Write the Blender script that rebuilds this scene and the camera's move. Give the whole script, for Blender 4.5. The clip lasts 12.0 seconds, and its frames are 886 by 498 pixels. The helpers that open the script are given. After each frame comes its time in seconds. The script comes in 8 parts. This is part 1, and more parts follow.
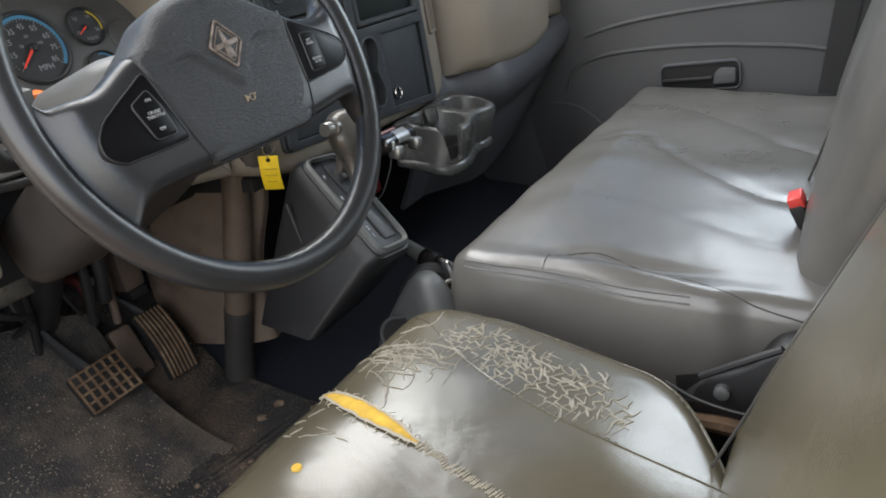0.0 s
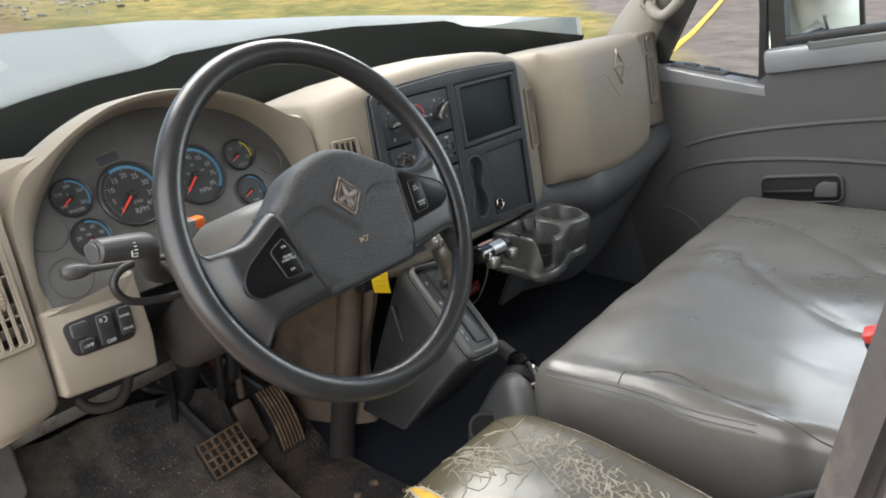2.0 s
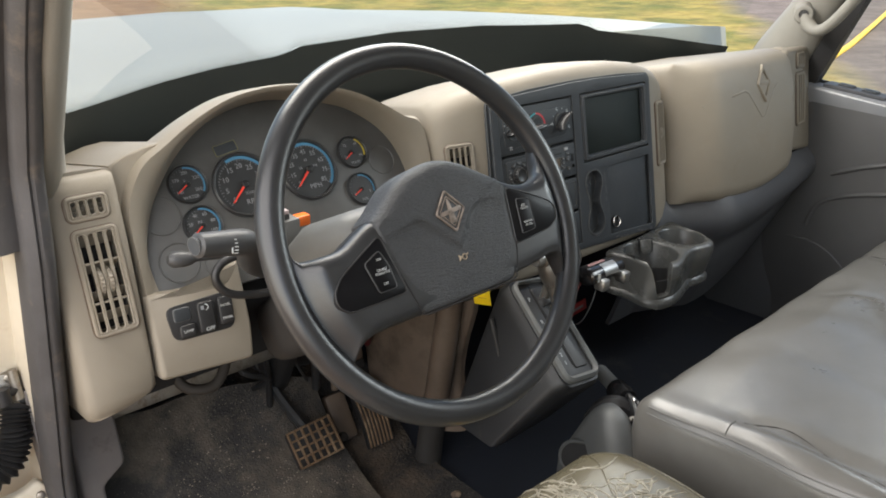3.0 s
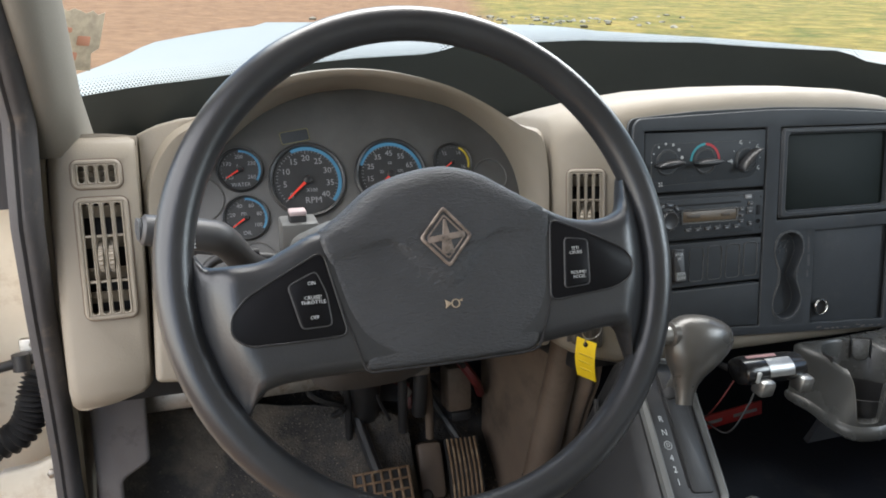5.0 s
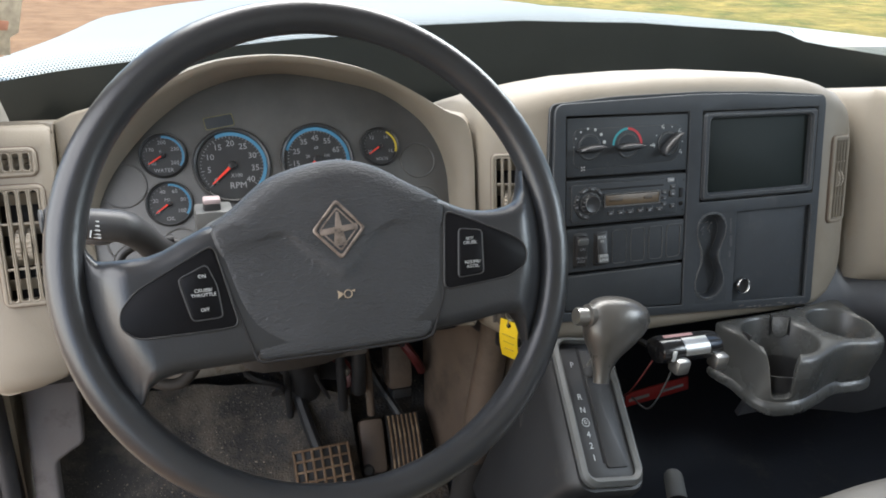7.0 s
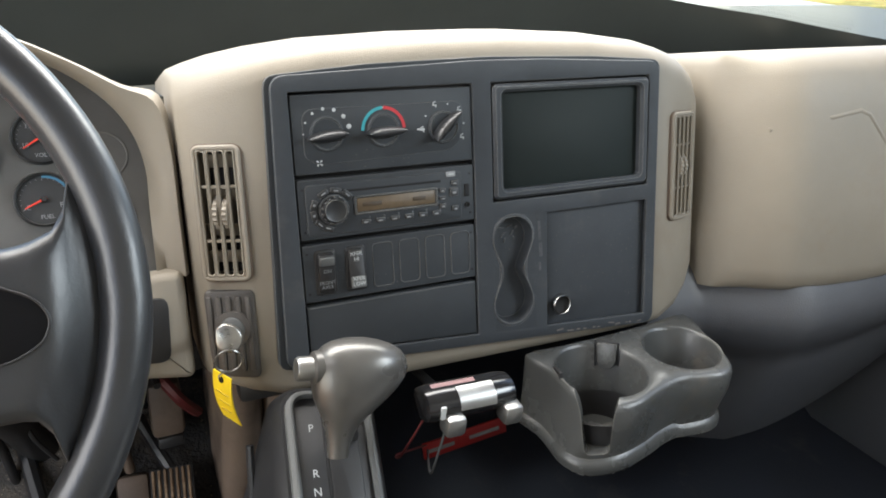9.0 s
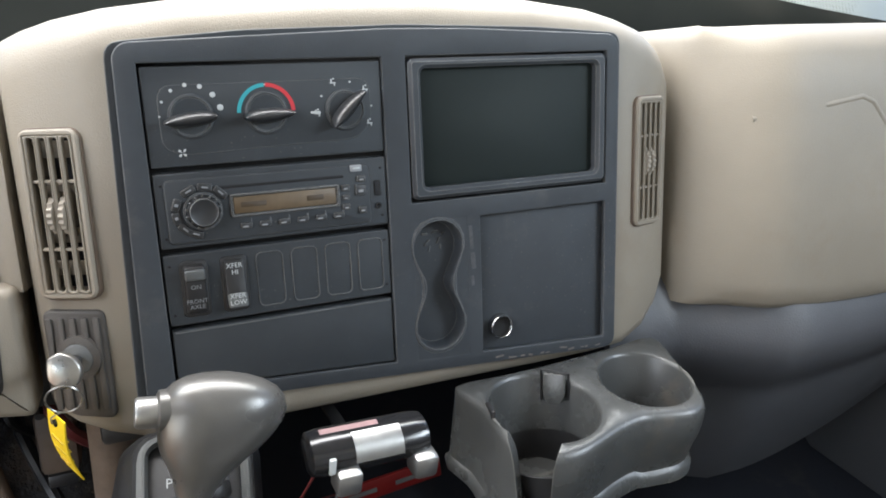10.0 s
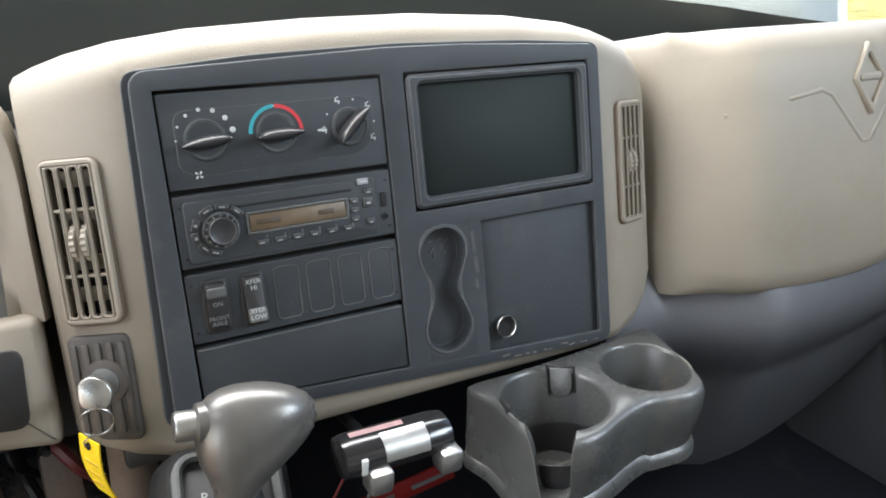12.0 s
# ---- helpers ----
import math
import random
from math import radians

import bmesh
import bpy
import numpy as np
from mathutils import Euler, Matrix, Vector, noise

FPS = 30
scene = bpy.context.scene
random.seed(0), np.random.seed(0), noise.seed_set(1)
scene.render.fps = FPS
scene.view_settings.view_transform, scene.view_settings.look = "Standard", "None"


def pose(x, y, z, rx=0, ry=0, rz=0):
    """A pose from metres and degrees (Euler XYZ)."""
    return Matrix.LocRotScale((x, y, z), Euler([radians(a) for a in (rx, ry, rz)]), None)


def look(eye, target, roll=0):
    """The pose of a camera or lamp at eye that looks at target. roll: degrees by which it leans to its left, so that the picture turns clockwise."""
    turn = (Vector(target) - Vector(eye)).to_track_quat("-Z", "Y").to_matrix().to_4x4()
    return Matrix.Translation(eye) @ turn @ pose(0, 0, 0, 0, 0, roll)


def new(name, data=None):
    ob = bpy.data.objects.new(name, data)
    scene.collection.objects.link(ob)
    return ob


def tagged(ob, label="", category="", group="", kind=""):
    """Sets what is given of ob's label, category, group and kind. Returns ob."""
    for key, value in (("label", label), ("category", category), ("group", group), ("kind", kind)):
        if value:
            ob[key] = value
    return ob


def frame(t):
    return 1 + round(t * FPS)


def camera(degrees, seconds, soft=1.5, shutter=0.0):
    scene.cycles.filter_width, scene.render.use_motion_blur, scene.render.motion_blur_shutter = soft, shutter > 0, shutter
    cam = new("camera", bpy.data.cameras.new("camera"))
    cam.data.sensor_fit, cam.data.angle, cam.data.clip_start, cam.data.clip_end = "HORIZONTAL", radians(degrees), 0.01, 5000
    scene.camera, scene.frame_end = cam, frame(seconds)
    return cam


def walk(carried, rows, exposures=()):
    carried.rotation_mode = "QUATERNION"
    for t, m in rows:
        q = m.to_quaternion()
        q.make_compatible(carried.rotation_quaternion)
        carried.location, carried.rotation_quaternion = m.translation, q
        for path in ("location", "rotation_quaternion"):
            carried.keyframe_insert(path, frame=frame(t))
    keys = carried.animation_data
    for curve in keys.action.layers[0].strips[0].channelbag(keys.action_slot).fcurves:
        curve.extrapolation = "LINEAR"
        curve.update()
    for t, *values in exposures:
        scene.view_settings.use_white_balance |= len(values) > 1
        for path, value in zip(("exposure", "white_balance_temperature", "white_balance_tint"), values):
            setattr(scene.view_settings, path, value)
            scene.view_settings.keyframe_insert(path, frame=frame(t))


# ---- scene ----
cam = camera(61.7, 12.0, 1.8)
PATH = [
    (0, (-0.488, -0.402, 0.828), (1.067, 0.476, -0.072), -1.9),
    (0.5, (-0.515, -0.464, 0.887), (0.953, 0.602, 0.047), -2.9),
    (1, (-0.539, -0.49, 0.916), (0.924, 0.637, 0.148), -3.6),
    (1.5, (-0.543, -0.496, 0.927), (0.93, 0.642, 0.195), -3.5),
    (2, (-0.538, -0.476, 0.938), (0.916, 0.689, 0.21), -2.5),
    (2.5, (-0.528, -0.465, 0.942), (0.859, 0.771, 0.203), -1.3),
    (3, (-0.492, -0.455, 0.952), (0.746, 0.931, 0.213), -0.3),
    (5, (-0.169, -0.407, 0.873), (0.46, 1.376, 0.221), 1.8),
    (5.5, (-0.141, -0.413, 0.906), (0.474, 1.373, 0.25), 2.0),
    (6, (-0.141, -0.443, 0.915), (0.478, 1.333, 0.235), 2.1),
    (6.5, (-0.134, -0.449, 0.907), (0.499, 1.314, 0.208), 2.1),
    (8.5, (0.098, -0.338, 0.866), (0.894, 1.32, 0.08), 2.6),
    (9, (0.209, -0.302, 0.855), (0.994, 1.366, 0.08), 2.1),
    (9.5, (0.301, -0.256, 0.835), (1.091, 1.406, 0.051), 2.4),
    (10, (0.344, -0.219, 0.808), (1.113, 1.462, 0.046), 2.1),
    (10.5, (0.347, -0.215, 0.799), (1.089, 1.488, 0.057), 1.5),
    (11, (0.341, -0.21, 0.801), (1.083, 1.494, 0.063), 0.9),
    (11.5, (0.338, -0.21, 0.795), (1.125, 1.481, 0.076), 0.1),
    (12, (0.292, -0.231, 0.801), (1.17, 1.426, 0.105), -0.5),
]
TILT = 10.0
EXPOSURES = [(0.0, 1.33, 7000, 10), (0.6, 1.66, 6900, 10), (1.5, 1.50, 7100, 10), (3.0, 1.47, 7500, 10), (5.0, 1.58, 7000, 10), (6.7, 1.70, 6900, 10), (8.4, 2.08, 7250, 10), (9.2, 2.24, 7150, 10), (10.0, 2.36, 6850, 10), (10.6, 2.46, 6700, 10), (12.0, 2.46, 6900, 10)]
CAB = pose(0, 0, 0, -TILT, 0, 0)
walk(cam, [(t, look(eye, target, roll)) for t, eye, target, roll in PATH], EXPOSURES)

# ---- world, sun, exposure ----
world = bpy.data.worlds.new("sky")
scene.world = world
world.use_nodes = True
wn, wl = world.node_tree.nodes, world.node_tree.links
sky = wn.new("ShaderNodeTexSky")
sky.sky_type = "NISHITA"
sky.sun_disc = False
SUN_EL, SUN_AZ = 70.0, 180.0
sky.sun_elevation, sky.sun_rotation = radians(SUN_EL), radians(SUN_AZ)
wn["Background"].inputs[1].default_value = 0.15
wl.new(sky.outputs[0], wn["Background"].inputs[0])
sun = new("sun", bpy.data.lights.new("sun", "SUN"))
sun.data.energy, sun.data.angle, sun.data.color = 2.1, radians(0.5), (1.0, 0.94, 0.85)
sun_from = Vector((math.sin(radians(SUN_AZ)) * math.cos(radians(SUN_EL)), math.cos(radians(SUN_AZ)) * math.cos(radians(SUN_EL)), math.sin(radians(SUN_EL))))
sun.matrix_world = look(sun_from * 20, (0, 0, 0))
# sky light of the open driver's doorway and of the upper window openings
for name, eye, aim, w, h, watts, tint in (("doorway_light", (-0.90, -0.22, 0.90), (0.05, 0.20, 0.22), 1.1, 1.2, 5.6, (1.0, 0.97, 0.93)), ("windshield_light", (0.52, 0.34, 1.31), (0.58, -0.05, 0.30), 1.5, 0.30, 7.2, (0.97, 0.98, 1.0)), ("side_window_light", (1.37, -0.60, 1.02), (0.65, -0.80, 0.30), 0.7, 0.26, 3.2, (0.78, 0.89, 1.0))):
    lamp = new(name, bpy.data.lights.new(name, "AREA"))
    lamp.data.shape, lamp.data.size, lamp.data.size_y, lamp.data.energy, lamp.data.color = "RECTANGLE", w, h, watts, tint
    lamp.matrix_world = CAB @ look(eye, aim)


# ---- materials ----
def mat(name, color, rough=0.6, metal=0.0, var=0.12, scale=8.0, grain=0.0, grain_scale=600.0, dirt=None, dirt_amount=0.0, dirt_scale=5.0, spec=0.5, coat=0.0, bump_dist=0.001, glow=0.0):
    """Principled paint with broad tone variation, fine relief and patchy dirt."""
    m = bpy.data.materials.new(name)
    m.use_nodes = True
    n, l = m.node_tree.nodes, m.node_tree.links
    b = n["Principled BSDF"]
    b.inputs["Metallic"].default_value = metal
    b.inputs["Specular IOR Level"].default_value = spec
    b.inputs["Coat Weight"].default_value = coat
    geo = n.new("ShaderNodeTexCoord")
    big = n.new("ShaderNodeTexNoise")
    big.inputs["Scale"].default_value, big.inputs["Detail"].default_value, big.inputs["Roughness"].default_value = scale, 6.0, 0.65
    l.new(geo.outputs["Object"], big.inputs["Vector"])
    ramp = n.new("ShaderNodeMapRange")
    ramp.inputs["From Min"].default_value, ramp.inputs["From Max"].default_value = 0.3, 0.7
    ramp.inputs["To Min"].default_value, ramp.inputs["To Max"].default_value = 1 - var, 1 + var
    l.new(big.outputs["Fac"], ramp.inputs["Value"])
    mul = n.new("ShaderNodeMix")
    mul.data_type, mul.blend_type = "RGBA", "MULTIPLY"
    mul.inputs["Factor"].default_value = 1.0
    mul.inputs["A"].default_value = (*color, 1)
    l.new(ramp.outputs[0], mul.inputs["B"])
    out = mul.outputs["Result"]
    if dirt:
        dn = n.new("ShaderNodeTexNoise")
        dn.inputs["Scale"].default_value, dn.inputs["Detail"].default_value, dn.inputs["Roughness"].default_value = dirt_scale, 8.0, 0.7
        l.new(geo.outputs["Object"], dn.inputs["Vector"])
        dr = n.new("ShaderNodeMapRange")
        dr.inputs["From Min"].default_value, dr.inputs["From Max"].default_value = 0.62 - 0.3 * dirt_amount, 0.8 - 0.3 * dirt_amount
        dr.inputs["To Max"].default_value = min(1.0, 0.5 + dirt_amount)
        l.new(dn.outputs["Fac"], dr.inputs["Value"])
        dm = n.new("ShaderNodeMix")
        dm.data_type = "RGBA"
        dm.inputs["B"].default_value = (*dirt, 1)
        l.new(dr.outputs[0], dm.inputs["Factor"])
        l.new(out, dm.inputs["A"])
        out = dm.outputs["Result"]
    l.new(out, b.inputs["Base Color"])
    rr = n.new("ShaderNodeMapRange")
    rr.inputs["To Min"].default_value, rr.inputs["To Max"].default_value = max(0.02, rough - 0.1), min(1.0, rough + 0.1)
    l.new(big.outputs["Fac"], rr.inputs["Value"])
    l.new(rr.outputs[0], b.inputs["Roughness"])
    if grain:
        fine = n.new("ShaderNodeTexNoise")
        fine.inputs["Scale"].default_value, fine.inputs["Detail"].default_value = grain_scale, 3.0
        l.new(geo.outputs["Object"], fine.inputs["Vector"])
        bump = n.new("ShaderNodeBump")
        bump.inputs["Strength"].default_value, bump.inputs["Distance"].default_value = grain, bump_dist
        l.new(fine.outputs["Fac"], bump.inputs["Height"])
        l.new(bump.outputs[0], b.inputs["Normal"])
    if glow:
        b.inputs["Emission Color"].default_value = (*color, 1)
        b.inputs["Emission Strength"].default_value = glow
    return m


TAN = mat("dash_tan", (0.240, 0.211, 0.170), 0.55, var=0.10, scale=4, grain=0.3, grain_scale=800, dirt=(0.215, 0.170, 0.125), dirt_amount=0.20, dirt_scale=5)
TAN_LOW = mat("trim_brown_dusty", (0.125, 0.090, 0.067), 0.6, var=0.25, scale=6, grain=0.3, grain_scale=500, dirt=(0.062, 0.045, 0.033), dirt_amount=0.4, dirt_scale=9)
PANEL = mat("panel_dark_blue_grey", (0.044, 0.0495, 0.056), 0.55, spec=0.25, var=0.16, scale=10, grain=0.2, grain_scale=1200, dirt=(0.105, 0.100, 0.094), dirt_amount=0.10, dirt_scale=9)
MODULE = mat("module_charcoal", (0.038, 0.0430, 0.048), 0.55, spec=0.25, var=0.15, scale=14, grain=0.15, grain_scale=1500)
BLACK = mat("plastic_black", (0.018, 0.018, 0.019), 0.45, var=0.2, scale=14, grain=0.15, grain_scale=1200)
GLOSS = mat("plastic_gloss_black", (0.012, 0.012, 0.013), 0.16, var=0.2, scale=14)
INSERT = mat("switch_insert_black", (0.006, 0.006, 0.007), 0.4, spec=0.12, var=0.2, scale=14)
# near-black that paints the shade inside openings and behind parts
HOLE = mat("cavity_shade", (0.008, 0.008, 0.009), 0.8, var=0.1)
SCREEN = mat("screen_glass", (0.016, 0.0215, 0.0205), 0.55, var=0.1, scale=5, spec=0.12)
RUBBER = mat("wheel_rubber", (0.021, 0.0225, 0.025), 0.33, spec=0.6, var=0.18, scale=9, grain=0.12, grain_scale=500)
HUBMAT = mat("wheel_hub_grained", (0.039, 0.041, 0.044), 0.45, spec=0.45, var=0.22, scale=12)
GREY = mat("plastic_grey", (0.10, 0.105, 0.105), 0.5, var=0.1, scale=10, grain=0.3, grain_scale=700, dirt=(0.20, 0.16, 0.12), dirt_amount=0.12, dirt_scale=14)
SILVER = mat("knob_silver_grey", (0.105, 0.102, 0.096), 0.29, metal=0.4, var=0.1, scale=16, grain=0.12, grain_scale=900)
DOOR = mat("door_panel_grey", (0.069, 0.070, 0.073), 0.6, var=0.1, scale=5, grain=0.4, grain_scale=500)
PODGREY = mat("column_pod_grey", (0.105, 0.107, 0.103), 0.5, var=0.1, scale=12, grain=0.2, grain_scale=700)
DASHLOW = mat("under_dash_charcoal", (0.070, 0.073, 0.081), 0.5, var=0.12, scale=5, grain=0.3, grain_scale=500)
STALK = mat("stalk_dark", (0.050, 0.051, 0.053), 0.45, var=0.12, scale=20, grain=0.15, grain_scale=900)
SILL = mat("door_sill_grey", (0.20, 0.21, 0.225), 0.2, spec=0.8, var=0.1, scale=6, grain=0.2, grain_scale=500)
KICK = mat("kick_panel_brown_grey", (0.150, 0.136, 0.132), 0.6, var=0.12, scale=8, grain=0.3, grain_scale=500, dirt=(0.05, 0.042, 0.036), dirt_amount=0.25, dirt_scale=14)
LOWDASH = mat("lower_dash_grey", (0.060, 0.063, 0.071), 0.6, var=0.1, scale=5, grain=0.3, grain_scale=500)
EMBLEM = mat("emblem_worn_metal", (0.25, 0.205, 0.175), 0.5, metal=0.6, var=0.3, scale=60, dirt=(0.05, 0.04, 0.035), dirt_amount=0.4, dirt_scale=90)
CHROME = mat("chrome", (0.58, 0.58, 0.57), 0.2, metal=1.0, var=0.06, scale=30)
SATIN = mat("satin_metal", (0.36, 0.36, 0.35), 0.38, metal=0.9, var=0.15, scale=40)
STEEL = mat("dull_steel", (0.35, 0.33, 0.30), 0.45, metal=0.9, var=0.25, scale=30, dirt=(0.12, 0.07, 0.04), dirt_amount=0.35, dirt_scale=40)
WHITE = mat("print_white", (0.46, 0.48, 0.48), 0.6, var=0.05)
PRINT = mat("print_grey", (0.22, 0.23, 0.24), 0.6, var=0.05)
RED = mat("needle_red", (0.75, 0.05, 0.03), 0.5, var=0.05)
BLUE = mat("dial_blue", (0.06, 0.22, 0.36), 0.5, var=0.05)
YELLOWARC = mat("dial_yellow", (0.6, 0.45, 0.05), 0.5, var=0.05)
DIALPRINT = mat("dial_print", (0.27, 0.28, 0.29), 0.6, var=0.05)
IGNITION = mat("ignition_plate_brown_grey", (0.066, 0.060, 0.055), 0.5, var=0.15, scale=20, grain=0.3, grain_scale=800, dirt=(0.16, 0.13, 0.10), dirt_amount=0.15, dirt_scale=30)
NICKEL = mat("key_nickel", (0.34, 0.33, 0.31), 0.3, metal=0.85, var=0.2, scale=60)
TEAL = mat("print_teal", (0.02, 0.30, 0.34), 0.5, var=0.05)
REDPRINT = mat("print_red", (0.55, 0.03, 0.04), 0.5, var=0.05)
ORANGE = mat("knob_orange", (0.85, 0.16, 0.02), 0.4, var=0.08)
DISPLAY = mat("display_amber", (0.11, 0.075, 0.042), 0.35, var=0.2, scale=60)
DIAL = mat("dial_face", (0.030, 0.032, 0.034), 0.4, var=0.2, scale=20)
CLUSTER = mat("cluster_dusty", (0.088, 0.088, 0.086), 0.42, var=0.25, scale=9, dirt=(0.10, 0.09, 0.08), dirt_amount=0.22, dirt_scale=7)
YELLOW = mat("tag_yellow", (0.85, 0.60, 0.02), 0.5, var=0.08, scale=40)
BAND = mat("glass_border_black", (0.028, 0.033, 0.031), 0.42, var=0.15, scale=4)
DASHTOP = mat("dash_top_dark", (0.030, 0.034, 0.032), 0.6, var=0.15, scale=5, grain=0.2)
PAINT = mat("body_paint_white", (0.30, 0.315, 0.305), 0.5, var=0.06, scale=3)
CREAM = mat("jamb_cream_dirty", (0.62, 0.56, 0.46), 0.5, var=0.1, scale=8, dirt=(0.30, 0.20, 0.12), dirt_amount=0.25, dirt_scale=9)
SEAL = mat("door_seal_rubber", (0.052, 0.050, 0.052), 0.75, var=0.2, scale=18, grain=0.3, grain_scale=300, dirt=(0.14, 0.115, 0.09), dirt_amount=0.25, dirt_scale=20)
TRIMGREY = mat("pillar_trim_grey", (0.23, 0.22, 0.195), 0.6, var=0.08, scale=6, grain=0.3, grain_scale=600)
TOEMAT = mat("toe_mat_dusty", (0.038, 0.035, 0.033), 0.85, var=0.45, scale=8, grain=1.0, grain_scale=260, dirt=(0.120, 0.098, 0.076), dirt_amount=0.54, dirt_scale=9, bump_dist=0.003)
CARPET = mat("floor_mat_black_dirty", (0.024, 0.022, 0.021), 0.85, var=0.4, scale=7, grain=1.0, grain_scale=170, dirt=(0.100, 0.072, 0.050), dirt_amount=0.40, dirt_scale=7, bump_dist=0.005)


def speckle(m, color, scale, amount):
    """Fine pale grit scattered over a material in patches."""
    n, l = m.node_tree.nodes, m.node_tree.links
    b = n["Principled BSDF"]
    old = b.inputs["Base Color"].links[0].from_socket
    geo = n.new("ShaderNodeTexCoord")
    fine, patch = n.new("ShaderNodeTexNoise"), n.new("ShaderNodeTexNoise")
    fine.inputs["Scale"].default_value, fine.inputs["Detail"].default_value = scale, 2.0
    patch.inputs["Scale"].default_value, patch.inputs["Detail"].default_value = 5.0, 4.0
    for t in (fine, patch):
        l.new(geo.outputs["Object"], t.inputs["Vector"])
    add, r, mx = n.new("ShaderNodeMath"), n.new("ShaderNodeMapRange"), n.new("ShaderNodeMix")
    add.operation, add.inputs[1].default_value = "MULTIPLY_ADD", 0.35
    l.new(patch.outputs["Fac"], add.inputs[0])
    l.new(fine.outputs["Fac"], add.inputs[2])
    r.inputs["From Min"].default_value, r.inputs["From Max"].default_value = 0.86 - amount, 0.92 - amount
    l.new(add.outputs[0], r.inputs["Value"])
    mx.data_type = "RGBA"
    mx.inputs["B"].default_value = (*color, 1)
    l.new(r.outputs[0], mx.inputs["Factor"])
    l.new(old, mx.inputs["A"])
    l.new(mx.outputs["Result"], b.inputs["Base Color"])


def worn_lit_edges(m, color, radius, amount):
    """Paler colour along the edges of mouldings: rubbed plastic and painted edge highlights."""
    n, l = m.node_tree.nodes, m.node_tree.links
    b = n["Principled BSDF"]
    old = b.inputs["Base Color"].links[0].from_socket
    geo, co, patch, bev, dot = n.new("ShaderNodeNewGeometry"), n.new("ShaderNodeTexCoord"), n.new("ShaderNodeTexNoise"), n.new("ShaderNodeBevel"), n.new("ShaderNodeVectorMath")
    patch.inputs["Scale"].default_value, patch.inputs["Detail"].default_value = 25.0, 4.0
    l.new(co.outputs["Object"], patch.inputs["Vector"])
    bev.samples = 4
    bev.inputs["Radius"].default_value = radius
    dot.operation = "DOT_PRODUCT"
    l.new(bev.outputs[0], dot.inputs[0])
    l.new(geo.outputs["Normal"], dot.inputs[1])
    r, k, mx = n.new("ShaderNodeMapRange"), n.new("ShaderNodeMath"), n.new("ShaderNodeMix")
    r.inputs["From Min"].default_value, r.inputs["From Max"].default_value = 0.995, 0.90
    r.inputs["To Max"].default_value = amount * 1.8
    l.new(dot.outputs["Value"], r.inputs["Value"])
    k.operation, k.use_clamp = "MULTIPLY", True
    l.new(r.outputs[0], k.inputs[0])
    l.new(patch.outputs["Fac"], k.inputs[1])
    mx.data_type = "RGBA"
    mx.inputs["B"].default_value = (*color, 1)
    l.new(k.outputs[0], mx.inputs["Factor"])
    l.new(old, mx.inputs["A"])
    l.new(mx.outputs["Result"], b.inputs["Base Color"])


def creased(m, along, across, depth):
    """Fine wrinkled grain drawn out along one direction."""
    n, l = m.node_tree.nodes, m.node_tree.links
    co, mp, w, bump = n.new("ShaderNodeTexCoord"), n.new("ShaderNodeMapping"), n.new("ShaderNodeTexNoise"), n.new("ShaderNodeBump")
    mp.inputs["Scale"].default_value = (along, across, across)
    l.new(co.outputs["Object"], mp.inputs["Vector"])
    l.new(mp.outputs[0], w.inputs["Vector"])
    w.inputs["Scale"].default_value, w.inputs["Detail"].default_value, w.inputs["Distortion"].default_value = 1.0, 4.0, 0.8
    bump.inputs["Strength"].default_value, bump.inputs["Distance"].default_value = 0.8, depth
    l.new(w.outputs["Fac"], bump.inputs["Height"])
    l.new(bump.outputs[0], n["Principled BSDF"].inputs["Normal"])


creased(HUBMAT, 200.0, 560.0, 0.0016)
# fascia edges: wear, plus the light they catch, both in the colour
for m_ in (PANEL, MODULE):
    worn_lit_edges(m_, (0.20, 0.20, 0.195), 0.0016, 0.8)
KNOBMAT = mat("knob_smoked_black", (0.020, 0.021, 0.023), 0.34, var=0.2, scale=30)
KEYMAT = mat("key_black_rubbed", (0.022, 0.023, 0.025), 0.42, var=0.2, scale=14)
worn_lit_edges(KEYMAT, (0.26, 0.26, 0.25), 0.0012, 1.0)
speckle(CARPET, (0.17, 0.135, 0.10), 260.0, 0.02)
speckle(TOEMAT, (0.20, 0.17, 0.14), 420.0, 0.02)
for m_ in (PANEL, MODULE, GREY):
    speckle(m_, (0.11, 0.107, 0.10), 420.0, -0.035)
NAVY = mat("floor_navy", (0.0065, 0.009, 0.016), 0.75, var=0.3, scale=8, grain=0.4, grain_scale=200, dirt=(0.05, 0.045, 0.04), dirt_amount=0.15, dirt_scale=7)
RUST = mat("pedal_rusty", (0.16, 0.10, 0.06), 0.7, metal=0.3, var=0.35, scale=30, grain=0.5, grain_scale=400, dirt=(0.33, 0.25, 0.16), dirt_amount=0.35, dirt_scale=30)
FOAM = mat("foam_yellow", (0.72, 0.45, 0.07), 0.9, var=0.2, scale=60, grain=0.6, grain_scale=400)
FRAY = mat("vinyl_backing_pale", (0.44, 0.39, 0.30), 0.8, var=0.15, scale=80)
STITCH = mat("stitch_thread", (0.05, 0.048, 0.045), 0.7, var=0.1)
BELT = mat("belt_webbing", (0.016, 0.016, 0.017), 0.7, var=0.2, scale=50)
BUCKLE_RED = mat("buckle_red", (0.70, 0.06, 0.05), 0.4, var=0.08)
CABLE = mat("cable_black", (0.015, 0.015, 0.016), 0.5, var=0.2, scale=30)
WIRE_RED = mat("wire_red", (0.09, 0.012, 0.012), 0.5, var=0.1)
HEADLINER = mat("headliner_grey", (0.35, 0.34, 0.32), 0.8, var=0.06)


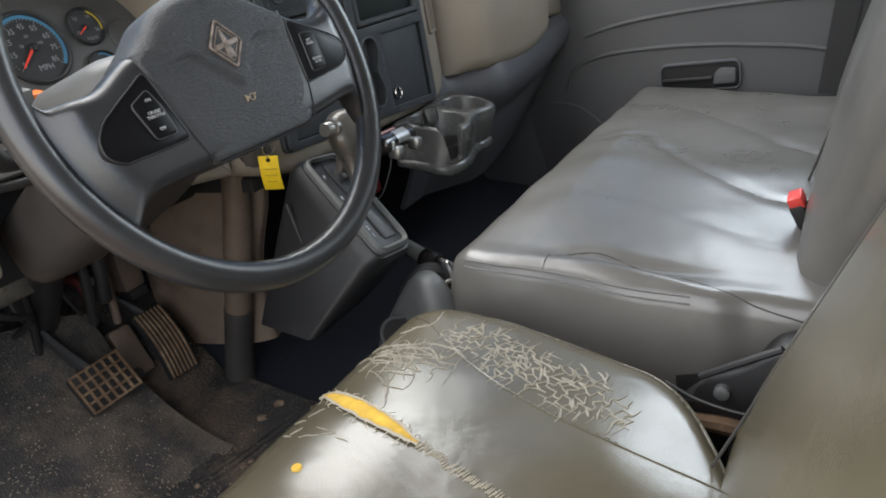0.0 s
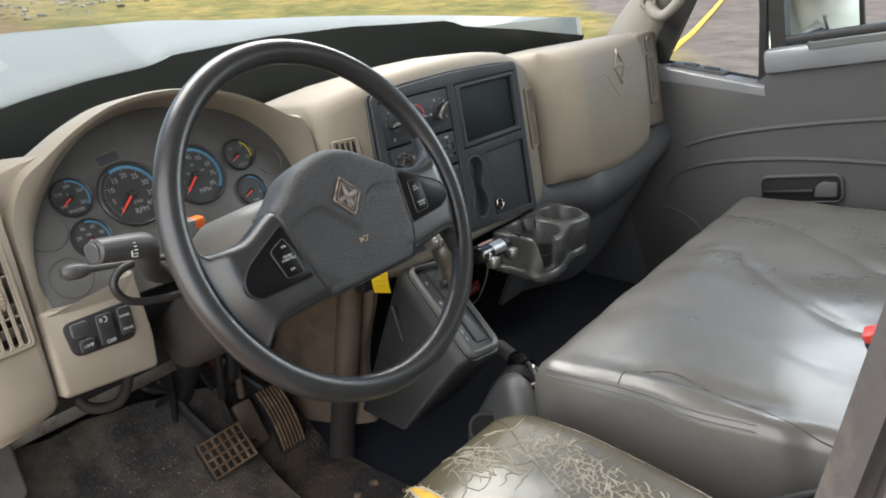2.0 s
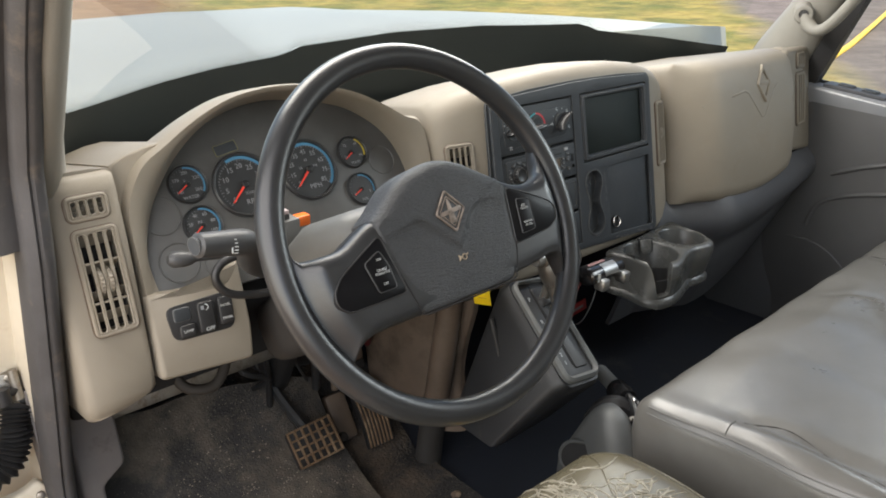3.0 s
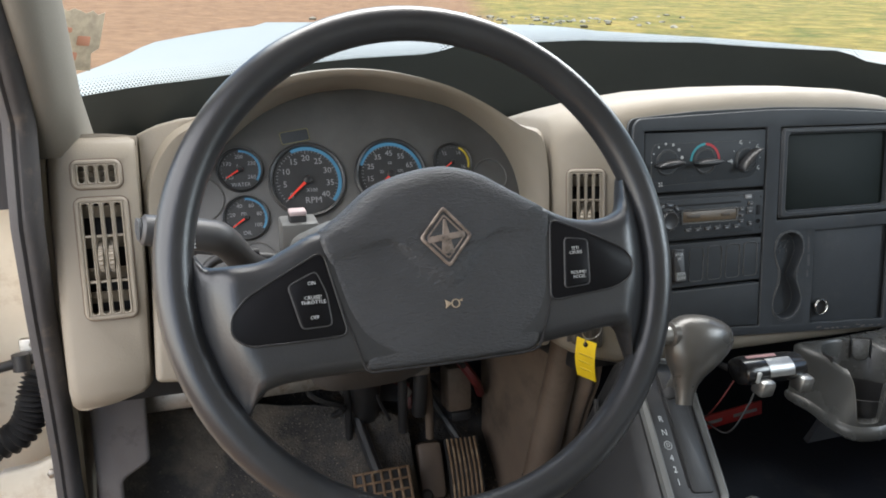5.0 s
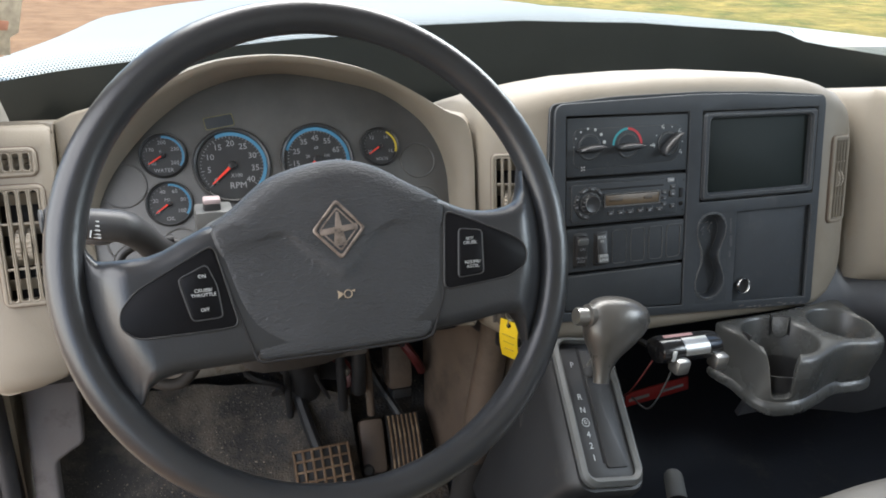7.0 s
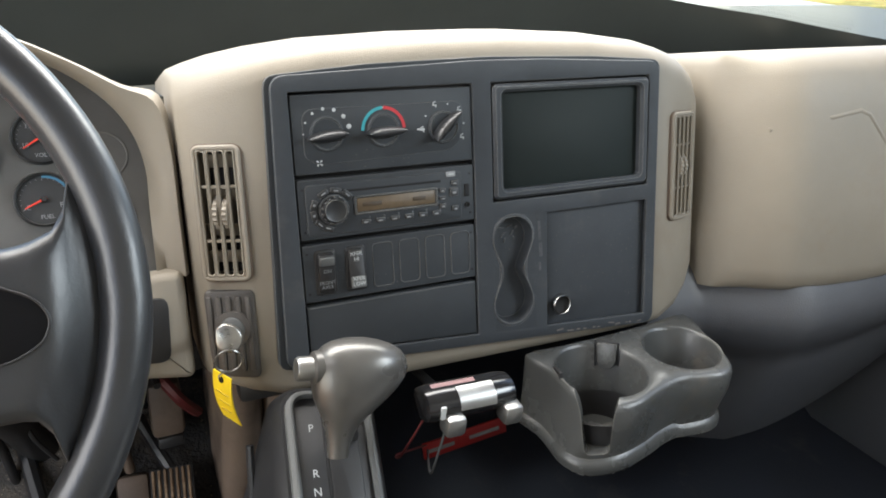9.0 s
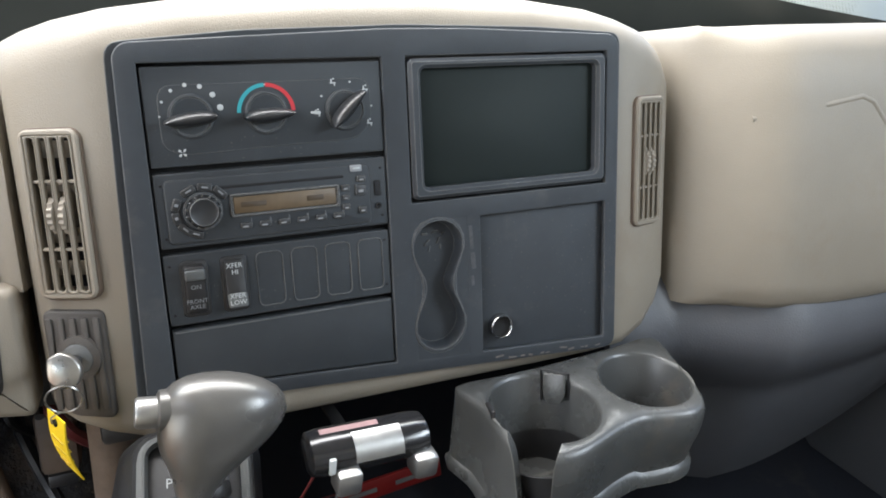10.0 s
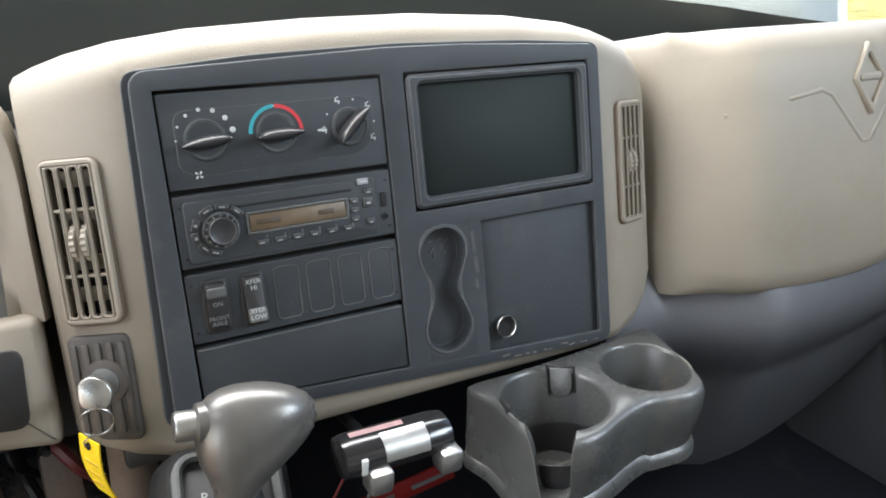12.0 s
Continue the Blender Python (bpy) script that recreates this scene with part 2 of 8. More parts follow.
def leather(name, color, rough, crack=False):
    """Vinyl seat cover with creases, broad worn sheen and, where asked, fine cracking."""
    m = mat(name, color, rough, var=0.16, scale=5, spec=0.8)
    n, l = m.node_tree.nodes, m.node_tree.links
    b = n["Principled BSDF"]
    geo = n.new("ShaderNodeTexCoord")
    soft = n.new("ShaderNodeTexNoise")
    soft.inputs["Scale"].default_value, soft.inputs["Detail"].default_value, soft.inputs["Distortion"].default_value = 7.0, 3.0, 0.8
    l.new(geo.outputs["Object"], soft.inputs["Vector"])
    pebble = n.new("ShaderNodeTexVoronoi")
    pebble.inputs["Scale"].default_value = 700.0
    l.new(geo.outputs["Object"], pebble.inputs["Vector"])
    b1, b2 = n.new("ShaderNodeBump"), n.new("ShaderNodeBump")
    b1.inputs["Strength"].default_value, b1.inputs["Distance"].default_value = 0.30, 0.007
    b2.inputs["Strength"].default_value, b2.inputs["Distance"].default_value = 0.12, 0.0008
    l.new(soft.outputs["Fac"], b1.inputs["Height"])
    l.new(pebble.outputs["Distance"], b2.inputs["Height"])
    l.new(b1.outputs[0], b2.inputs["Normal"])
    l.new(b2.outputs[0], b.inputs["Normal"])
    return m


LEATHER = leather("seat_vinyl_grey", (0.114, 0.110, 0.102), 0.30)
LEATHER_OLD = leather("seat_vinyl_worn", (0.108, 0.095, 0.064), 0.23)
CONSOLE = mat("selector_console_black", (0.014, 0.0145, 0.016), 0.45, var=0.15, scale=10, grain=0.25, grain_scale=600, dirt=(0.08, 0.07, 0.06), dirt_amount=0.12, dirt_scale=14)
CUPGREY = mat("cup_holder_grey", (0.056, 0.058, 0.057), 0.27, var=0.12, scale=12, grain=0.3, grain_scale=700, dirt=(0.16, 0.13, 0.10), dirt_amount=0.10, dirt_scale=14)
# highlight on the cup holder's rim edges, painted into the colour
worn_lit_edges(CUPGREY, (0.17, 0.165, 0.15), 0.0022, 0.6)
SHROUD = mat("column_shroud_dark", (0.036, 0.033, 0.031), 0.55, var=0.2, scale=10, grain=0.3, grain_scale=600, dirt=(0.10, 0.08, 0.06), dirt_amount=0.12, dirt_scale=10)


def glass(name):
    m = bpy.data.materials.new(name)
    m.use_nodes = True
    n, l = m.node_tree.nodes, m.node_tree.links
    n.remove(n["Principled BSDF"])
    tr, gl, mx, fr = n.new("ShaderNodeBsdfTransparent"), n.new("ShaderNodeBsdfGlossy"), n.new("ShaderNodeMixShader"), n.new("ShaderNodeFresnel")
    tr.inputs[0].default_value = (0.90, 0.94, 0.92, 1)
    gl.inputs["Roughness"].default_value = 0.03
    fr.inputs["IOR"].default_value = 1.3
    weak = n.new("ShaderNodeMath")
    weak.operation, weak.inputs[1].default_value = "MULTIPLY", 0.35
    l.new(fr.outputs[0], weak.inputs[0])
    l.new(weak.outputs[0], mx.inputs[0])
    l.new(tr.outputs[0], mx.inputs[1])
    l.new(gl.outputs[0], mx.inputs[2])
    l.new(mx.outputs[0], n["Material Output"].inputs["Surface"])
    return m


GLASS = glass("window_glass")
MIRROR = mat("mirror_silver", (0.85, 0.87, 0.88), 0.02, metal=1.0, var=0.0)


# ---- modelling helpers ----
BASES = {}


def thing(name, base, label, category, group="", kind=""):
    """A top-level thing: an empty at its base, in cab coordinates."""
    ob = new(name)
    ob.empty_display_size = 0.02
    ob.matrix_world = CAB @ Matrix.Translation(base)
    BASES[ob] = Vector(base)
    return tagged(ob, label, category, group, kind)


def finish(bm, name, material, sharp=40):
    bmesh.ops.recalc_face_normals(bm, faces=bm.faces)
    me = bpy.data.meshes.new(name)
    bm.to_mesh(me)
    bm.free()
    me.materials.append(material)
    me.polygons.foreach_set("use_smooth", [True] * len(me.polygons))
    me.set_sharp_from_angle(angle=radians(sharp))
    return me


def part(name, bm, material, parent, label="", sharp=40):
    """One mesh, given in cab coordinates, under a thing or a part."""
    base = BASES[parent]
    bmesh.ops.translate(bm, vec=-base, verts=bm.verts)
    ob = new(name, finish(bm, name, material, sharp))
    ob.parent = parent
    BASES[ob] = base
    return tagged(ob, label) if label else ob


def solid(name, bm, material, label, category, group="", kind="", sharp=40, outside=False):
    """A thing or piece of the setting that is one mesh."""
    ob = new(name, finish(bm, name, material, sharp))
    ob.matrix_world = Matrix.Identity(4) if outside else CAB
    BASES[ob] = Vector((0, 0, 0))
    return tagged(ob, label, category, group, kind)


def plane(origin, u, v):
    """Local frame: u to the right, v up, w out of the face."""
    u, v = Vector(u).normalized(), Vector(v).normalized()
    w = u.cross(v).normalized()
    v = w.cross(u)
    return Matrix(((u.x, v.x, w.x, origin[0]), (u.y, v.y, w.y, origin[1]), (u.z, v.z, w.z, origin[2]), (0, 0, 0, 1)))


def rrect(cx, cy, w, h, r=0.004, n=4):
    r = min(r, w / 2 - 1e-5, h / 2 - 1e-5)
    pts = []
    for k, (sx, sy) in enumerate(((1, 1), (-1, 1), (-1, -1), (1, -1))):
        for i in range(n + 1):
            a = radians(90 * k + 90 * i / n)
            pts.append((cx + sx * (w / 2 - r) + r * math.cos(a), cy + sy * (h / 2 - r) + r * math.sin(a)))
    return pts


def rpoly(pts, r=0.01, n=4):
    """A polygon with rounded corners."""
    out = []
    for i, p in enumerate(pts):
        a, b, c = Vector(pts[i - 1]), Vector(p), Vector(pts[(i + 1) % len(pts)])
        rr = min(r, (a - b).length * 0.45, (c - b).length * 0.45)
        s, e = b + (a - b).normalized() * rr, b + (c - b).normalized() * rr
        for k in range(n + 1):
            f = k / n
            q = s * (1 - f) ** 2 + b * 2 * f * (1 - f) + e * f * f
            out.append((q.x, q.y))
    return out


def circle(cx, cy, r, n=32):
    return [(cx + r * math.cos(2 * math.pi * i / n), cy + r * math.sin(2 * math.pi * i / n)) for i in range(n)]


def area(pts):
    return sum(pts[i - 1][0] * pts[i][1] - pts[i][0] * pts[i - 1][1] for i in range(len(pts))) / 2


def inset(pts, d):
    """Moves a closed outline inwards by d."""
    s = 1 if area(pts) > 0 else -1
    out = []
    m = len(pts)
    for i in range(m):
        a, b, c = Vector(pts[i - 1]), Vector(pts[i]), Vector(pts[(i + 1) % m])
        e1, e2 = b - a, c - b
        if e1.length < 1e-9:
            e1 = e2
        if e2.length < 1e-9:
            e2 = e1
        n1, n2 = Vector((-e1.y, e1.x)).normalized() * s, Vector((-e2.y, e2.x)).normalized() * s
        nn = n1 + n2
        nn = nn.normalized() if nn.length > 1e-6 else n1
        k = d / max(0.5, nn.dot(n1))
        out.append((b.x + nn.x * k, b.y + nn.y * k))
    return out


def ring_of(bm, m, pts, w):
    return [bm.verts.new(m @ Vector((p[0], p[1], w if not callable(w) else w(*p)))) for p in pts]


def bridge(bm, a, b, closed=True):
    k = len(a)
    for i in range(k if closed else k - 1):
        j = (i + 1) % k
        bm.faces.new((a[i], a[j], b[j], b[i]))


def prism(m, pts, w0, w1, bevel=0.001, bm=None):
    """An outline raised from w0 to w1 with an eased front edge."""
    bm = bm or bmesh.new()
    steps = [(pts, w0), (pts, w1 - bevel), (inset(pts, bevel * 0.35), w1 - bevel * 0.3), (inset(pts, bevel), w1)]
    rings = [ring_of(bm, m, p, w) for p, w in steps]
    for a, b in zip(rings, rings[1:]):
        bridge(bm, a, b)
    bm.faces.new(rings[-1])
    bm.faces.new(rings[0][::-1])
    return bm


def rim(m, outer, inner, w0, w1, bevel=0.001, bm=None):
    """A frame between two outlines of equal count."""
    bm = bm or bmesh.new()
    loops = [(outer, w0), (outer, w1 - bevel), (inset(outer, bevel), w1), (inset(inner, -bevel), w1), (inner, w1 - bevel), (inner, w0)]
    rings = [ring_of(bm, m, p, w) for p, w in loops]
    for a, b in zip(rings, rings[1:]):
        bridge(bm, a, b)
    bridge(bm, rings[-1], rings[0])
    return bm


def loft(rings, bm=None, closed=True, caps=True):
    bm = bm or bmesh.new()
    vs = [[bm.verts.new(p) for p in r] for r in rings]
    for a, b in zip(vs, vs[1:]):
        bridge(bm, a, b, closed)
    if caps and closed:
        bm.faces.new(vs[0][::-1])
        bm.faces.new(vs[-1])
    return bm


def tube(pts, r, n=10, bm=None, closed=False):
    """A round bar along a polyline; r may be a list."""
    pts = [Vector(p) for p in pts]
    rings, m = [], len(pts)
    side = None
    for i, p in enumerate(pts):
        d = (pts[(i + 1) % m] - pts[i - 1]) if closed else (pts[min(i + 1, m - 1)] - pts[max(i - 1, 0)])
        d.normalize()
        if side is None:
            side = d.orthogonal().normalized()
        side = (side - d * side.dot(d)).normalized()
        up = d.cross(side)
        rr = r[i] if isinstance(r, (list, tuple)) else r
        rings.append([p + (side * math.cos(2 * math.pi * k / n) + up * math.sin(2 * math.pi * k / n)) * rr for k in range(n)])
    if closed:
        bm = bm or bmesh.new()
        vs = [[bm.verts.new(q) for q in g] for g in rings]
        for i in range(m):
            a, b = vs[i], vs[(i + 1) % m]
            if i == m - 1:
                k0 = min(range(n), key=lambda k: (b[k].co - a[0].co).length)
                b = b[k0:] + b[:k0]
            bridge(bm, a, b)
        return bm
    return loft(rings, bm)


def spline(pts, steps=8, closed=False):
    """Smooth curve through points (Catmull-Rom)."""
    pts = [Vector(p) for p in pts]
    m, out = len(pts), []
    for i in range(m if closed else m - 1):
        p0 = pts[i - 1] if (closed or i > 0) else pts[0]
        p1, p2 = pts[i], pts[(i + 1) % m]
        p3 = pts[(i + 2) % m] if (closed or i + 2 < m) else pts[-1]
        for k in range(steps):
            t = k / steps
            out.append(0.5 * ((2 * p1) + (p2 - p0) * t + (2 * p0 - 5 * p1 + 4 * p2 - p3) * t * t + (3 * p1 - p0 - 3 * p2 + p3) * t ** 3))
    if not closed:
        out.append(pts[-1])
    return out


def lathe(m, profile, n=28, bm=None):
    """Turned shape about w: profile of (radius, w)."""
    return loft([[m @ Vector((r * math.cos(2 * math.pi * k / n), r * math.sin(2 * math.pi * k / n), w)) for k in range(n)] for r, w in profile], bm)


def box(lo, hi, bevel=0.004, m=None, bm=None):
    """A box with eased edges, between two corners."""
    made = bmesh.new()
    bmesh.ops.create_cube(made, size=1.0)
    lo, hi = Vector(lo), Vector(hi)
    for v in made.verts:
        v.co = Vector([lo[i] if v.co[i] < 0 else hi[i] for i in range(3)])
    if bevel:
        bmesh.ops.bevel(made, geom=made.edges[:], offset=bevel, segments=2, profile=0.5, affect="EDGES")
    if m:
        bmesh.ops.transform(made, matrix=m, verts=made.verts)
    if bm is None:
        return made
    join(bm, made)
    return bm


def join(bm, other):
    me = bpy.data.meshes.new("joined")
    other.to_mesh(me)
    other.free()
    bm.from_mesh(me)
    bpy.data.meshes.remove(me)
    return bm


def sheet(f, nu, nv, thick=0.0, bm=None):
    """A surface f(s, t) for s, t in 0..1, with thickness along its normal."""
    bm = bm or bmesh.new()
    pts = [[Vector(f(i / nu, j / nv)) for j in range(nv + 1)] for i in range(nu + 1)]
    top = [[bm.verts.new(p) for p in row] for row in pts]
    for i in range(nu):
        for j in range(nv):
            bm.faces.new((top[i][j], top[i + 1][j], top[i + 1][j + 1], top[i][j + 1]))
    if thick:
        low = []
        for i in range(nu + 1):
            row = []
            for j in range(nv + 1):
                du = pts[min(i + 1, nu)][j] - pts[max(i - 1, 0)][j]
                dv = pts[i][min(j + 1, nv)] - pts[i][max(j - 1, 0)]
                row.append(bm.verts.new(pts[i][j] - du.cross(dv).normalized() * thick))
            low.append(row)
        for i in range(nu):
            for j in range(nv):
                bm.faces.new((low[i][j], low[i][j + 1], low[i + 1][j + 1], low[i + 1][j]))
        edge_t = [top[i][0] for i in range(nu + 1)] + [top[nu][j] for j in range(1, nv + 1)] + [top[i][nv] for i in range(nu - 1, -1, -1)] + [top[0][j] for j in range(nv - 1, 0, -1)]
        edge_l = [low[i][0] for i in range(nu + 1)] + [low[nu][j] for j in range(1, nv + 1)] + [low[i][nv] for i in range(nu - 1, -1, -1)] + [low[0][j] for j in range(nv - 1, 0, -1)]
        bridge(bm, edge_l, edge_t)
    return bm


def text(words, m, size, w, spacing=1.0, bm=None):
    """Lettering in the built-in font, centred on the frame's origin, a hair proud of w."""
    c = bpy.data.curves.new("lettering", "FONT")
    c.body, c.size, c.align_x, c.align_y, c.extrude, c.resolution_u, c.space_line = words, size, "CENTER", "CENTER", 0.0001, 2, spacing
    ob = bpy.data.objects.new("lettering", c)
    scene.collection.objects.link(ob)
    me = bpy.data.meshes.new_from_object(ob.evaluated_get(bpy.context.evaluated_depsgraph_get()))
    bpy.data.objects.remove(ob)
    bpy.data.curves.remove(c)
    made = bmesh.new()
    made.from_mesh(me)
    bpy.data.meshes.remove(me)
    bmesh.ops.transform(made, matrix=m @ Matrix.Translation((0, 0, w)), verts=made.verts)
    if bm is None:
        return made
    return join(bm, made)


def carve(ob, cutter_mesh):
    """Takes the cutter's volume, given in ob's own coordinates, out of its mesh."""
    cutter = new("cutter", cutter_mesh)
    cutter.parent = ob.parent
    md = ob.modifiers.new("carve", "BOOLEAN")
    md.object, md.operation, md.solver = cutter, "DIFFERENCE", "EXACT"
    bpy.context.view_layer.update()
    made = bpy.data.meshes.new_from_object(ob.evaluated_get(bpy.context.evaluated_depsgraph_get()))
    ob.modifiers.clear()
    ob.data = made
    bpy.data.objects.remove(cutter)


def at(m, x, y, z=0.0, turn=0.0):
    return m @ Matrix.Translation((x, y, z)) @ pose(0, 0, 0, 0, 0, turn)


def arc_strip(m, r0, r1, a0, a1, w0, w1, n=24, bm=None):
    """A flat arc between two radii, degrees counter-clockwise from the right."""
    pts = [(r1 * math.cos(radians(a0 + (a1 - a0) * i / n)), r1 * math.sin(radians(a0 + (a1 - a0) * i / n))) for i in range(n + 1)]
    pts += [(r0 * math.cos(radians(a1 + (a0 - a1) * i / n)), r0 * math.sin(radians(a1 + (a0 - a1) * i / n))) for i in range(n + 1)]
    bm = bm or bmesh.new()
    a, b = ring_of(bm, m, pts, w0), ring_of(bm, m, pts, w1)
    k = n + 1
    bridge(bm, a, b)
    for i in range(n):
        bm.faces.new((b[i], b[i + 1], b[2 * k - 2 - i], b[2 * k - 1 - i]))
    return bm


# ---- outside ----
def ground_material():
    m = bpy.data.materials.new("field_ground")
    m.use_nodes = True
    n, l = m.node_tree.nodes, m.node_tree.links
    b = n["Principled BSDF"]
    b.inputs["Roughness"].default_value = 0.95
    geo = n.new("ShaderNodeTexCoord")
    sep = n.new("ShaderNodeSeparateXYZ")
    l.new(geo.outputs["Object"], sep.inputs[0])
    wob = n.new("ShaderNodeTexNoise")
    wob.inputs["Scale"].default_value, wob.inputs["Detail"].default_value = 0.12, 5.0
    l.new(geo.outputs["Object"], wob.inputs["Vector"])
    fine = n.new("ShaderNodeTexNoise")
    fine.inputs["Scale"].default_value, fine.inputs["Detail"].default_value, fine.inputs["Roughness"].default_value = 1.2, 9.0, 0.75
    l.new(geo.outputs["Object"], fine.inputs["Vector"])

    def band(line_x, line_y, offset, width, wobble):
        a, c, d, e = (n.new("ShaderNodeMath") for _ in range(4))
        a.operation, a.inputs[1].default_value = "MULTIPLY", line_x
        c.operation, c.inputs[1].default_value = "MULTIPLY_ADD", line_y
        d.operation, d.inputs[1].default_value = "MULTIPLY_ADD", wobble
        l.new(sep.outputs[0], a.inputs[0])
        l.new(sep.outputs[1], c.inputs[0])
        l.new(a.outputs[0], c.inputs[2])
        l.new(wob.outputs["Fac"], d.inputs[0])
        l.new(c.outputs[0], d.inputs[2])
        r = n.new("ShaderNodeMapRange")
        r.inputs["From Min"].default_value, r.inputs["From Max"].default_value = offset - width, offset + width
        l.new(d.outputs[0], r.inputs["Value"])
        n.remove(e)
        return r.outputs[0]

    def mix(fac, a, c):
        x = n.new("ShaderNodeMix")
        x.data_type = "RGBA"
        l.new(fac, x.inputs["Factor"])
        for sock, v in (("A", a), ("B", c)):
            if isinstance(v, tuple):
                x.inputs[sock].default_value = (*v, 1)
            else:
                l.new(v, x.inputs[sock])
        return x.outputs["Result"]

    tuft = n.new("ShaderNodeTexNoise")
    tuft.inputs["Scale"].default_value, tuft.inputs["Detail"].default_value, tuft.inputs["Roughness"].default_value = 0.45, 8.0, 0.7
    l.new(geo.outputs["Object"], tuft.inputs["Vector"])

    def sharper(sock, lo, hi):
        k = n.new("ShaderNodeMapRange")
        k.inputs["From Min"].default_value, k.inputs["From Max"].default_value = lo, hi
        l.new(sock, k.inputs["Value"])
        return k.outputs[0]

    speck, patch = sharper(fine.outputs["Fac"], 0.30, 0.72), sharper(tuft.outputs["Fac"], 0.38, 0.62)
    green = mix(speck, (0.035, 0.050, 0.010), (0.20, 0.19, 0.035))
    straw = mix(speck, (0.15, 0.105, 0.022), (0.44, 0.33, 0.090))
    grass = mix(patch, green, straw)
    dirt = mix(speck, (0.14, 0.068, 0.030), (0.31, 0.185, 0.098))
    gravel = mix(speck, (0.07, 0.055, 0.048), (0.20, 0.165, 0.145))
    left = band(1.0, -0.36, 4.5, 1.2, 5.0)
    right = band(0.55, -0.835, 4.9, 0.6, 3.0)
    out = mix(left, dirt, grass)
    out = mix(right, out, gravel)
    l.new(out, b.inputs["Base Color"])
    bump = n.new("ShaderNodeBump")
    bump.inputs["Strength"].default_value, bump.inputs["Distance"].default_value = 0.8, 0.08
    l.new(fine.outputs["Fac"], bump.inputs["Height"])
    l.new(bump.outputs[0], b.inputs["Normal"])
    return m


GROUND_Z = -1.12


def rise(x, y):
    """The field climbs gently away from the truck."""
    return 0.045 * max(0.0, math.hypot(x, y) - 30)


bm = bmesh.new()
bmesh.ops.create_grid(bm, x_segments=160, y_segments=160, size=400)
for v in bm.verts:
    v.co.z = GROUND_Z + rise(v.co.x, v.co.y) + (0.12 * noise.noise(v.co * 0.05) if v.co.length > 12 else 0)
solid("ground", bm, ground_material(), "sunlit field of dry grass, red dirt track and gravel", "ground", kind="structure", outside=True)


def debris(cx, cy, count, spread):
    bm = bmesh.new()
    rng = random.Random(4)
    for _ in range(count):
        x, y, s = cx + rng.gauss(0, spread * 1.7), cy + rng.gauss(0, spread * 0.9), rng.uniform(0.05, 0.26)
        made = bmesh.new()
        bmesh.ops.create_icosphere(made, subdivisions=1, radius=s)
        for v in made.verts:
            v.co = v.co * rng.uniform(0.6, 1.2)
            v.co.z *= 0.5
        bmesh.ops.translate(made, vec=(x, y, GROUND_Z + rise(x, y) + s * 0.2), verts=made.verts)
        join(bm, made)
    return bm


RUBBLE = mat("rubble_pale", (0.23, 0.215, 0.17), 0.9, var=0.5, scale=2)
solid("rubble", debris(19.0, 40.0, 90, 2.6), RUBBLE, "pale broken rubble scattered across the grass", "rubble", kind="stuff", outside=True)
hose = tube(spline([(9.0, 4.0, GROUND_Z + 0.03), (12.5, 5.0, GROUND_Z + 0.03), (16.4, 6.0, GROUND_Z + 0.03), (20.3, 7.0, GROUND_Z + 0.03), (32.2, 10.2, GROUND_Z + rise(32.2, 10.2) + 0.04), (45, 13.8, GROUND_Z + rise(45, 13.8) + 0.04)], 8), 0.07, 8)
solid("hose", hose, mat("hose_yellow", (0.75, 0.45, 0.03), 0.5), "long yellow hose lying across the gravel", "hose", outside=True)

# ---- cab shell ----
XL, XR = -0.40, 1.43


def screen_y(x):
    """How far ahead the windshield stands at its foot."""
    c = (x - 0.515) / 0.92
    return 0.74 - 0.36 * abs(c) ** 2.4


RAKE = 0.72


def on_screen(x, z):
    return Vector((x, screen_y(x) - (z - 0.83) * RAKE, z))


BORDER = [(-0.40, 0.812), (-0.30, 0.832), (-0.224, 0.848), (-0.136, 0.861), (-0.03, 0.880), (0.09, 0.895), (0.238, 0.906), (0.260, 0.918), (0.508, 0.930), (0.75, 0.927), (1.046, 0.906), (1.066, 0.891), (1.25, 0.852), (1.42, 0.804)]


def band_top(x):
    """Upper edge of the black border of the glass."""
    for (x0, z0), (x1, z1) in zip(BORDER, BORDER[1:]):
        if x <= x1:
            return z0 + (z1 - z0) * (x - x0) / (x1 - x0)
    return BORDER[-1][1]


windshield = thing("windshield", (0.5, 0.7, 0.8), "curved windshield glass with a black dotted lower border", "windshield", kind="structure")
g = part("pane", sheet(lambda s, t: on_screen(-0.385 + 1.80 * s, 0.74 + 0.86 * t), 32, 6), GLASS, windshield)
g.visible_shadow = False
part("border", sheet(lambda s, t: on_screen(-0.385 + 1.80 * s, 0.70 + (band_top(-0.385 + 1.80 * s) - 0.70) * t) + Vector((0, -0.006, 0)), 60, 4), BAND, windshield, "black printed glass border")
dots = bmesh.new()
for i in range(430):
    x = -0.36 + 0.0040 * i
    for j in range(7):
        r = 0.00120 - 0.00013 * j
        p = on_screen(x + 0.0020 * (j % 2), band_top(x) + 0.0012 + 0.0027 * j) + Vector((0, -0.007, 0))
        ring_of(dots, plane(p, (1, 0, 0), (0, -RAKE, 1)), circle(0, 0, r, 6), 0)
        dots.verts.ensure_lookup_table()
        dots.faces.new(dots.verts[-6:])
part("border_dots", dots, BAND, windshield)
rag = random.Random(7)
stk = [(-0.045 + 0.09 * (i / 9), 0.05 + rag.uniform(-0.006, 0.006)) for i in range(10)][::-1] + [(-0.045, -0.05), (0.04, -0.05), (0.035, -0.02), (0.047, -0.01), (0.046, 0.02)]
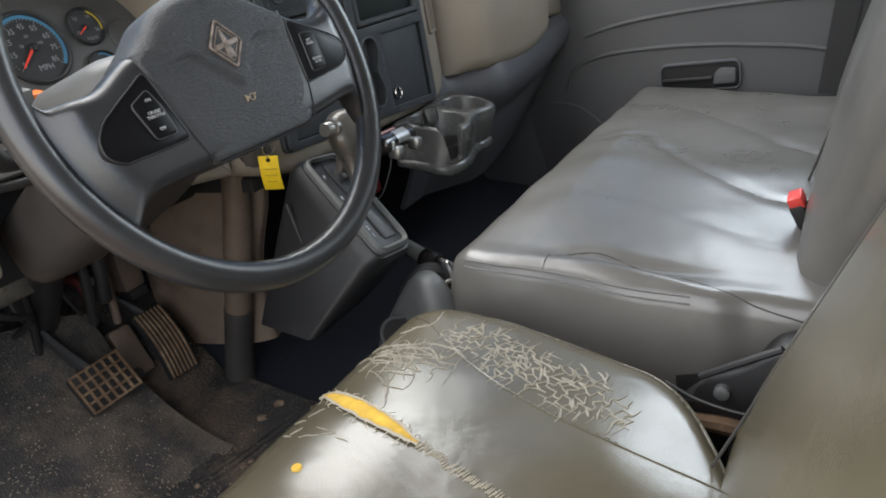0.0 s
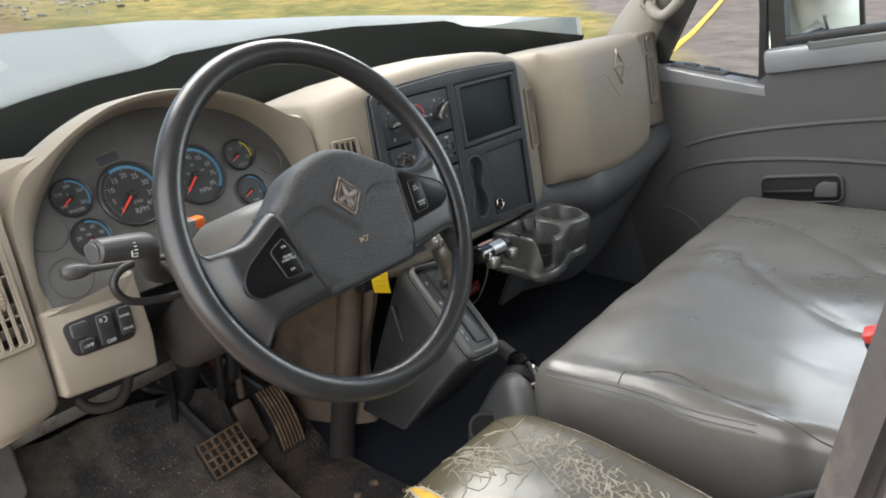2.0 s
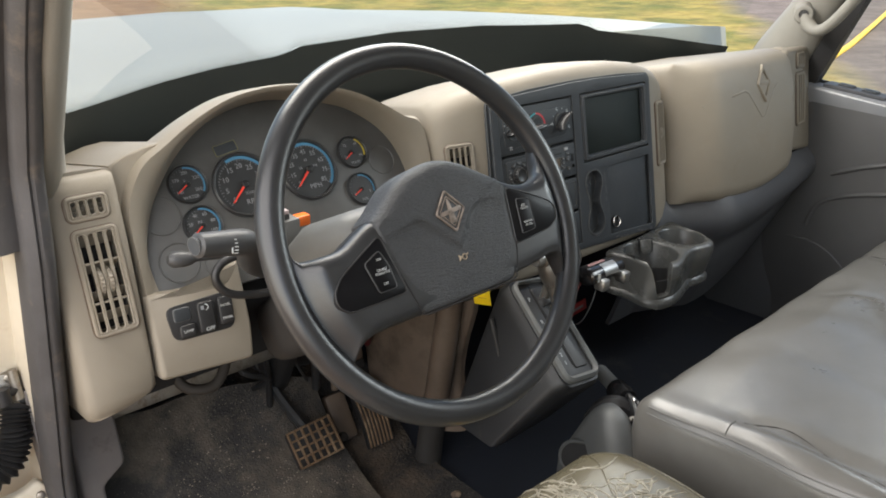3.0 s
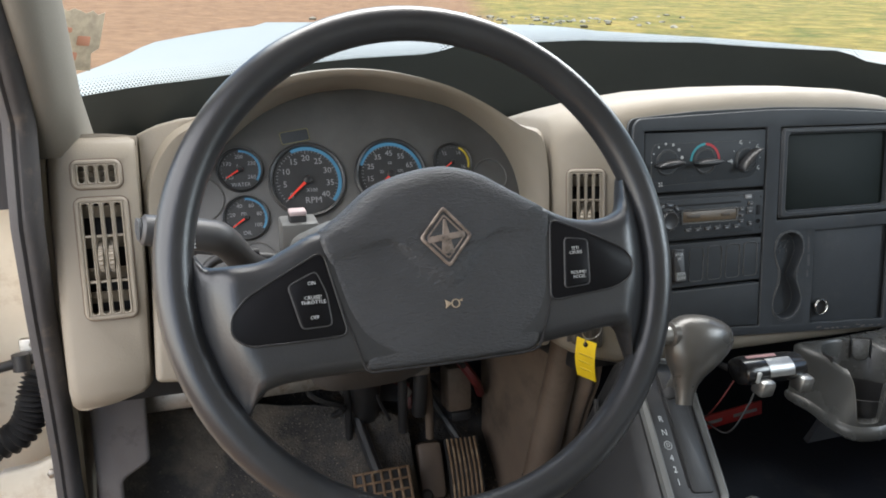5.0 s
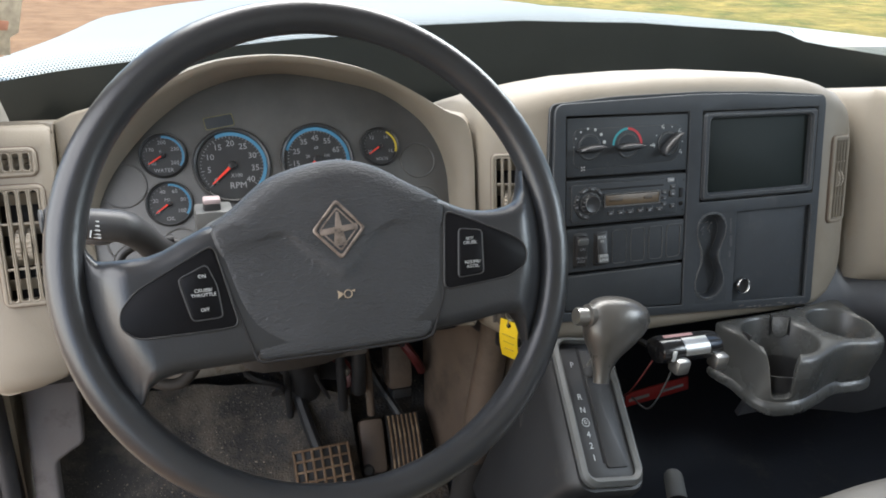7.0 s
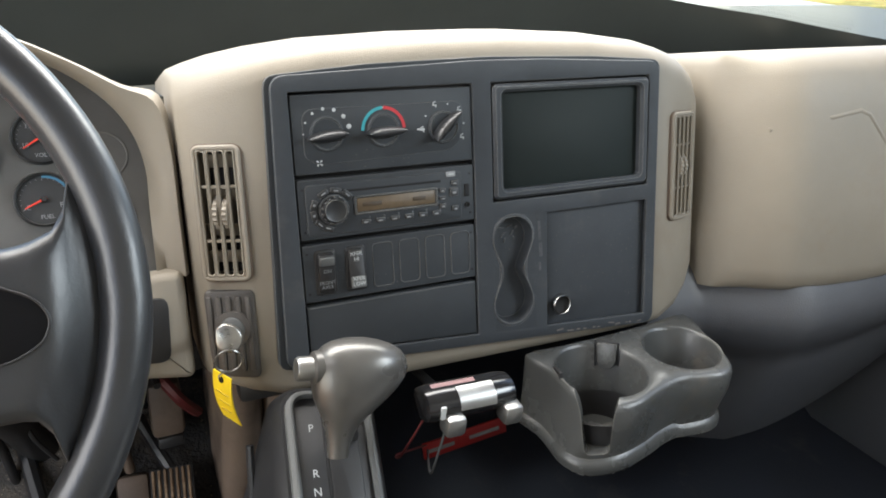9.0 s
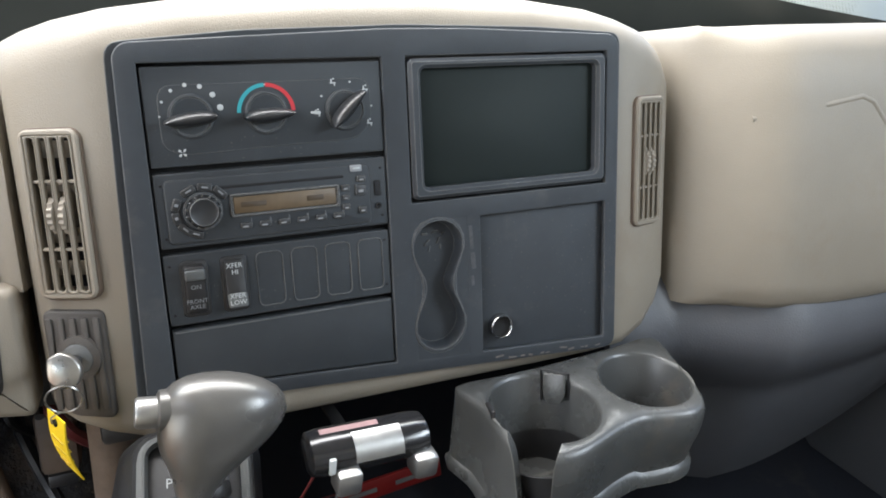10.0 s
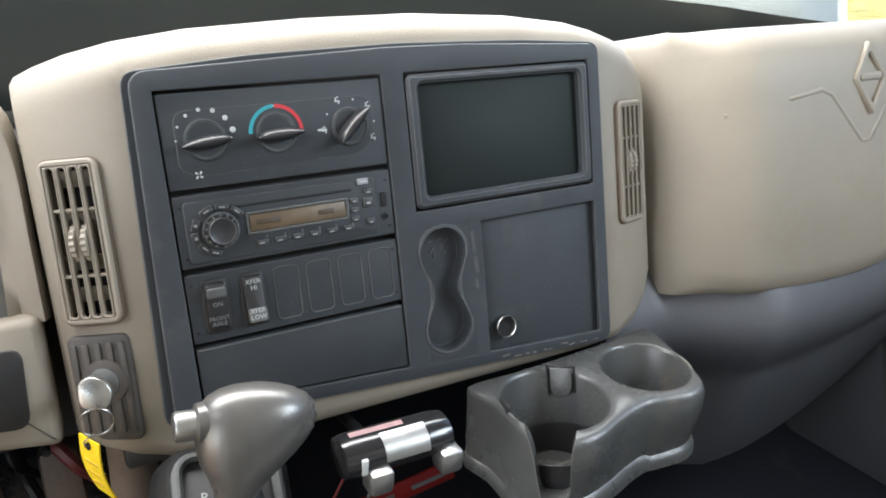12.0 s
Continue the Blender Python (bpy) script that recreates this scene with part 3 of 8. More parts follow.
STK = plane(on_screen(-0.287, 0.897) + Vector((0, -0.004, 0)), (1, 0.75, 0), (0, -RAKE, 1))
sticker = thing("sticker", STK @ Vector((0, 0, 0)), "torn faded paper sticker on the windshield", "sticker")
part("paper", prism(STK, [(0.75 * a, 0.75 * c) for a, c in stk], 0, 0.0006, 0.0001), mat("sticker_paper", (0.42, 0.37, 0.29), 0.8, var=0.3, scale=60), sticker)
bars = bmesh.new()
for k, (a, c, w_, h_) in enumerate(((-0.012, 0.012, 0.02, 0.006), (0.014, 0.0, 0.016, 0.012), (-0.015, -0.018, 0.012, 0.012), (0.004, -0.02, 0.01, 0.01))):
    prism(STK, rrect(a, c, w_, h_, 0.001, 1), 0.0006, 0.0009, 0.0001, bars)
part("print_bar", bars, mat("sticker_print", (0.45, 0.22, 0.15), 0.8), sticker)

# hood, seen over the dashboard
def hood_point(s, t):
    c = abs(s - 0.5) * 2
    half = 1.0 - 0.06 * t
    x = 0.515 + (s - 0.5) * 2 * half
    start = screen_y(min(1.40, max(-0.37, x))) + 0.07
    y = start + (1.92 - 0.12 * c ** 2 - start) * t
    g = min(1.0, c / 0.5) if s > 0.5 else 0.0
    g = g * g * (3 - 2 * g)
    far = 1.128 - 0.014 * min(1, c / 0.45) - (0.03 if s > 0.5 else 0.06) * max(0.0, min(1.0, (c - 0.45) / 0.34)) ** 1.4 - (0.07 if s > 0.5 else 0.135) * max(0.0, (c - 0.79) / 0.21) ** 1.3
    near = 0.845 + 0.042 * g - 0.035 * c ** 3
    z = near + (far - near) * t ** 0.9 + (0.010 if c < 0.5 else 0.0) * t + 0.017 * g * math.sin(math.pi * t)
    if t > 0.94:
        z -= (t - 0.94) * 0.9
    return (x, y, z)


hood = thing("hood", (0.5, 1.2, 0.8), "white painted truck hood with a raised centre", "hood")
part("panel", sheet(hood_point, 48, 14, 0.02), PAINT, hood)
part("near_lip", sheet(lambda s, t: Vector(hood_point(s, 0.0)) + Vector((0, -0.004 * t, 0.004 - 0.16 * t)), 48, 2, 0.01), PAINT, hood)
part("side_lip", sheet(lambda s, t: Vector(hood_point(1.0, s)) + Vector((0.006, 0, 0.002 - 0.25 * t)), 14, 2, 0.01), PAINT, hood)
part("cowl", sheet(lambda s, t: (-0.42 + 1.88 * s, screen_y(-0.385 + 1.8 * s) + 0.02 + 0.03 * t, 0.72 + 0.06 * t), 20, 2, 0.01), BLACK, hood)

# roof, rear wall, floor, sides
solid("ceiling", box((XL - 0.05, -0.98, 1.52), (XR + 0.05, 0.16, 1.56), 0.01), HEADLINER, "grey cloth cab headliner", "ceiling", kind="structure")
solid("roof", box((XL - 0.06, -1.0, 1.565), (XR + 0.06, 0.18, 1.60), 0.01), PAINT, "white cab roof", "roof", kind="structure")
solid("wall_rear", box((XL - 0.05, -1.02, -0.25), (XR + 0.05, -0.98, 1.56), 0.005), HEADLINER, "grey rear cab wall", "wall", kind="structure")
solid("wall_right", box((1.402, 0.30, -0.12), (1.415, 0.90, 0.60), 0.003), LOWDASH, "dark grey passenger kick panel", "wall", kind="structure")
solid("wall_left", box((-0.352, 0.42, -0.05), (-0.335, 0.90, 0.52), 0.003), KICK, "dark grey driver kick panel", "wall", kind="structure")


def floor_z(y):
    """Floor height in cab coordinates: level floor, then the toe board."""
    base = 0.02 + y * math.tan(radians(TILT))
    return base if y < 0.50 else base + (y - 0.50) * 0.95


solid("floor", sheet(lambda s, t: (XL + 0.03 + (XR - XL - 0.06) * s, -0.98 + 1.78 * t, floor_z(-0.98 + 1.78 * t) - 0.012), 6, 40, 0.02), NAVY, "dark navy cab floor", "floor", kind="structure")
rngm = random.Random(11)


def mat_point(s, t):
    x, y = -0.345 + 0.64 * s, -0.45 + 1.15 * t
    z = floor_z(y) + 0.004 + 0.006 * noise.noise(Vector((x * 9, y * 9, 0))) + 0.003 * noise.noise(Vector((x * 40, y * 40, 3)))
    return (x, y, z)


solid("floor_mat", sheet(mat_point, 40, 70, 0.008), CARPET, "worn black rubber floor mat caked with dirt", "floor mat")
ribs = bmesh.new()
for k in range(12):
    y0 = 0.20 + 0.012 * k
    tube([(0.05, y0, floor_z(y0) + 0.005), (0.27, y0 - 0.03, floor_z(y0 - 0.03) + 0.005)], 0.0035, 6, ribs)
solid("mat_ribs", ribs, CARPET, "ribbed heel pad moulded on the floor mat", "mat ribs")
grit = bmesh.new()
for k in range(900):
    x, y = rngm.uniform(-0.33, 0.29), rngm.gauss(0.28, 0.17)
    if not -0.2 < y < 0.36 or noise.noise(Vector((x * 6, y * 6, 5))) < -0.1:
        continue
    r = rngm.uniform(0.0008, 0.0030) * (1.6 if k % 29 == 0 else 1)
    made = bmesh.new()
    bmesh.ops.create_icosphere(made, subdivisions=1, radius=r)
    for v in made.verts:
        v.co *= rngm.uniform(0.6, 1.3)
    bmesh.ops.translate(made, vec=Vector(mat_point((x + 0.345) / 0.64, (y + 0.45) / 1.15)) + Vector((0, 0, r * 0.3)), verts=made.verts)
    join(grit, made)
for k in range(70):
    x, y = rngm.uniform(-0.28, 0.29), rngm.uniform(-0.12, 0.35)
    r = rngm.uniform(0.004, 0.012)
    made = bmesh.new()
    bmesh.ops.create_icosphere(made, subdivisions=2, radius=r)
    for v in made.verts:
        v.co *= 1 + 0.5 * noise.noise(v.co * 160 + Vector((k, 0, 0)))
        v.co.z *= 0.55
    bmesh.ops.translate(made, vec=Vector(mat_point((x + 0.345) / 0.64, (y + 0.45) / 1.15)) + Vector((0, 0, r * 0.25)), verts=made.verts)
    join(grit, made)
solid("floor_grit", grit, mat("grit_brown", (0.14, 0.10, 0.07), 0.9, var=0.5, scale=90), "crumbs of dry dirt and grit on the floor mat", "dirt", kind="stuff")
TOE_EDGE = [(-0.335, 0.378), (-0.20, 0.368), (-0.034, 0.352), (0.08, 0.330), (0.145, 0.302)]


def toe_edge(x):
    """Height of the upper edge of the toe mat."""
    for (x0, z0), (x1, z1) in zip(TOE_EDGE, TOE_EDGE[1:]):
        if x <= x1:
            return z0 + (z1 - z0) * (x - x0) / (x1 - x0)
    return TOE_EDGE[-1][1]


def toe_point(s, t):
    """The mat sweeps up from the floor to its edge."""
    x = -0.335 + 0.480 * s
    y = 0.340 + 0.255 * (1 - (1 - t) ** 1.5) + 0.005 * noise.noise(Vector((x * 12, t * 3, 1)))
    foot = floor_z(0.340) + 0.004
    z = foot + (toe_edge(x) - foot) * t ** 1.35 + 0.006 * noise.noise(Vector((x * 16, t * 5, 7)))
    return (x, y, z)


solid("toe_mat", sheet(toe_point, 40, 24, 0.007), TOEMAT, "dusty grey rubber mat on the sloping toe board", "floor mat")
dust = bmesh.new()
for k in range(1500):
    a, c = rngm.gauss(0.52, 0.22), rngm.gauss(0.30, 0.24)
    if not (0.03 < a < 0.97 and 0.02 < c < 0.97) or noise.noise(Vector((a * 7, c * 5, 3))) < -0.12:
        continue
    q = rngm.uniform(0.0006, 0.0017)
    made = bmesh.new()
    bmesh.ops.create_icosphere(made, subdivisions=1, radius=q)
    bmesh.ops.translate(made, vec=Vector(toe_point(a, c)) + Vector((0, -0.4 * q, 0.5 * q)), verts=made.verts)
    join(dust, made)
solid("toe_grit", dust, mat("grit_pale", (0.20, 0.165, 0.125), 0.9, var=0.5, scale=90), "pale grit scattered on the toe mat", "dirt", kind="stuff")
# firewall coloured near black to stand for the shade behind the pedals
solid("firewall", sheet(lambda s, t: (XL + 0.02 + (XR - XL - 0.04) * s, 0.82 - 0.06 * t, 0.12 + 0.66 * t), 10, 10, 0.02), HOLE, "firewall behind the pedals, painted black for the shade there", "firewall", kind="structure")

# left side: A pillar trim, door jamb, seal
def left_pillar(t):
    """Middle of the windshield pillar, leaning back steeply at its foot and less above."""
    z = 0.765 + 0.755 * t
    return Vector((-0.285 + 0.03 * (z - 0.78), 0.305 - 1.02 * (min(z, 1.08) - 0.78) - 0.45 * max(0.0, z - 1.08), z))


def pillar_rings(f, k=12):
    rings = []
    for i in range(k + 1):
        c = f(i / k)
        g_ = 1.0 + 0.5 * max(0.0, 1 - i / 1.0)
        rings.append([c + Vector((a, e, 0)) for a, e in ((-0.017, -0.034), (-0.006, -0.031), (0.004, -0.016), (0.0105 * g_, 0.006), (0.0165 * g_, 0.026), (0.016 * g_, 0.036), (-0.006, 0.050), (-0.045, 0.040), (-0.045, -0.010))])
    return rings


solid("pillar_left", loft(pillar_rings(left_pillar)), TRIMGREY, "grey moulded windshield pillar trim", "pillar trim", kind="structure", sharp=60)


PILLAR = [(0.72, 0.385, 0.225), (0.775, 0.352, 0.188), (0.811, 0.322, 0.160), (0.850, 0.282, 0.134), (0.887, 0.242, 0.108), (1.0, 0.155, 0.03), (1.2, 0.015, -0.11), (1.52, -0.20, -0.32)]


def right_pillar_ring(z, front, rear):
    """Broad moulded trim, rounded towards the cab."""
    x, m = 1.405 - 0.07 * (z - 0.8), (front + rear) / 2
    return [Vector((x + 0.03, front, z)), Vector((x - 0.005, front, z)), Vector((x - 0.028, front * 0.8 + rear * 0.2, z)), Vector((x - 0.034, m, z)), Vector((x - 0.028, front * 0.2 + rear * 0.8, z)), Vector((x - 0.010, rear, z)), Vector((x + 0.03, rear, z))]


solid("pillar_right", loft([right_pillar_ring(*q) for q in PILLAR]), TRIMGREY, "pale moulded windshield pillar trim", "pillar trim", kind="structure", sharp=70)
grab = thing("grab_handle", (1.36, 0.18, 0.86), "pale grab handle bolted to the windshield pillar", "grab handle")
gp = [(1.366, 0.196, 0.876), (1.352, 0.187, 0.862), (1.344, 0.173, 0.836), (1.336, 0.150, 0.822), (1.332, 0.122, 0.832), (1.330, 0.080, 0.868), (1.328, -0.02, 0.97), (1.328, -0.11, 1.09), (1.345, -0.15, 1.16)]
gb = spline(gp, 6)
part("bar", tube(gb, [0.021 - 0.008 * min(1.0, i / 18) for i in range(len(gb))], 14), TRIMGREY, grab)
BOLT = plane((1.338, 0.182, 0.862), (0.35, -0.94, 0), (0, 0, 1))
part("mount", lathe(BOLT, [(0.022, -0.03), (0.022, 0.000), (0.019, 0.004), (0.0115, 0.005), (0.0115, 0.0), (0.001, 0.0)], 24), TRIMGREY, grab)
part("bolt", lathe(BOLT, [(0.0105, -0.002), (0.0105, 0.0035), (0.001, 0.004)], 12), BLACK, grab)


def jamb(t):
    """Front edge of the door opening."""
    pts = ((-0.312, -0.10, 1.18), (-0.314, 0.057, 1.0), (-0.316, 0.165, 0.90), (-0.319, 0.250, 0.80), (-0.326, 0.268, 0.70), (-0.331, 0.310, 0.60), (-0.335, 0.355, 0.50), (-0.340, 0.400, 0.40), (-0.345, 0.435, 0.28), (-0.345, 0.445, 0.05))
    k = t * (len(pts) - 1)
    i = min(int(k), len(pts) - 2)
    return Vector(pts[i]).lerp(Vector(pts[i + 1]), k - i)


def strip_along(f, k, cross):
    rings = []
    for i in range(k + 1):
        c = f(i / k)
        rings.append([c + Vector(q) for q in cross])
    return loft(rings)


solid("door_seal", strip_along(jamb, 36, [(-0.012, 0.052, 0), (-0.014, 0.030, 0), (-0.013, -0.006, 0), (-0.011, -0.014, 0), (-0.003, -0.020, 0), (0.000, -0.017, 0), (0.003, -0.020, 0), (0.010, -0.018, 0), (0.016, -0.006, 0), (0.014, 0.012, 0), (0.006, 0.052, 0)]), SEAL, "dusty brown-grey rubber door seal", "door seal", kind="structure", sharp=60)
solid("door_seal_upper", strip_along(lambda t: jamb(0.425 * t), 16, [(-0.080, 0.030, 0), (-0.080, 0.075, 0), (-0.013, 0.075, 0), (-0.013, 0.012, 0), (-0.030, 0.004, 0), (-0.050, 0.012, 0)]), SEAL, "dusty brown-grey upper door seal and post edge", "door seal", kind="structure", sharp=60)
solid("wall_jamb", strip_along(jamb, 24, [(-0.11, 0.10, 0), (-0.11, 0.30, 0), (0.012, 0.30, 0), (0.012, 0.054, 0), (-0.012, 0.054, 0), (-0.016, 0.100, 0)]), CREAM, "dirty cream-white painted door jamb", "door jamb", kind="structure")

# right side: passenger door with its windows
door = thing("passenger_door", (XR, -0.25, 0.0), "closed grey moulded passenger door with curved ribs and a window", "door")


def door_x(y, z):
    """Inner face of the door panel."""
    t = (z + 0.05) / 0.70
    full = math.sin(math.pi * t) if t < 0.5 else 1 - 0.25 * (2 * t - 1) ** 2
    return XR - 0.015 - 0.03 * full * (1 if y < 0.2 else max(0, (0.42 - y) / 0.22))


def door_point(s, t):
    y = 0.42 - 1.40 * s
    z = -0.05 + (0.78 if y > -0.07 else 0.70) * t
    top = 0.690 + 0.31 * (y - 0.16) - 0.004 if y > -0.07 else 0.69
    return (door_x(y, z), y, min(z, top))


part("panel", sheet(door_point, 30, 16, 0.03), DOOR, door)
part("skin", box((XR + 0.045, -0.98, -0.35), (XR + 0.06, 0.45, 0.57), 0.004), PAINT, door, "white outer door skin")
# sill, lower at the front where the mirror glass is
part("sill", box((XR - 0.055, -0.98, 0.640), (XR + 0.04, -0.072, 0.70), 0.014), SILL, door)
part("sill_front", loft([[Vector((x, y, 0.690 + 0.31 * (y - 0.16) + dz)) for x, dz in ((XR - 0.034, -0.060), (XR - 0.043, -0.013), (XR - 0.040, -0.004), (XR - 0.030, 0.0), (XR + 0.04, 0.0), (XR + 0.04, -0.060))] for y in (-0.070, 0.05, 0.15, 0.26)]), SILL, door, sharp=50)
SLOPE = Matrix.Translation((XR - 0.012, 0.095, 0.671)) @ pose(0, 0, 0, 17.2, 0, 0)
sp = part("switch_plate", box((-0.022, -0.072, -0.004), (0.026, 0.072, 0.006), 0.003, SLOPE), LOWDASH, door)
for yy in (0.12, 0.065):
    part("window_switch", box((-0.010, yy - 0.113, 0.004), (0.014, yy - 0.077, 0.011), 0.003, SLOPE), PANEL, sp)
part("pull_cup", rim(Matrix(((0, 1, 0, XR - 0.035), (-1, 0, 0, -0.26), (0, 0, 1, 0.698), (0, 0, 0, 1))), rrect(0, 0, 0.18, 0.052, 0.022, 6), rrect(0, 0, 0.16, 0.036, 0.016, 6), -0.01, 0.007, 0.003), GREY, door)
part("pull_hole", prism(Matrix(((0, 1, 0, XR - 0.035), (-1, 0, 0, -0.26), (0, 0, 1, 0.698), (0, 0, 0, 1))), rrect(0, 0, 0.16, 0.036, 0.016, 6), -0.02, 0.003, 0.001), BLACK, door)


def door_rib(pts, r):
    return tube([Vector((door_x(p.y, p.z) + 0.001, p.y, p.z)) for p in spline([(0, a, c) for a, c in pts], 8)], r, 8)


part("rib", door_rib([(0.14, 0.478), (0.06, 0.496), (-0.05, 0.507), (-0.2, 0.512), (-0.35, 0.510), (-0.48, 0.50), (-0.56, 0.515), (-0.60, 0.56)], 0.006), DOOR, door)
part("rib", door_rib([(0.20, 0.345), (0.17, 0.40), (0.10, 0.425), (0.0, 0.432), (-0.12, 0.430), (-0.25, 0.418), (-0.40, 0.395), (-0.45, 0.36), (-0.46, 0.20)], 0.006), DOOR, door)
part("rib", door_rib([(0.25, 0.31), (0.18, 0.30), (0.12, 0.25), (0.08, 0.17)], 0.004), DOOR, door)
HM = plane((door_x(-0.15, 0.35) - 0.004, -0.142, 0.355), (0, -1, 0), (0, 0, 1))
hp = part("handle_pocket", rim(HM, rrect(0, 0, 0.192, 0.072, 0.02, 5), rrect(0, -0.002, 0.180, 0.060, 0.014, 5), -0.012, 0.005, 0.002), DASHLOW, door, "dark recessed handle surround")
part("pocket_back", prism(HM, rrect(0, 0, 0.181, 0.061, 0.014, 5), -0.012, 0.0005, 0.0005), HOLE, hp)
part("lever", prism(HM, rpoly([(0.03, -0.022), (0.083, -0.022), (0.085, 0.014), (0.05, 0.018), (0.035, 0.006)], 0.008), 0.0, 0.010, 0.003), DOOR, hp)
part("bar", box((-0.09, -0.008, 0.002), (0.03, 0.000, 0.012), 0.002, HM), BLACK, hp)
# window frame bars
def bar3(a, c, w, d):
    a, c = Vector(a), Vector(c)
    return loft([[p + Vector((sx * d, sy * w, 0)) for sx, sy in ((-0.5, -0.5), (0.5, -0.5), (0.5, 0.5), (-0.5, 0.5))] for p in (a, c)])


part("window_post", bar3((XR + 0.005, -0.10, 0.64), (XR - 0.06, -0.13, 1.45), 0.035, 0.05), BLACK, door)
part("window_seal", bar3((XR + 0.0, -0.055, 0.60), (XR - 0.06, -0.12, 1.2), 0.016, 0.03), BLACK, door)
part("window_seal", bar3((XR + 0.0, 0.275, 0.60), (XR - 0.06, -0.065, 1.1), 0.05, 0.03), BLACK, door)
part("window_seal", box((XR - 0.03, -0.97, 0.702), (XR + 0.02, -0.12, 0.722), 0.003), BLACK, door)
part("window_seal", tube([(XR + 0.005, -0.065, 0.622), (XR + 0.005, 0.24, 0.717)], 0.005, 6), BLACK, door)
part("header", box((XR - 0.075, -0.98, 1.20), (XR - 0.035, 0.02, 1.52), 0.015), LOWDASH, door, "grey upper door frame")
pn = part("pane", sheet(lambda s, t: (XR + 0.01 - 0.065 * t, 0.24 - 1.2 * s - 0.1 * t * (1 - s), 0.62 + 0.85 * t), 2, 2), GLASS, door)
pn.visible_shadow = False

# side mirror beyond the passenger window
MM = plane((1.80, -0.09, 0.675), (0.35, -0.94, 0.0), (0, 0.17, 0.98))
mirror = thing("side_mirror", (1.80, -0.06, 0.55), "black side mirror on arms outside the passenger window", "side mirror")
part("housing", prism(MM, rrect(0, 0.06, 0.26, 0.42, 0.05, 6), -0.07, -0.004, 0.02), BLACK, mirror)
part("bezel", rim(MM, rrect(0, 0.06, 0.26, 0.42, 0.05, 6), rrect(0, 0.06, 0.232, 0.392, 0.04, 6), -0.02, 0.006, 0.004), BLACK, mirror)
part("reflector", prism(MM, rrect(0, 0.06, 0.234, 0.394, 0.04, 6), -0.004, 0.001, 0.0005), MIRROR, mirror)
part("arm", tube([(XR + 0.05, 0.12, 1.1), (1.72, 0.0, 1.05), (1.80, -0.03, 1.0)], 0.014, 8), BLACK, mirror)
part("arm", tube([(XR + 0.05, 0.12, 0.5), (1.72, 0.0, 0.52), (1.80, -0.03, 0.6)], 0.014, 8), BLACK, mirror)

# rear edge of the driver's door opening, close to the camera
def rear_edge(t):
    z = 0.80 + (t - 0.45) * 1.2
    return Vector((-0.347, -0.6055 - 0.307 * (max(z, 0.62) - 0.75) - 0.6 * max(0.0, 0.62 - z), z))


solid("door_seal_rear", strip_along(rear_edge, 20, [(0.010, 0.005, 0), (0.013, -0.004, 0), (0.008, -0.008, 0), (-0.004, -0.0115, 0), (-0.008, -0.0095, 0), (-0.0075, -0.0055, 0), (0.0005, -0.0035, 0), (-0.0005, -0.0015, 0), (-0.0065, 0.0005, 0), (-0.0055, 0.0050, 0), (0.0, 0.0095, 0)]), SEAL, "dusty grey rubber seal on the rear door post", "door seal", kind="structure", sharp=60)
solid("pillar_rear", strip_along(rear_edge, 8, [(0.010, -0.006, 0), (0.05, -0.03, 0), (0.05, -0.36, 0), (-0.04, -0.36, 0), (-0.04, -0.036, 0), (-0.013, -0.0115, 0)]), PAINT, "white painted rear door post", "door post", kind="structure")
solid("sill_left", box((-0.42, -0.98, -0.22), (-0.34, 0.60, -0.02), 0.02), CREAM, "worn cream door sill", "door sill", kind="structure")


# ---- dashboard ----
dash = thing("dashboard", (0.5, 0.4, 0.5), "tan moulded truck dashboard with rounded pods", "dashboard")


def section(x, yf, zt, zb, r=0.034, back=0.56):
    """Cross-section of the centre pod at x: bottom, face, rounded brow, top."""
    pts = [(back, zb + 0.01), (yf + 0.03, zb), (yf + 0.012, zb - 0.001), (yf + 0.003, zb + 0.004), (yf, zb + 0.014), (yf, (zb + zt) / 2), (yf, zt - r)]
    for k in range(1, 7):
        a = radians(180 - 15 * k)
        pts.append((yf + r + r * math.cos(a), zt - r + r * math.sin(a)))
    pts += [(yf + 0.10, zt + 0.004), (yf + 0.20, zt - 0.004), (back, zt - 0.05)]
    return [Vector((x, y, z)) for y, z in pts]


centre = [(0.2685, 0.302, 0.790, 0.503), (0.2725, 0.291, 0.795, 0.498), (0.287, 0.277, 0.801, 0.489), (0.31, 0.263, 0.808, 0.481), (0.345, 0.2485, 0.815, 0.474), (0.40, 0.246, 0.822, 0.473), (0.50, 0.246, 0.827, 0.472), (0.60, 0.246, 0.828, 0.471), (0.70, 0.246, 0.823, 0.470), (0.77, 0.246, 0.814, 0.470), (0.805, 0.247, 0.805, 0.472), (0.835, 0.2535, 0.796, 0.484), (0.858, 0.261, 0.782, 0.505), (0.872, 0.270, 0.766, 0.522), (0.878, 0.280, 0.750, 0.535)]
pod_bm = loft([section(*c) for c in centre])
# the bay behind the dark fascia
bay_bm = box((0.3515, 0.20, 0.515), (0.791, 0.262, 0.781), 0)
for v in bay_bm.verts:
    if v.co.z < 0.6:
        v.co.z = 0.512 - 0.065 * (v.co.x - 0.349)
pod_ob = part("centre_pod", pod_bm, TAN, dash, sharp=50)
bmesh.ops.translate(bay_bm, vec=-BASES[dash], verts=bay_bm.verts)
bay_me = bpy.data.meshes.new("bay")
bay_bm.to_mesh(bay_me)
bay_bm.free()
carve(pod_ob, bay_me)

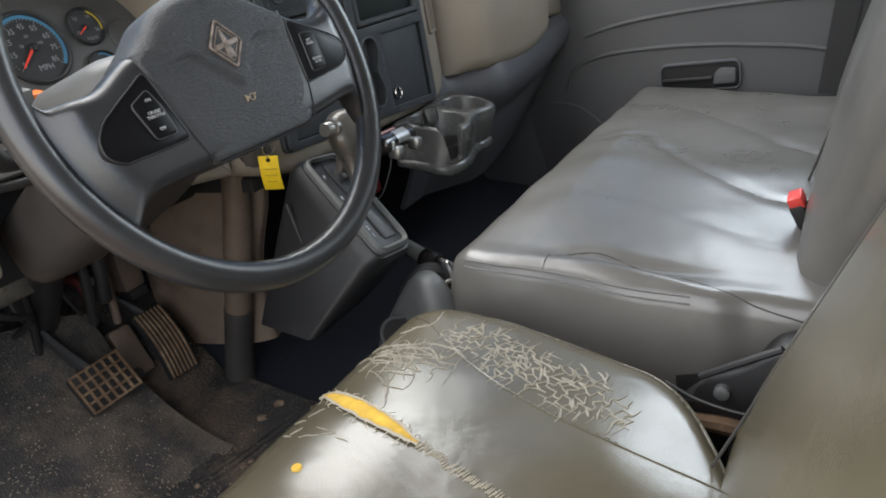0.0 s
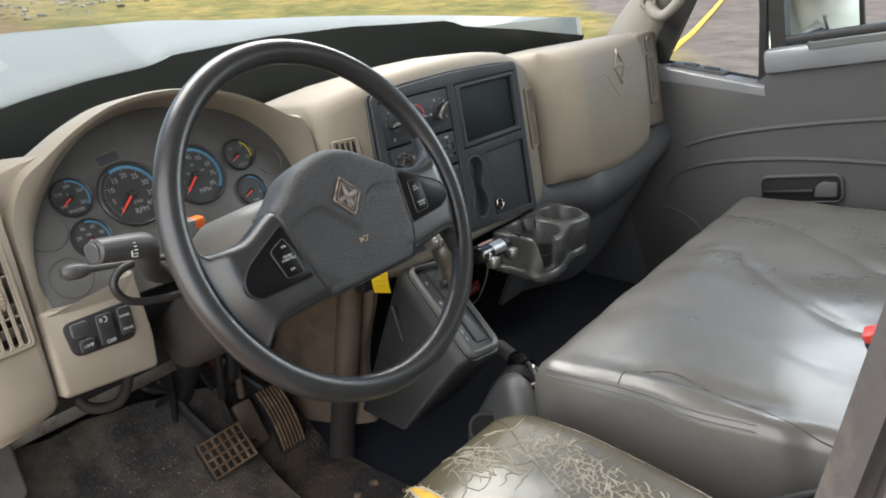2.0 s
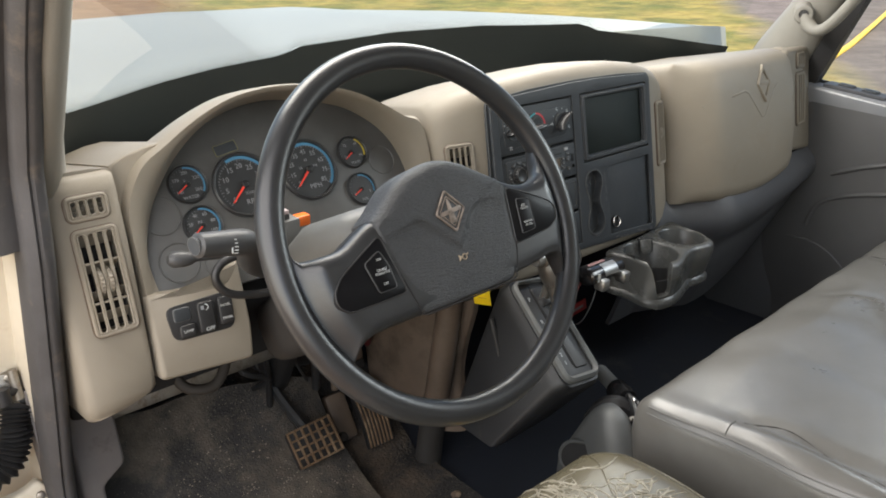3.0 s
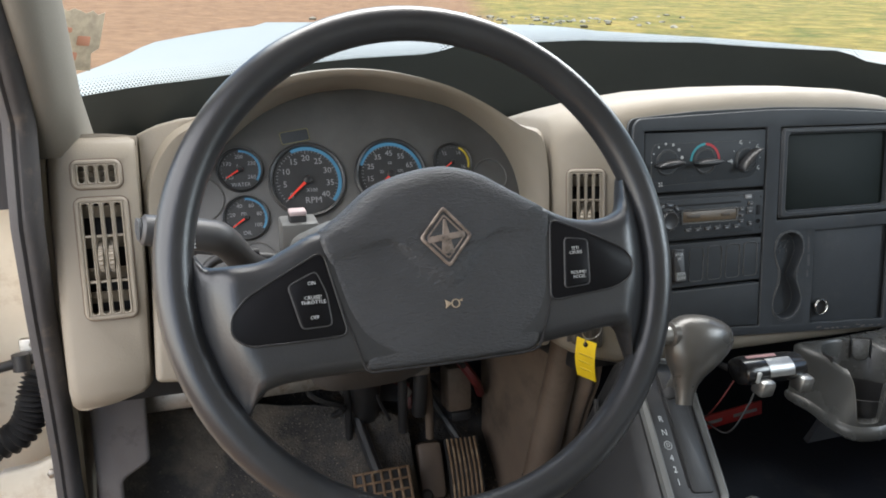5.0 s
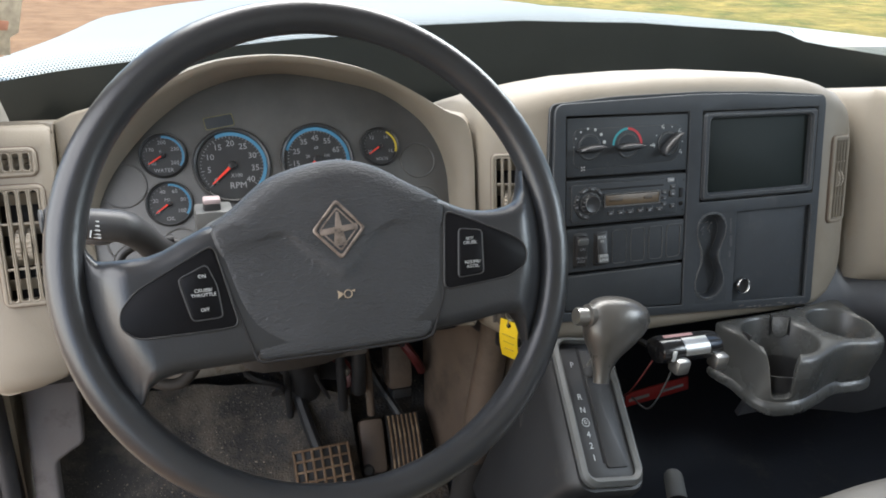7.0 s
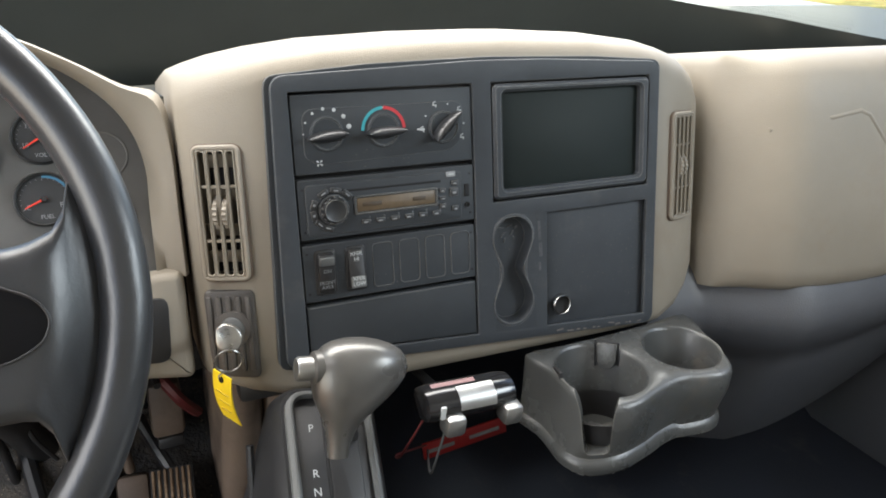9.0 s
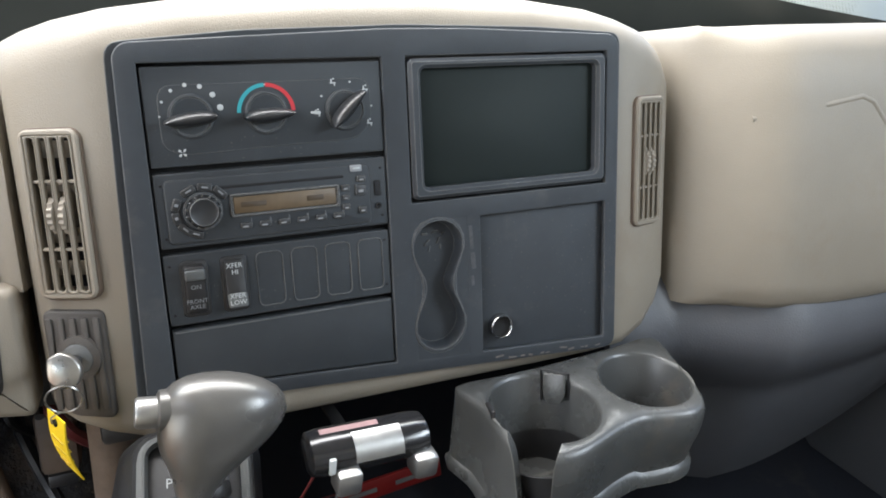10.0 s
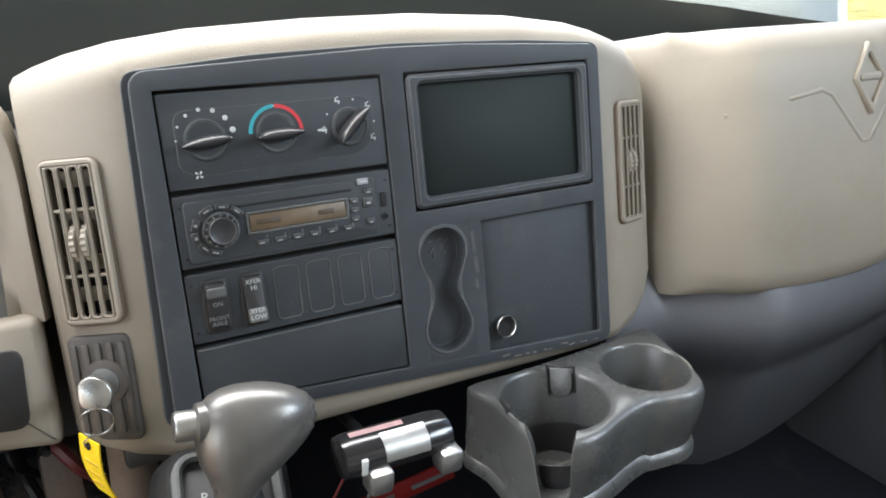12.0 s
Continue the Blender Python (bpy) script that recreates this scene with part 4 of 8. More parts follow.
# instrument hood: inner wall, lip, outer brow
inner = [(-0.192, 0.602), (-0.195, 0.656), (-0.186, 0.690), (-0.170, 0.722), (-0.1447, 0.7537), (-0.1158, 0.782), (-0.0738, 0.811), (-0.026, 0.8285), (0.021, 0.835), (0.0626, 0.8326), (0.1376, 0.8171), (0.1753, 0.801), (0.2118, 0.7713), (0.2319, 0.7387), (0.2394, 0.704), (0.238, 0.667), (0.236, 0.602)]
lip = [(-0.200, 0.602), (-0.198, 0.655), (-0.190, 0.708), (-0.177, 0.741), (-0.156, 0.772), (-0.120, 0.805), (-0.0595, 0.8357), (-0.010, 0.845), (0.030, 0.8455), (0.070, 0.8415), (0.1286, 0.828), (0.1724, 0.808), (0.2076, 0.779), (0.2308, 0.745), (0.2447, 0.6996), (0.2455, 0.655), (0.2455, 0.602)]
outer = [(-0.2175, 0.602), (-0.2175, 0.67), (-0.2165, 0.735), (-0.190, 0.785), (-0.150, 0.807), (-0.1035, 0.8306), (-0.055, 0.848), (-0.010, 0.8545), (0.030, 0.855), (0.075, 0.850), (0.135, 0.8345), (0.187, 0.8095), (0.228, 0.7862), (0.258, 0.776), (0.266, 0.735), (0.266, 0.67), (0.266, 0.602)]


def smooth2(pts, k=4):
    return [(p.x, p.y) for p in spline([(a, c, 0) for a, c in pts], k)]


inner, lip, outer = smooth2(inner), smooth2(lip), smooth2(outer)


def clus_y(z):
    return 0.354 + 0.33 * (z - 0.737)


rings = [[Vector((a, clus_y(c) + 0.02, c)) for a, c in inner], [Vector((a, clus_y(c) - 0.005, c)) for a, c in inner], [Vector((a, 0.314 + 0.02 * (c - 0.6), c)) for a, c in lip]]
mid = [((p[0] * 0.6 + q[0] * 0.4), (p[1] * 0.6 + q[1] * 0.4)) for p, q in zip(lip, outer)]
mid2 = [((p[0] * 0.2 + q[0] * 0.8), (p[1] * 0.2 + q[1] * 0.8)) for p, q in zip(lip, outer)]
rings += [[Vector((a, 0.300 + 0.02 * (c - 0.6), c)) for a, c in mid], [Vector((a, 0.296 + 0.03 * (c - 0.6), c)) for a, c in mid2], [Vector((a, 0.308 + 0.03 * (c - 0.6), c)) for a, c in outer], [Vector((a, 0.36, c - 0.001)) for a, c in outer], [Vector((a, 0.56, c - 0.05 if c > 0.74 else c)) for a, c in outer]]
hood_bm = bmesh.new()
vs = [[hood_bm.verts.new(p) for p in r] for r in rings]
for a, c in zip(vs, vs[1:]):
    bridge(hood_bm, a, c, closed=False)
part("cluster_hood", hood_bm, TAN, dash, sharp=60)

# lower cluster surround with the switch bank, both sides of the column
FACE = plane((0, 0.2583, 0), (1, 0, 0), (0, 0.05, 1))
low = [(-0.2175, 0.628), (-0.2225, 0.518), (-0.098, 0.506), (-0.092, 0.550), (-0.092, 0.640), (-0.101, 0.640), (-0.118, 0.618), (-0.178, 0.622)]
part("lower_bezel", prism(FACE, rpoly(low, 0.008), -0.06, 0.0, 0.006), TAN, dash)
lowr = [(0.16, 0.61), (0.165, 0.515), (0.259, 0.500), (0.259, 0.61)]
part("lower_bezel", prism(FACE, rpoly(lowr, 0.010), -0.06, 0.0, 0.008), TAN, dash)
part("blank_cover", prism(FACE, rpoly([(0.18, 0.585), (0.183, 0.528), (0.238, 0.522), (0.242, 0.588)], 0.012), -0.005, 0.002, 0.001), BLACK, dash)
bank = [(-0.201, 0.606), (-0.197, 0.5615), (-0.1155, 0.556), (-0.112, 0.606)]
bk = part("switch_bank", prism(FACE, rpoly(bank, 0.012), -0.005, 0.0016, 0.001), BLACK, dash, "dark switch bank under the gauges")
for k, (a, c, w_, h_) in enumerate(((-0.1815, 0.5935, 0.022, 0.018), (-0.179, 0.5715, 0.021, 0.017), (-0.152, 0.582, 0.022, 0.040), (-0.1255, 0.583, 0.019, 0.037))):
    rk = part("rocker", prism(at(FACE, a, c, 0, -3), rrect(0, 0, w_, h_, 0.004), 0.003, 0.0075 if k else 0.0045, 0.002), BLACK if k else MODULE, bk)
    if k == 2:
        part("lettering", text("OFF", at(FACE, a + 0.001, c - 0.016, 0, -3), 0.007, 0.0077), WHITE, rk)
        part("headlamp_mark", arc_strip(at(FACE, a, c + 0.013, 0, -3), 0.003, 0.0042, -90, 90, 0.0075, 0.0077), WHITE, rk)
        part("mark_bar", box((-0.006, -0.0026, 0.0075), (-0.002, 0.0026, 0.0077), 0, at(FACE, a, c + 0.013, 0, -3)), PRINT, rk)
    if k == 3:
        part("lettering", text("PANEL", at(FACE, a, c - 0.010, 0, -3), 0.0048, 0.0077), WHITE, rk)
        part("lettering", text("PANEL", at(FACE, a, c + 0.007, 0, -3), 0.0048, 0.0077), WHITE, rk)
    if k == 1:
        part("lettering", text("LAMP", at(FACE, a, c, 0, -3), 0.0052, 0.0077), WHITE, rk)

# shoulder between the end panel and the cluster hood
shoulder = [(-0.2195, 0.60), (-0.212, 0.60), (-0.212, 0.67), (-0.2055, 0.73), (-0.178, 0.785), (-0.150, 0.805), (-0.175, 0.8025), (-0.20, 0.796), (-0.2195, 0.787)]
part("shoulder", prism(plane((0, 0.312, 0), (1, 0, 0), (0, 0, 1)), shoulder, -0.24, 0.0, 0.003), TAN, dash)

# left end panel
def left_ring(z, yf, xl, xr, r=0.012):
    pts = [(xr, 0.52), (xr, yf + 0.02), (xr - 0.002, yf + 0.004), (xr - 0.008, yf), (xl + r, yf), (xl + r * 0.3, yf + r * 0.3), (xl, yf + r), (xl - 0.002, 0.52)]
    return [Vector((a, c, z)) for a, c in pts]


lefts = [(0.490, 0.306, -0.308, -0.290), (0.497, 0.296, -0.3095, -0.262), (0.507, 0.291, -0.310, -0.234), (0.515, 0.289, -0.3105, -0.2265), (0.54, 0.288, -0.3105, -0.2255), (0.60, 0.288, -0.3105, -0.2235), (0.70, 0.287, -0.3095, -0.2212), (0.765, 0.288, -0.307, -0.2205), (0.778, 0.292, -0.305, -0.220), (0.785, 0.300, -0.300, -0.220)]
end_panel = part("end_panel", loft([left_ring(*q) for q in lefts]), TAN, dash, sharp=45)
part("end_top", sheet(lambda s, t: (-0.306 + 0.087 * s, 0.30 + 0.27 * t, 0.785 + 0.004 * math.sin(3.1 * s) - 0.02 * t), 6, 6, 0.01), TAN, dash)


def vent(m, w, h, cols, bars, parent_group, wheel=True, host=None):
    """Air vent: grille with rounded upright slots, cross bars, vanes behind and a pair of ribbed thumb wheels."""
    v = thing("air_vent", m @ Vector((0, 0, 0)), "tan plastic air vent with upright slats", "air vent", parent_group)
    n_, fr = 4, 0.0052
    floor_w = 0.0008
    if host:
        floor_w = -0.024
        cut = box((-w / 2 + fr * 0.5, -h / 2 + fr * 0.5, -0.026), (w / 2 - fr * 0.5, h / 2 - fr * 0.5, 0.02), 0, m)
        bmesh.ops.translate(cut, vec=-BASES[dash], verts=cut.verts)
        me = bpy.data.meshes.new("vent_cut")
        cut.to_mesh(me)
        cut.free()
        carve(host, me)
    # narrow darker rim painting the shadow line round the vent frame
    part("outline_shadow", rim(m, rrect(0, 0, w + 0.0022, h + 0.0022, 0.009, n_), rrect(0, 0, w - 0.002, h - 0.002, 0.007, n_), -0.004, 0.0010, 0.0003), TAN_LOW, v)
    part("frame", rim(m, rrect(0, 0, w, h, 0.008, n_), rrect(0, 0, w - 2 * fr, h - 2 * fr, 0.0006, n_), -0.004, 0.0040, 0.0015), TAN, v)
    part("backing", prism(m, rrect(0, 0, w - 1.4 * fr, h - 1.4 * fr, 0.002, n_), floor_w - 0.002, floor_w, 0.0003), HOLE, v)
    cell, tall = (w - 2 * fr) / cols, h - 2 * fr
    for i in range(cols):
        x = -(w / 2 - fr) + cell * (i + 0.5)
        part("slat", rim(m, rrect(x, 0, cell + 0.0003, tall + 0.0006, 0.0005, n_), rrect(x, 0, cell * 0.62, tall - 0.002, cell * 0.308, n_), 0.0, 0.0042, 0.0009), TAN, v)
    for y in bars:
        part("cross_bar", box((-w / 2 + fr, y - 0.0012, -0.003), (w / 2 - fr, y + 0.0012, 0.0022), 0.0005, m), TAN, v)
    if host:
        for y in (0.38 * h, 0.13 * h, -0.13 * h, -0.33 * h):
            part("vane", box((-w / 2 + fr, -0.0085, -0.0006), (w / 2 - fr, 0.0085, 0.0006), 0.0002, m @ pose(0, y, -0.0105, 38, 0, 0)), TAN, v)
    if wheel:
        for x in (-cell * 0.5, cell * 0.5):
            k = 44
            rings_ = []
            for s_, rr in ((-0.0026, 0.93), (-0.0019, 1.0), (0.0019, 1.0), (0.0026, 0.93)):
                rings_.append([m @ Vector((x + s_, 0.0175 * rr * (1 + 0.035 * (-1) ** q) * math.sin(2 * math.pi * q / k), -0.0105 + 0.0175 * rr * (1 + 0.035 * (-1) ** q) * math.cos(2 * math.pi * q / k))) for q in range(k)])
            part("thumb_wheel", loft(rings_), TAN, v)
    return v


vent(plane((-0.2585, 0.2865, 0.6595), (1, 0, 0), (0, 0.02, 1)), 0.0515, 0.129, 4, (0.024, -0.024), "dash vents", host=end_panel)
vent(plane((-0.260, 0.2875, 0.7477), (1, 0, 0), (0, 0.0, 1)), 0.0485, 0.030, 4, (), "dash vents", False, end_panel)
VS = plane((0.298, 0.2685, 0.664), (0.873, -0.487, 0), (0, 0.03, 1))
vent(VS, 0.0475, 0.130, 4, (0.026, -0.026), "dash vents", host=pod_ob)
vent(plane((0.8355, 0.2530, 0.664), (0.967, 0.255, 0), (0, 0.0, 1)), 0.043, 0.130, 4, (0.026, -0.026), "dash vents", host=pod_ob)

# dark centre fascia with its openings
ST = plane((0, 0.2465, 0), (1, 0, 0), (0, 0, 1))


def zb_line(x):
    return 0.506 - 0.065 * (x - 0.349)


xs = (0.3497, 0.3635, 0.5515, 0.573, 0.624, 0.639, 0.7755, 0.7893)
zs = [lambda x: zb_line(x), lambda x: zb_line(x) + 0.0125, lambda x: 0.631, lambda x: 0.649, lambda x: 0.7735, lambda x: 0.788]
holes = {(1, 1), (1, 2), (1, 3), (3, 1), (5, 1), (3, 3), (4, 3), (5, 3)}
fascia = bmesh.new()
grid = {}


def fv(i, j):
    if (i, j) not in grid:
        x, z = xs[i], zs[j](xs[i])
        if i == 0:
            x -= 0.0018 + 0.026 * (0.785 - z)
        if j == 5:
            z += 0.008 * (1 - min(1.0, abs(x - 0.57) / 0.22) ** 2)
        grid[i, j] = fascia.verts.new(ST @ Vector((x, z, 0.0)))
    return grid[i, j]


faces = [fascia.faces.new((fv(i, j), fv(i + 1, j), fv(i + 1, j + 1), fv(i, j + 1))) for i in range(7) for j in range(5) if (i, j) not in holes]
ext = bmesh.ops.extrude_face_region(fascia, geom=faces)
bmesh.ops.translate(fascia, vec=(0, -0.006, 0), verts=[e for e in ext["geom"] if isinstance(e, bmesh.types.BMVert)])
corner = [e for e in fascia.edges if abs(e.verts[0].co.y - e.verts[1].co.y) > 0.004 and (e.verts[0].co.x < 0.3505 or e.verts[0].co.x > 0.7885) and (e.verts[0].co.z > 0.78 or e.verts[0].co.z < zb_line(e.verts[0].co.x) + 2e-3)]
bmesh.ops.bevel(fascia, geom=corner, offset=0.012, segments=5, profile=0.5, affect="EDGES")
bmesh.ops.bevel(fascia, geom=[e for e in fascia.edges if len(e.link_faces) == 2 and e.calc_face_angle(0) > 1.0], offset=0.0014, segments=2, profile=0.5, affect="EDGES")
fp = part("centre_fascia", fascia, PANEL, dash, "dark blue-grey centre fascia", sharp=35)
# dark surround painting the shadowed groove round the fascia
gapo = [(0.3430, 0.789), (0.3335, zb_line(0.349) - 0.001), (0.7930, zb_line(0.792) - 0.001), (0.7935, 0.790), (0.70, 0.7965), (0.57, 0.7995), (0.44, 0.7965)]
gapo = rpoly(gapo, 0.012, 4)
part("fascia_shadow_gap", rim(ST, gapo, inset(gapo, 0.013), -0.006, 0.0012, 0.0004), MODULE, fp)
part("fascia_back", box((0.352, 0.2555, 0.486), (0.7905, 0.2605, 0.7805), 0.001), HOLE, fp)

scuff = random.Random(5)
SCUFF = mat("scuffed_pale", (0.145, 0.130, 0.118), 0.7, var=0.3, scale=80)
for k in range(11):
    x = 0.655 + 0.0115 * k + scuff.uniform(-0.004, 0.004)
    part("scuff", prism(at(ST, x, zb_line(x) + 0.0045 + scuff.uniform(-0.0018, 0.0018), 0, scuff.uniform(-20, 10)), rrect(0, 0, scuff.uniform(0.003, 0.009), scuff.uniform(0.0009, 0.0022), 0.0004, 2), 0.005, 0.00615, 0.0), SCUFF, fp)
for x, z, w_, h_ in ((0.629, 0.612, 0.0035, 0.022), (0.6305, 0.590, 0.0045, 0.016), (0.6295, 0.571, 0.0030, 0.010)):
    part("scuff", prism(at(ST, x, z, 0, 3), rrect(0, 0, w_, h_, 0.0014, 3), 0.005, 0.00615, 0.0), mat("scuffed_grey", (0.066, 0.069, 0.073), 0.7, var=0.4, scale=120), fp)

# screen bay
scr = thing("display_screen", (0.675, 0.25, 0.66), "dark blank display screen set in the fascia", "screen")
part("bezel", rim(ST, rrect(0.6743, 0.7114, 0.2000, 0.1200, 0.006, 5), rrect(0.6745, 0.7122, 0.178, 0.102, 0.005, 5), -0.006, 0.0085, 0.003), PANEL, scr)
part("glass", prism(ST, rrect(0.6745, 0.7122, 0.182, 0.106, 0.005, 5), -0.006, -0.001, 0.0005), SCREEN, scr)

# hourglass recess
def hourglass(grow=0.0, n=48, cx=0.596):
    pts = []
    for i in range(n):
        a = 2 * math.pi * i / n
        dx, dz = math.cos(a), math.sin(a)
        best = 0
        for k in range(1, 200):
            r = 0.0004 * k
            x, z = r * dx, r * dz
            az = abs(z)
            half = 0.0125 + 0.0115 * (0.5 - 0.5 * math.cos(min(1.0, az / 0.036) * math.pi)) if az < 0.036 else math.sqrt(max(0.0, 0.024 ** 2 - (az - 0.036) ** 2))
            if abs(x) <= half and az < 0.060:
                best = r
        pts.append((cx + (best + grow) * dx, 0.571 + (best + grow) * dz))
    return pts


def square_by_angle(x0, x1, z0, z1, cx, cz, n=48):
    pts = []
    for i in range(n):
        a = 2 * math.pi * i / n
        dx, dz = math.cos(a), math.sin(a)
        k = min([(x1 - cx) / dx if dx > 1e-9 else 9, (x0 - cx) / dx if dx < -1e-9 else 9, (z1 - cz) / dz if dz > 1e-9 else 9, (z0 - cz) / dz if dz < -1e-9 else 9])
        pts.append((cx + k * dx, cz + k * dz))
    return pts


hb = bmesh.new()
lo_ = [ring_of(hb, ST, p, w) for p, w in ((square_by_angle(0.568, 0.629, 0.496, 0.636, 0.596, 0.571), 0.0056), (hourglass(0.0044), 0.0058), (hourglass(0.0032), 0.0070), (hourglass(0.0010), 0.0072), (hourglass(0), 0.0060), (hourglass(-0.0006), 0.003), (hourglass(-0.0022), -0.0085))]
for a, c in zip(lo_, lo_[1:]):
    bridge(hb, a, c)
hb.faces.new(lo_[-1])
part("bottle_recess", hb, PANEL, fp, "hourglass-shaped recess", sharp=30)
marks = bmesh.new()
for i, (a, c, w_) in enumerate(((-0.008, 0.006, 0.006), (0.002, 0.007, 0.007), (0.010, 0.005, 0.004), (-0.006, -0.002, 0.008), (0.005, -0.001, 0.007), (-0.004, -0.008, 0.006), (0.007, -0.007, 0.005))):
    prism(at(ST, 0.597 + a, 0.611 + c, 0, 15 * i), rrect(0, 0, w_, 0.002, 0.0008, 2), -0.009, -0.0077, 0.0005, marks)
part("moulded_mark", marks, PANEL, fp)
part("tray_back", prism(ST, [(0.637, 0.633), (0.637, 0.49), (0.7775, 0.482), (0.7775, 0.633)], -0.006, -0.0015, 0.0003), PANEL, fp)
LI = plane((0.6595, 0.2465, 0.5205), (1, 0, 0), (0, 0, 1))
lighter = thing("power_socket", LI @ Vector((0, 0, 0)), "chrome-ringed power socket in the fascia tray", "power socket")
part("ring", lathe(LI, [(0.0118, -0.003), (0.0122, 0.004), (0.0108, 0.006), (0.0096, 0.004), (0.0092, -0.003)], 28), CHROME, lighter)
part("barrel", lathe(LI, [(0.0094, 0.0005), (0.0090, -0.0015), (0.001, -0.0016)], 20), HOLE, lighter)

# climate controls
CM = plane((0.458, 0.2465, 0.7335), (1, 0, 0), (0, 0, 1))
hvac = thing("climate_panel", CM @ Vector((0, 0, 0)), "charcoal climate control panel with three dials", "climate control")
part("plate", prism(CM, rrect(0, 0, 0.186, 0.0745, 0.002, 2), -0.005, 0.0035, 0.001), MODULE, hvac)
part("raised_field", prism(CM, rpoly([(-0.083, -0.022), (-0.070, -0.029), (0.070, -0.025), (0.083, -0.012), (0.083, 0.024), (-0.083, 0.024)], 0.012), 0.003, 0.0042, 0.0005), MODULE, hvac)
for k, (a, c, turn) in enumerate(((-0.060, 0.0, 5), (-0.003, 0.0, 183), (0.061, -0.001, 225))):
    D = at(CM, a, c)
    kn = part("dial", lathe(D, [(0.0172, 0.003), (0.0170, 0.0052), (0.0162, 0.0060), (0.0150, 0.0062), (0.0140, 0.0052), (0.001, 0.0052)], 32), MODULE, hvac)
    G = at(D, 0, -0.002 if k < 2 else 0.0, 0, turn)
    grip = [[G @ Vector((x, y * f, w)) for x, y in [(0.0195 * math.cos(q) - 0.001, 0.0056 * math.sin(q) * (1 + 0.15 * math.cos(q))) for q in [2 * math.pi * i / 24 for i in range(24)]]] for f, w in ((1.0, 0.006), (1.0, 0.010), (0.75, 0.0155), (0.35, 0.0185), (0.05, 0.019))]
    part("grip", loft(grip), KNOBMAT, kn)
    part("pointer", prism(G, [(x - 0.0125, y) for x, y in [(0.0036 * math.cos(q), 0.0012 * math.sin(q)) for q in [2 * math.pi * i / 12 for i in range(12)]]], 0.014, 0.0178, 0.0005), WHITE, kn)
    pr = []
    if k == 0:
        for i in range(7):
            q = radians(180 - 28 * i)
            pr.append(prism(D, circle(0.0225 * math.cos(q), 0.0225 * math.sin(q) + 0.001, 0.0008 + 0.00028 * i, 8), 0.004, 0.0045, 0.0001))
        for i in range(4):
            pr.append(prism(at(D, -0.009, -0.027, 0, 45 + 90 * i), [(0.0005, 0), (0.003, 0.0012), (0.0038, -0.0002), (0.0025, -0.0008)], 0.004, 0.0045, 0.0001))
    elif k == 2:
        for i in range(7):
            q = radians(185 - 36 * i)
            if i % 2 == 0:
                for u, v, a_, c_ in ((0, 0, 0.0042, 0.0008), (-0.0013, 0.0016, 0.0009, 0.0026), (0.0013, -0.0012, 0.0009, 0.0020), (0.0005, 0.0032, 0.0012, 0.0011)):
                    pr.append(prism(at(D, 0.0235 * math.cos(q) + u, 0.0235 * math.sin(q) + v), rrect(0, 0, a_ * 1.2, c_ * 1.2, 0.0003, 1), 0.004, 0.0045, 0.0001))
            else:
                pr.append(prism(D, circle(0.0225 * math.cos(q), 0.0225 * math.sin(q), 0.0009, 8), 0.004, 0.0045, 0.0001))
        pr.append(prism(D, rrect(-0.025, -0.001, 0.008, 0.0018, 0.0003, 1), 0.004, 0.0045, 0.0001))
    else:
        part("cold_arc", arc_strip(D, 0.0198, 0.0228, 92, 178, 0.0042, 0.0046), TEAL, hvac)
        part("hot_arc", arc_strip(D, 0.0198, 0.0228, 2, 88, 0.0042, 0.0046), REDPRINT, hvac)
        pr.append(prism(D, circle(0, 0.0215, 0.0008, 6), 0.004, 0.0045, 0.0001))
    for bm_ in pr:
        part("scale_mark", bm_, WHITE, hvac)

# radio
RM = plane((0.458, 0.2465, 0.6625), (1, 0, 0), (0, 0, 1))
radio = thing("radio", RM @ Vector((0, 0, 0)), "charcoal truck radio with amber display and white keys", "radio")
part("faceplate", prism(RM, rrect(0, 0, 0.186, 0.0585, 0.002, 3), -0.005, 0.004, 0.0012), MODULE, radio)
part("inner_face", prism(RM, rrect(-0.004, -0.001, 0.164, 0.050, 0.004, 4), 0.0035, 0.0055, 0.001), MODULE, radio)
part("disc_slot", prism(RM, rrect(-0.004, 0.0155, 0.118, 0.0024, 0.001, 2), 0.005, 0.0058, 0.0003), HOLE, radio)
part("display", prism(RM, rrect(0.006, 0.0002, 0.083, 0.0135, 0.001, 2), 0.005, 0.0062, 0.0003), DISPLAY, radio)
for a, w_ in ((-0.020, 0.020), (0.030, 0.014)):
    part("display_bar", prism(RM, rrect(a, 0.0004, w_, 0.0042, 0.0006, 2), 0.006, 0.0065, 0.0001), mat("display_digits", (0.055, 0.036, 0.020), 0.5), radio)
part("display_rim", rim(RM, rrect(0.006, 0.0002, 0.089, 0.0185, 0.002, 3), rrect(0.006, 0.0002, 0.084, 0.0145, 0.001, 3), 0.005, 0.0072, 0.0006), KEYMAT, radio)
KM = at(RM, -0.059, -0.0015)
kb = part("volume_knob", lathe(KM, [(0.0125, 0.005), (0.0122, 0.012), (0.0105, 0.0145), (0.0085, 0.0135), (0.001, 0.013)], 28), KEYMAT, radio)
part("knob_ring", lathe(KM, [(0.0150, 0.005), (0.0148, 0.0075), (0.0132, 0.0078), (0.013, 0.005)], 28), PANEL, radio)
for i in range(14):
    part("knob_rib", box((-0.0008, 0.0100, 0.006), (0.0008, 0.0134, 0.0128), 0.0003, KM @ pose(0, 0, 0, 0, 0, 360 * i / 14)), KEYMAT, kb)
keys = [(-0.027 + 0.0152 * i, -0.0165, 0.0095, 0.0048) for i in range(6)]
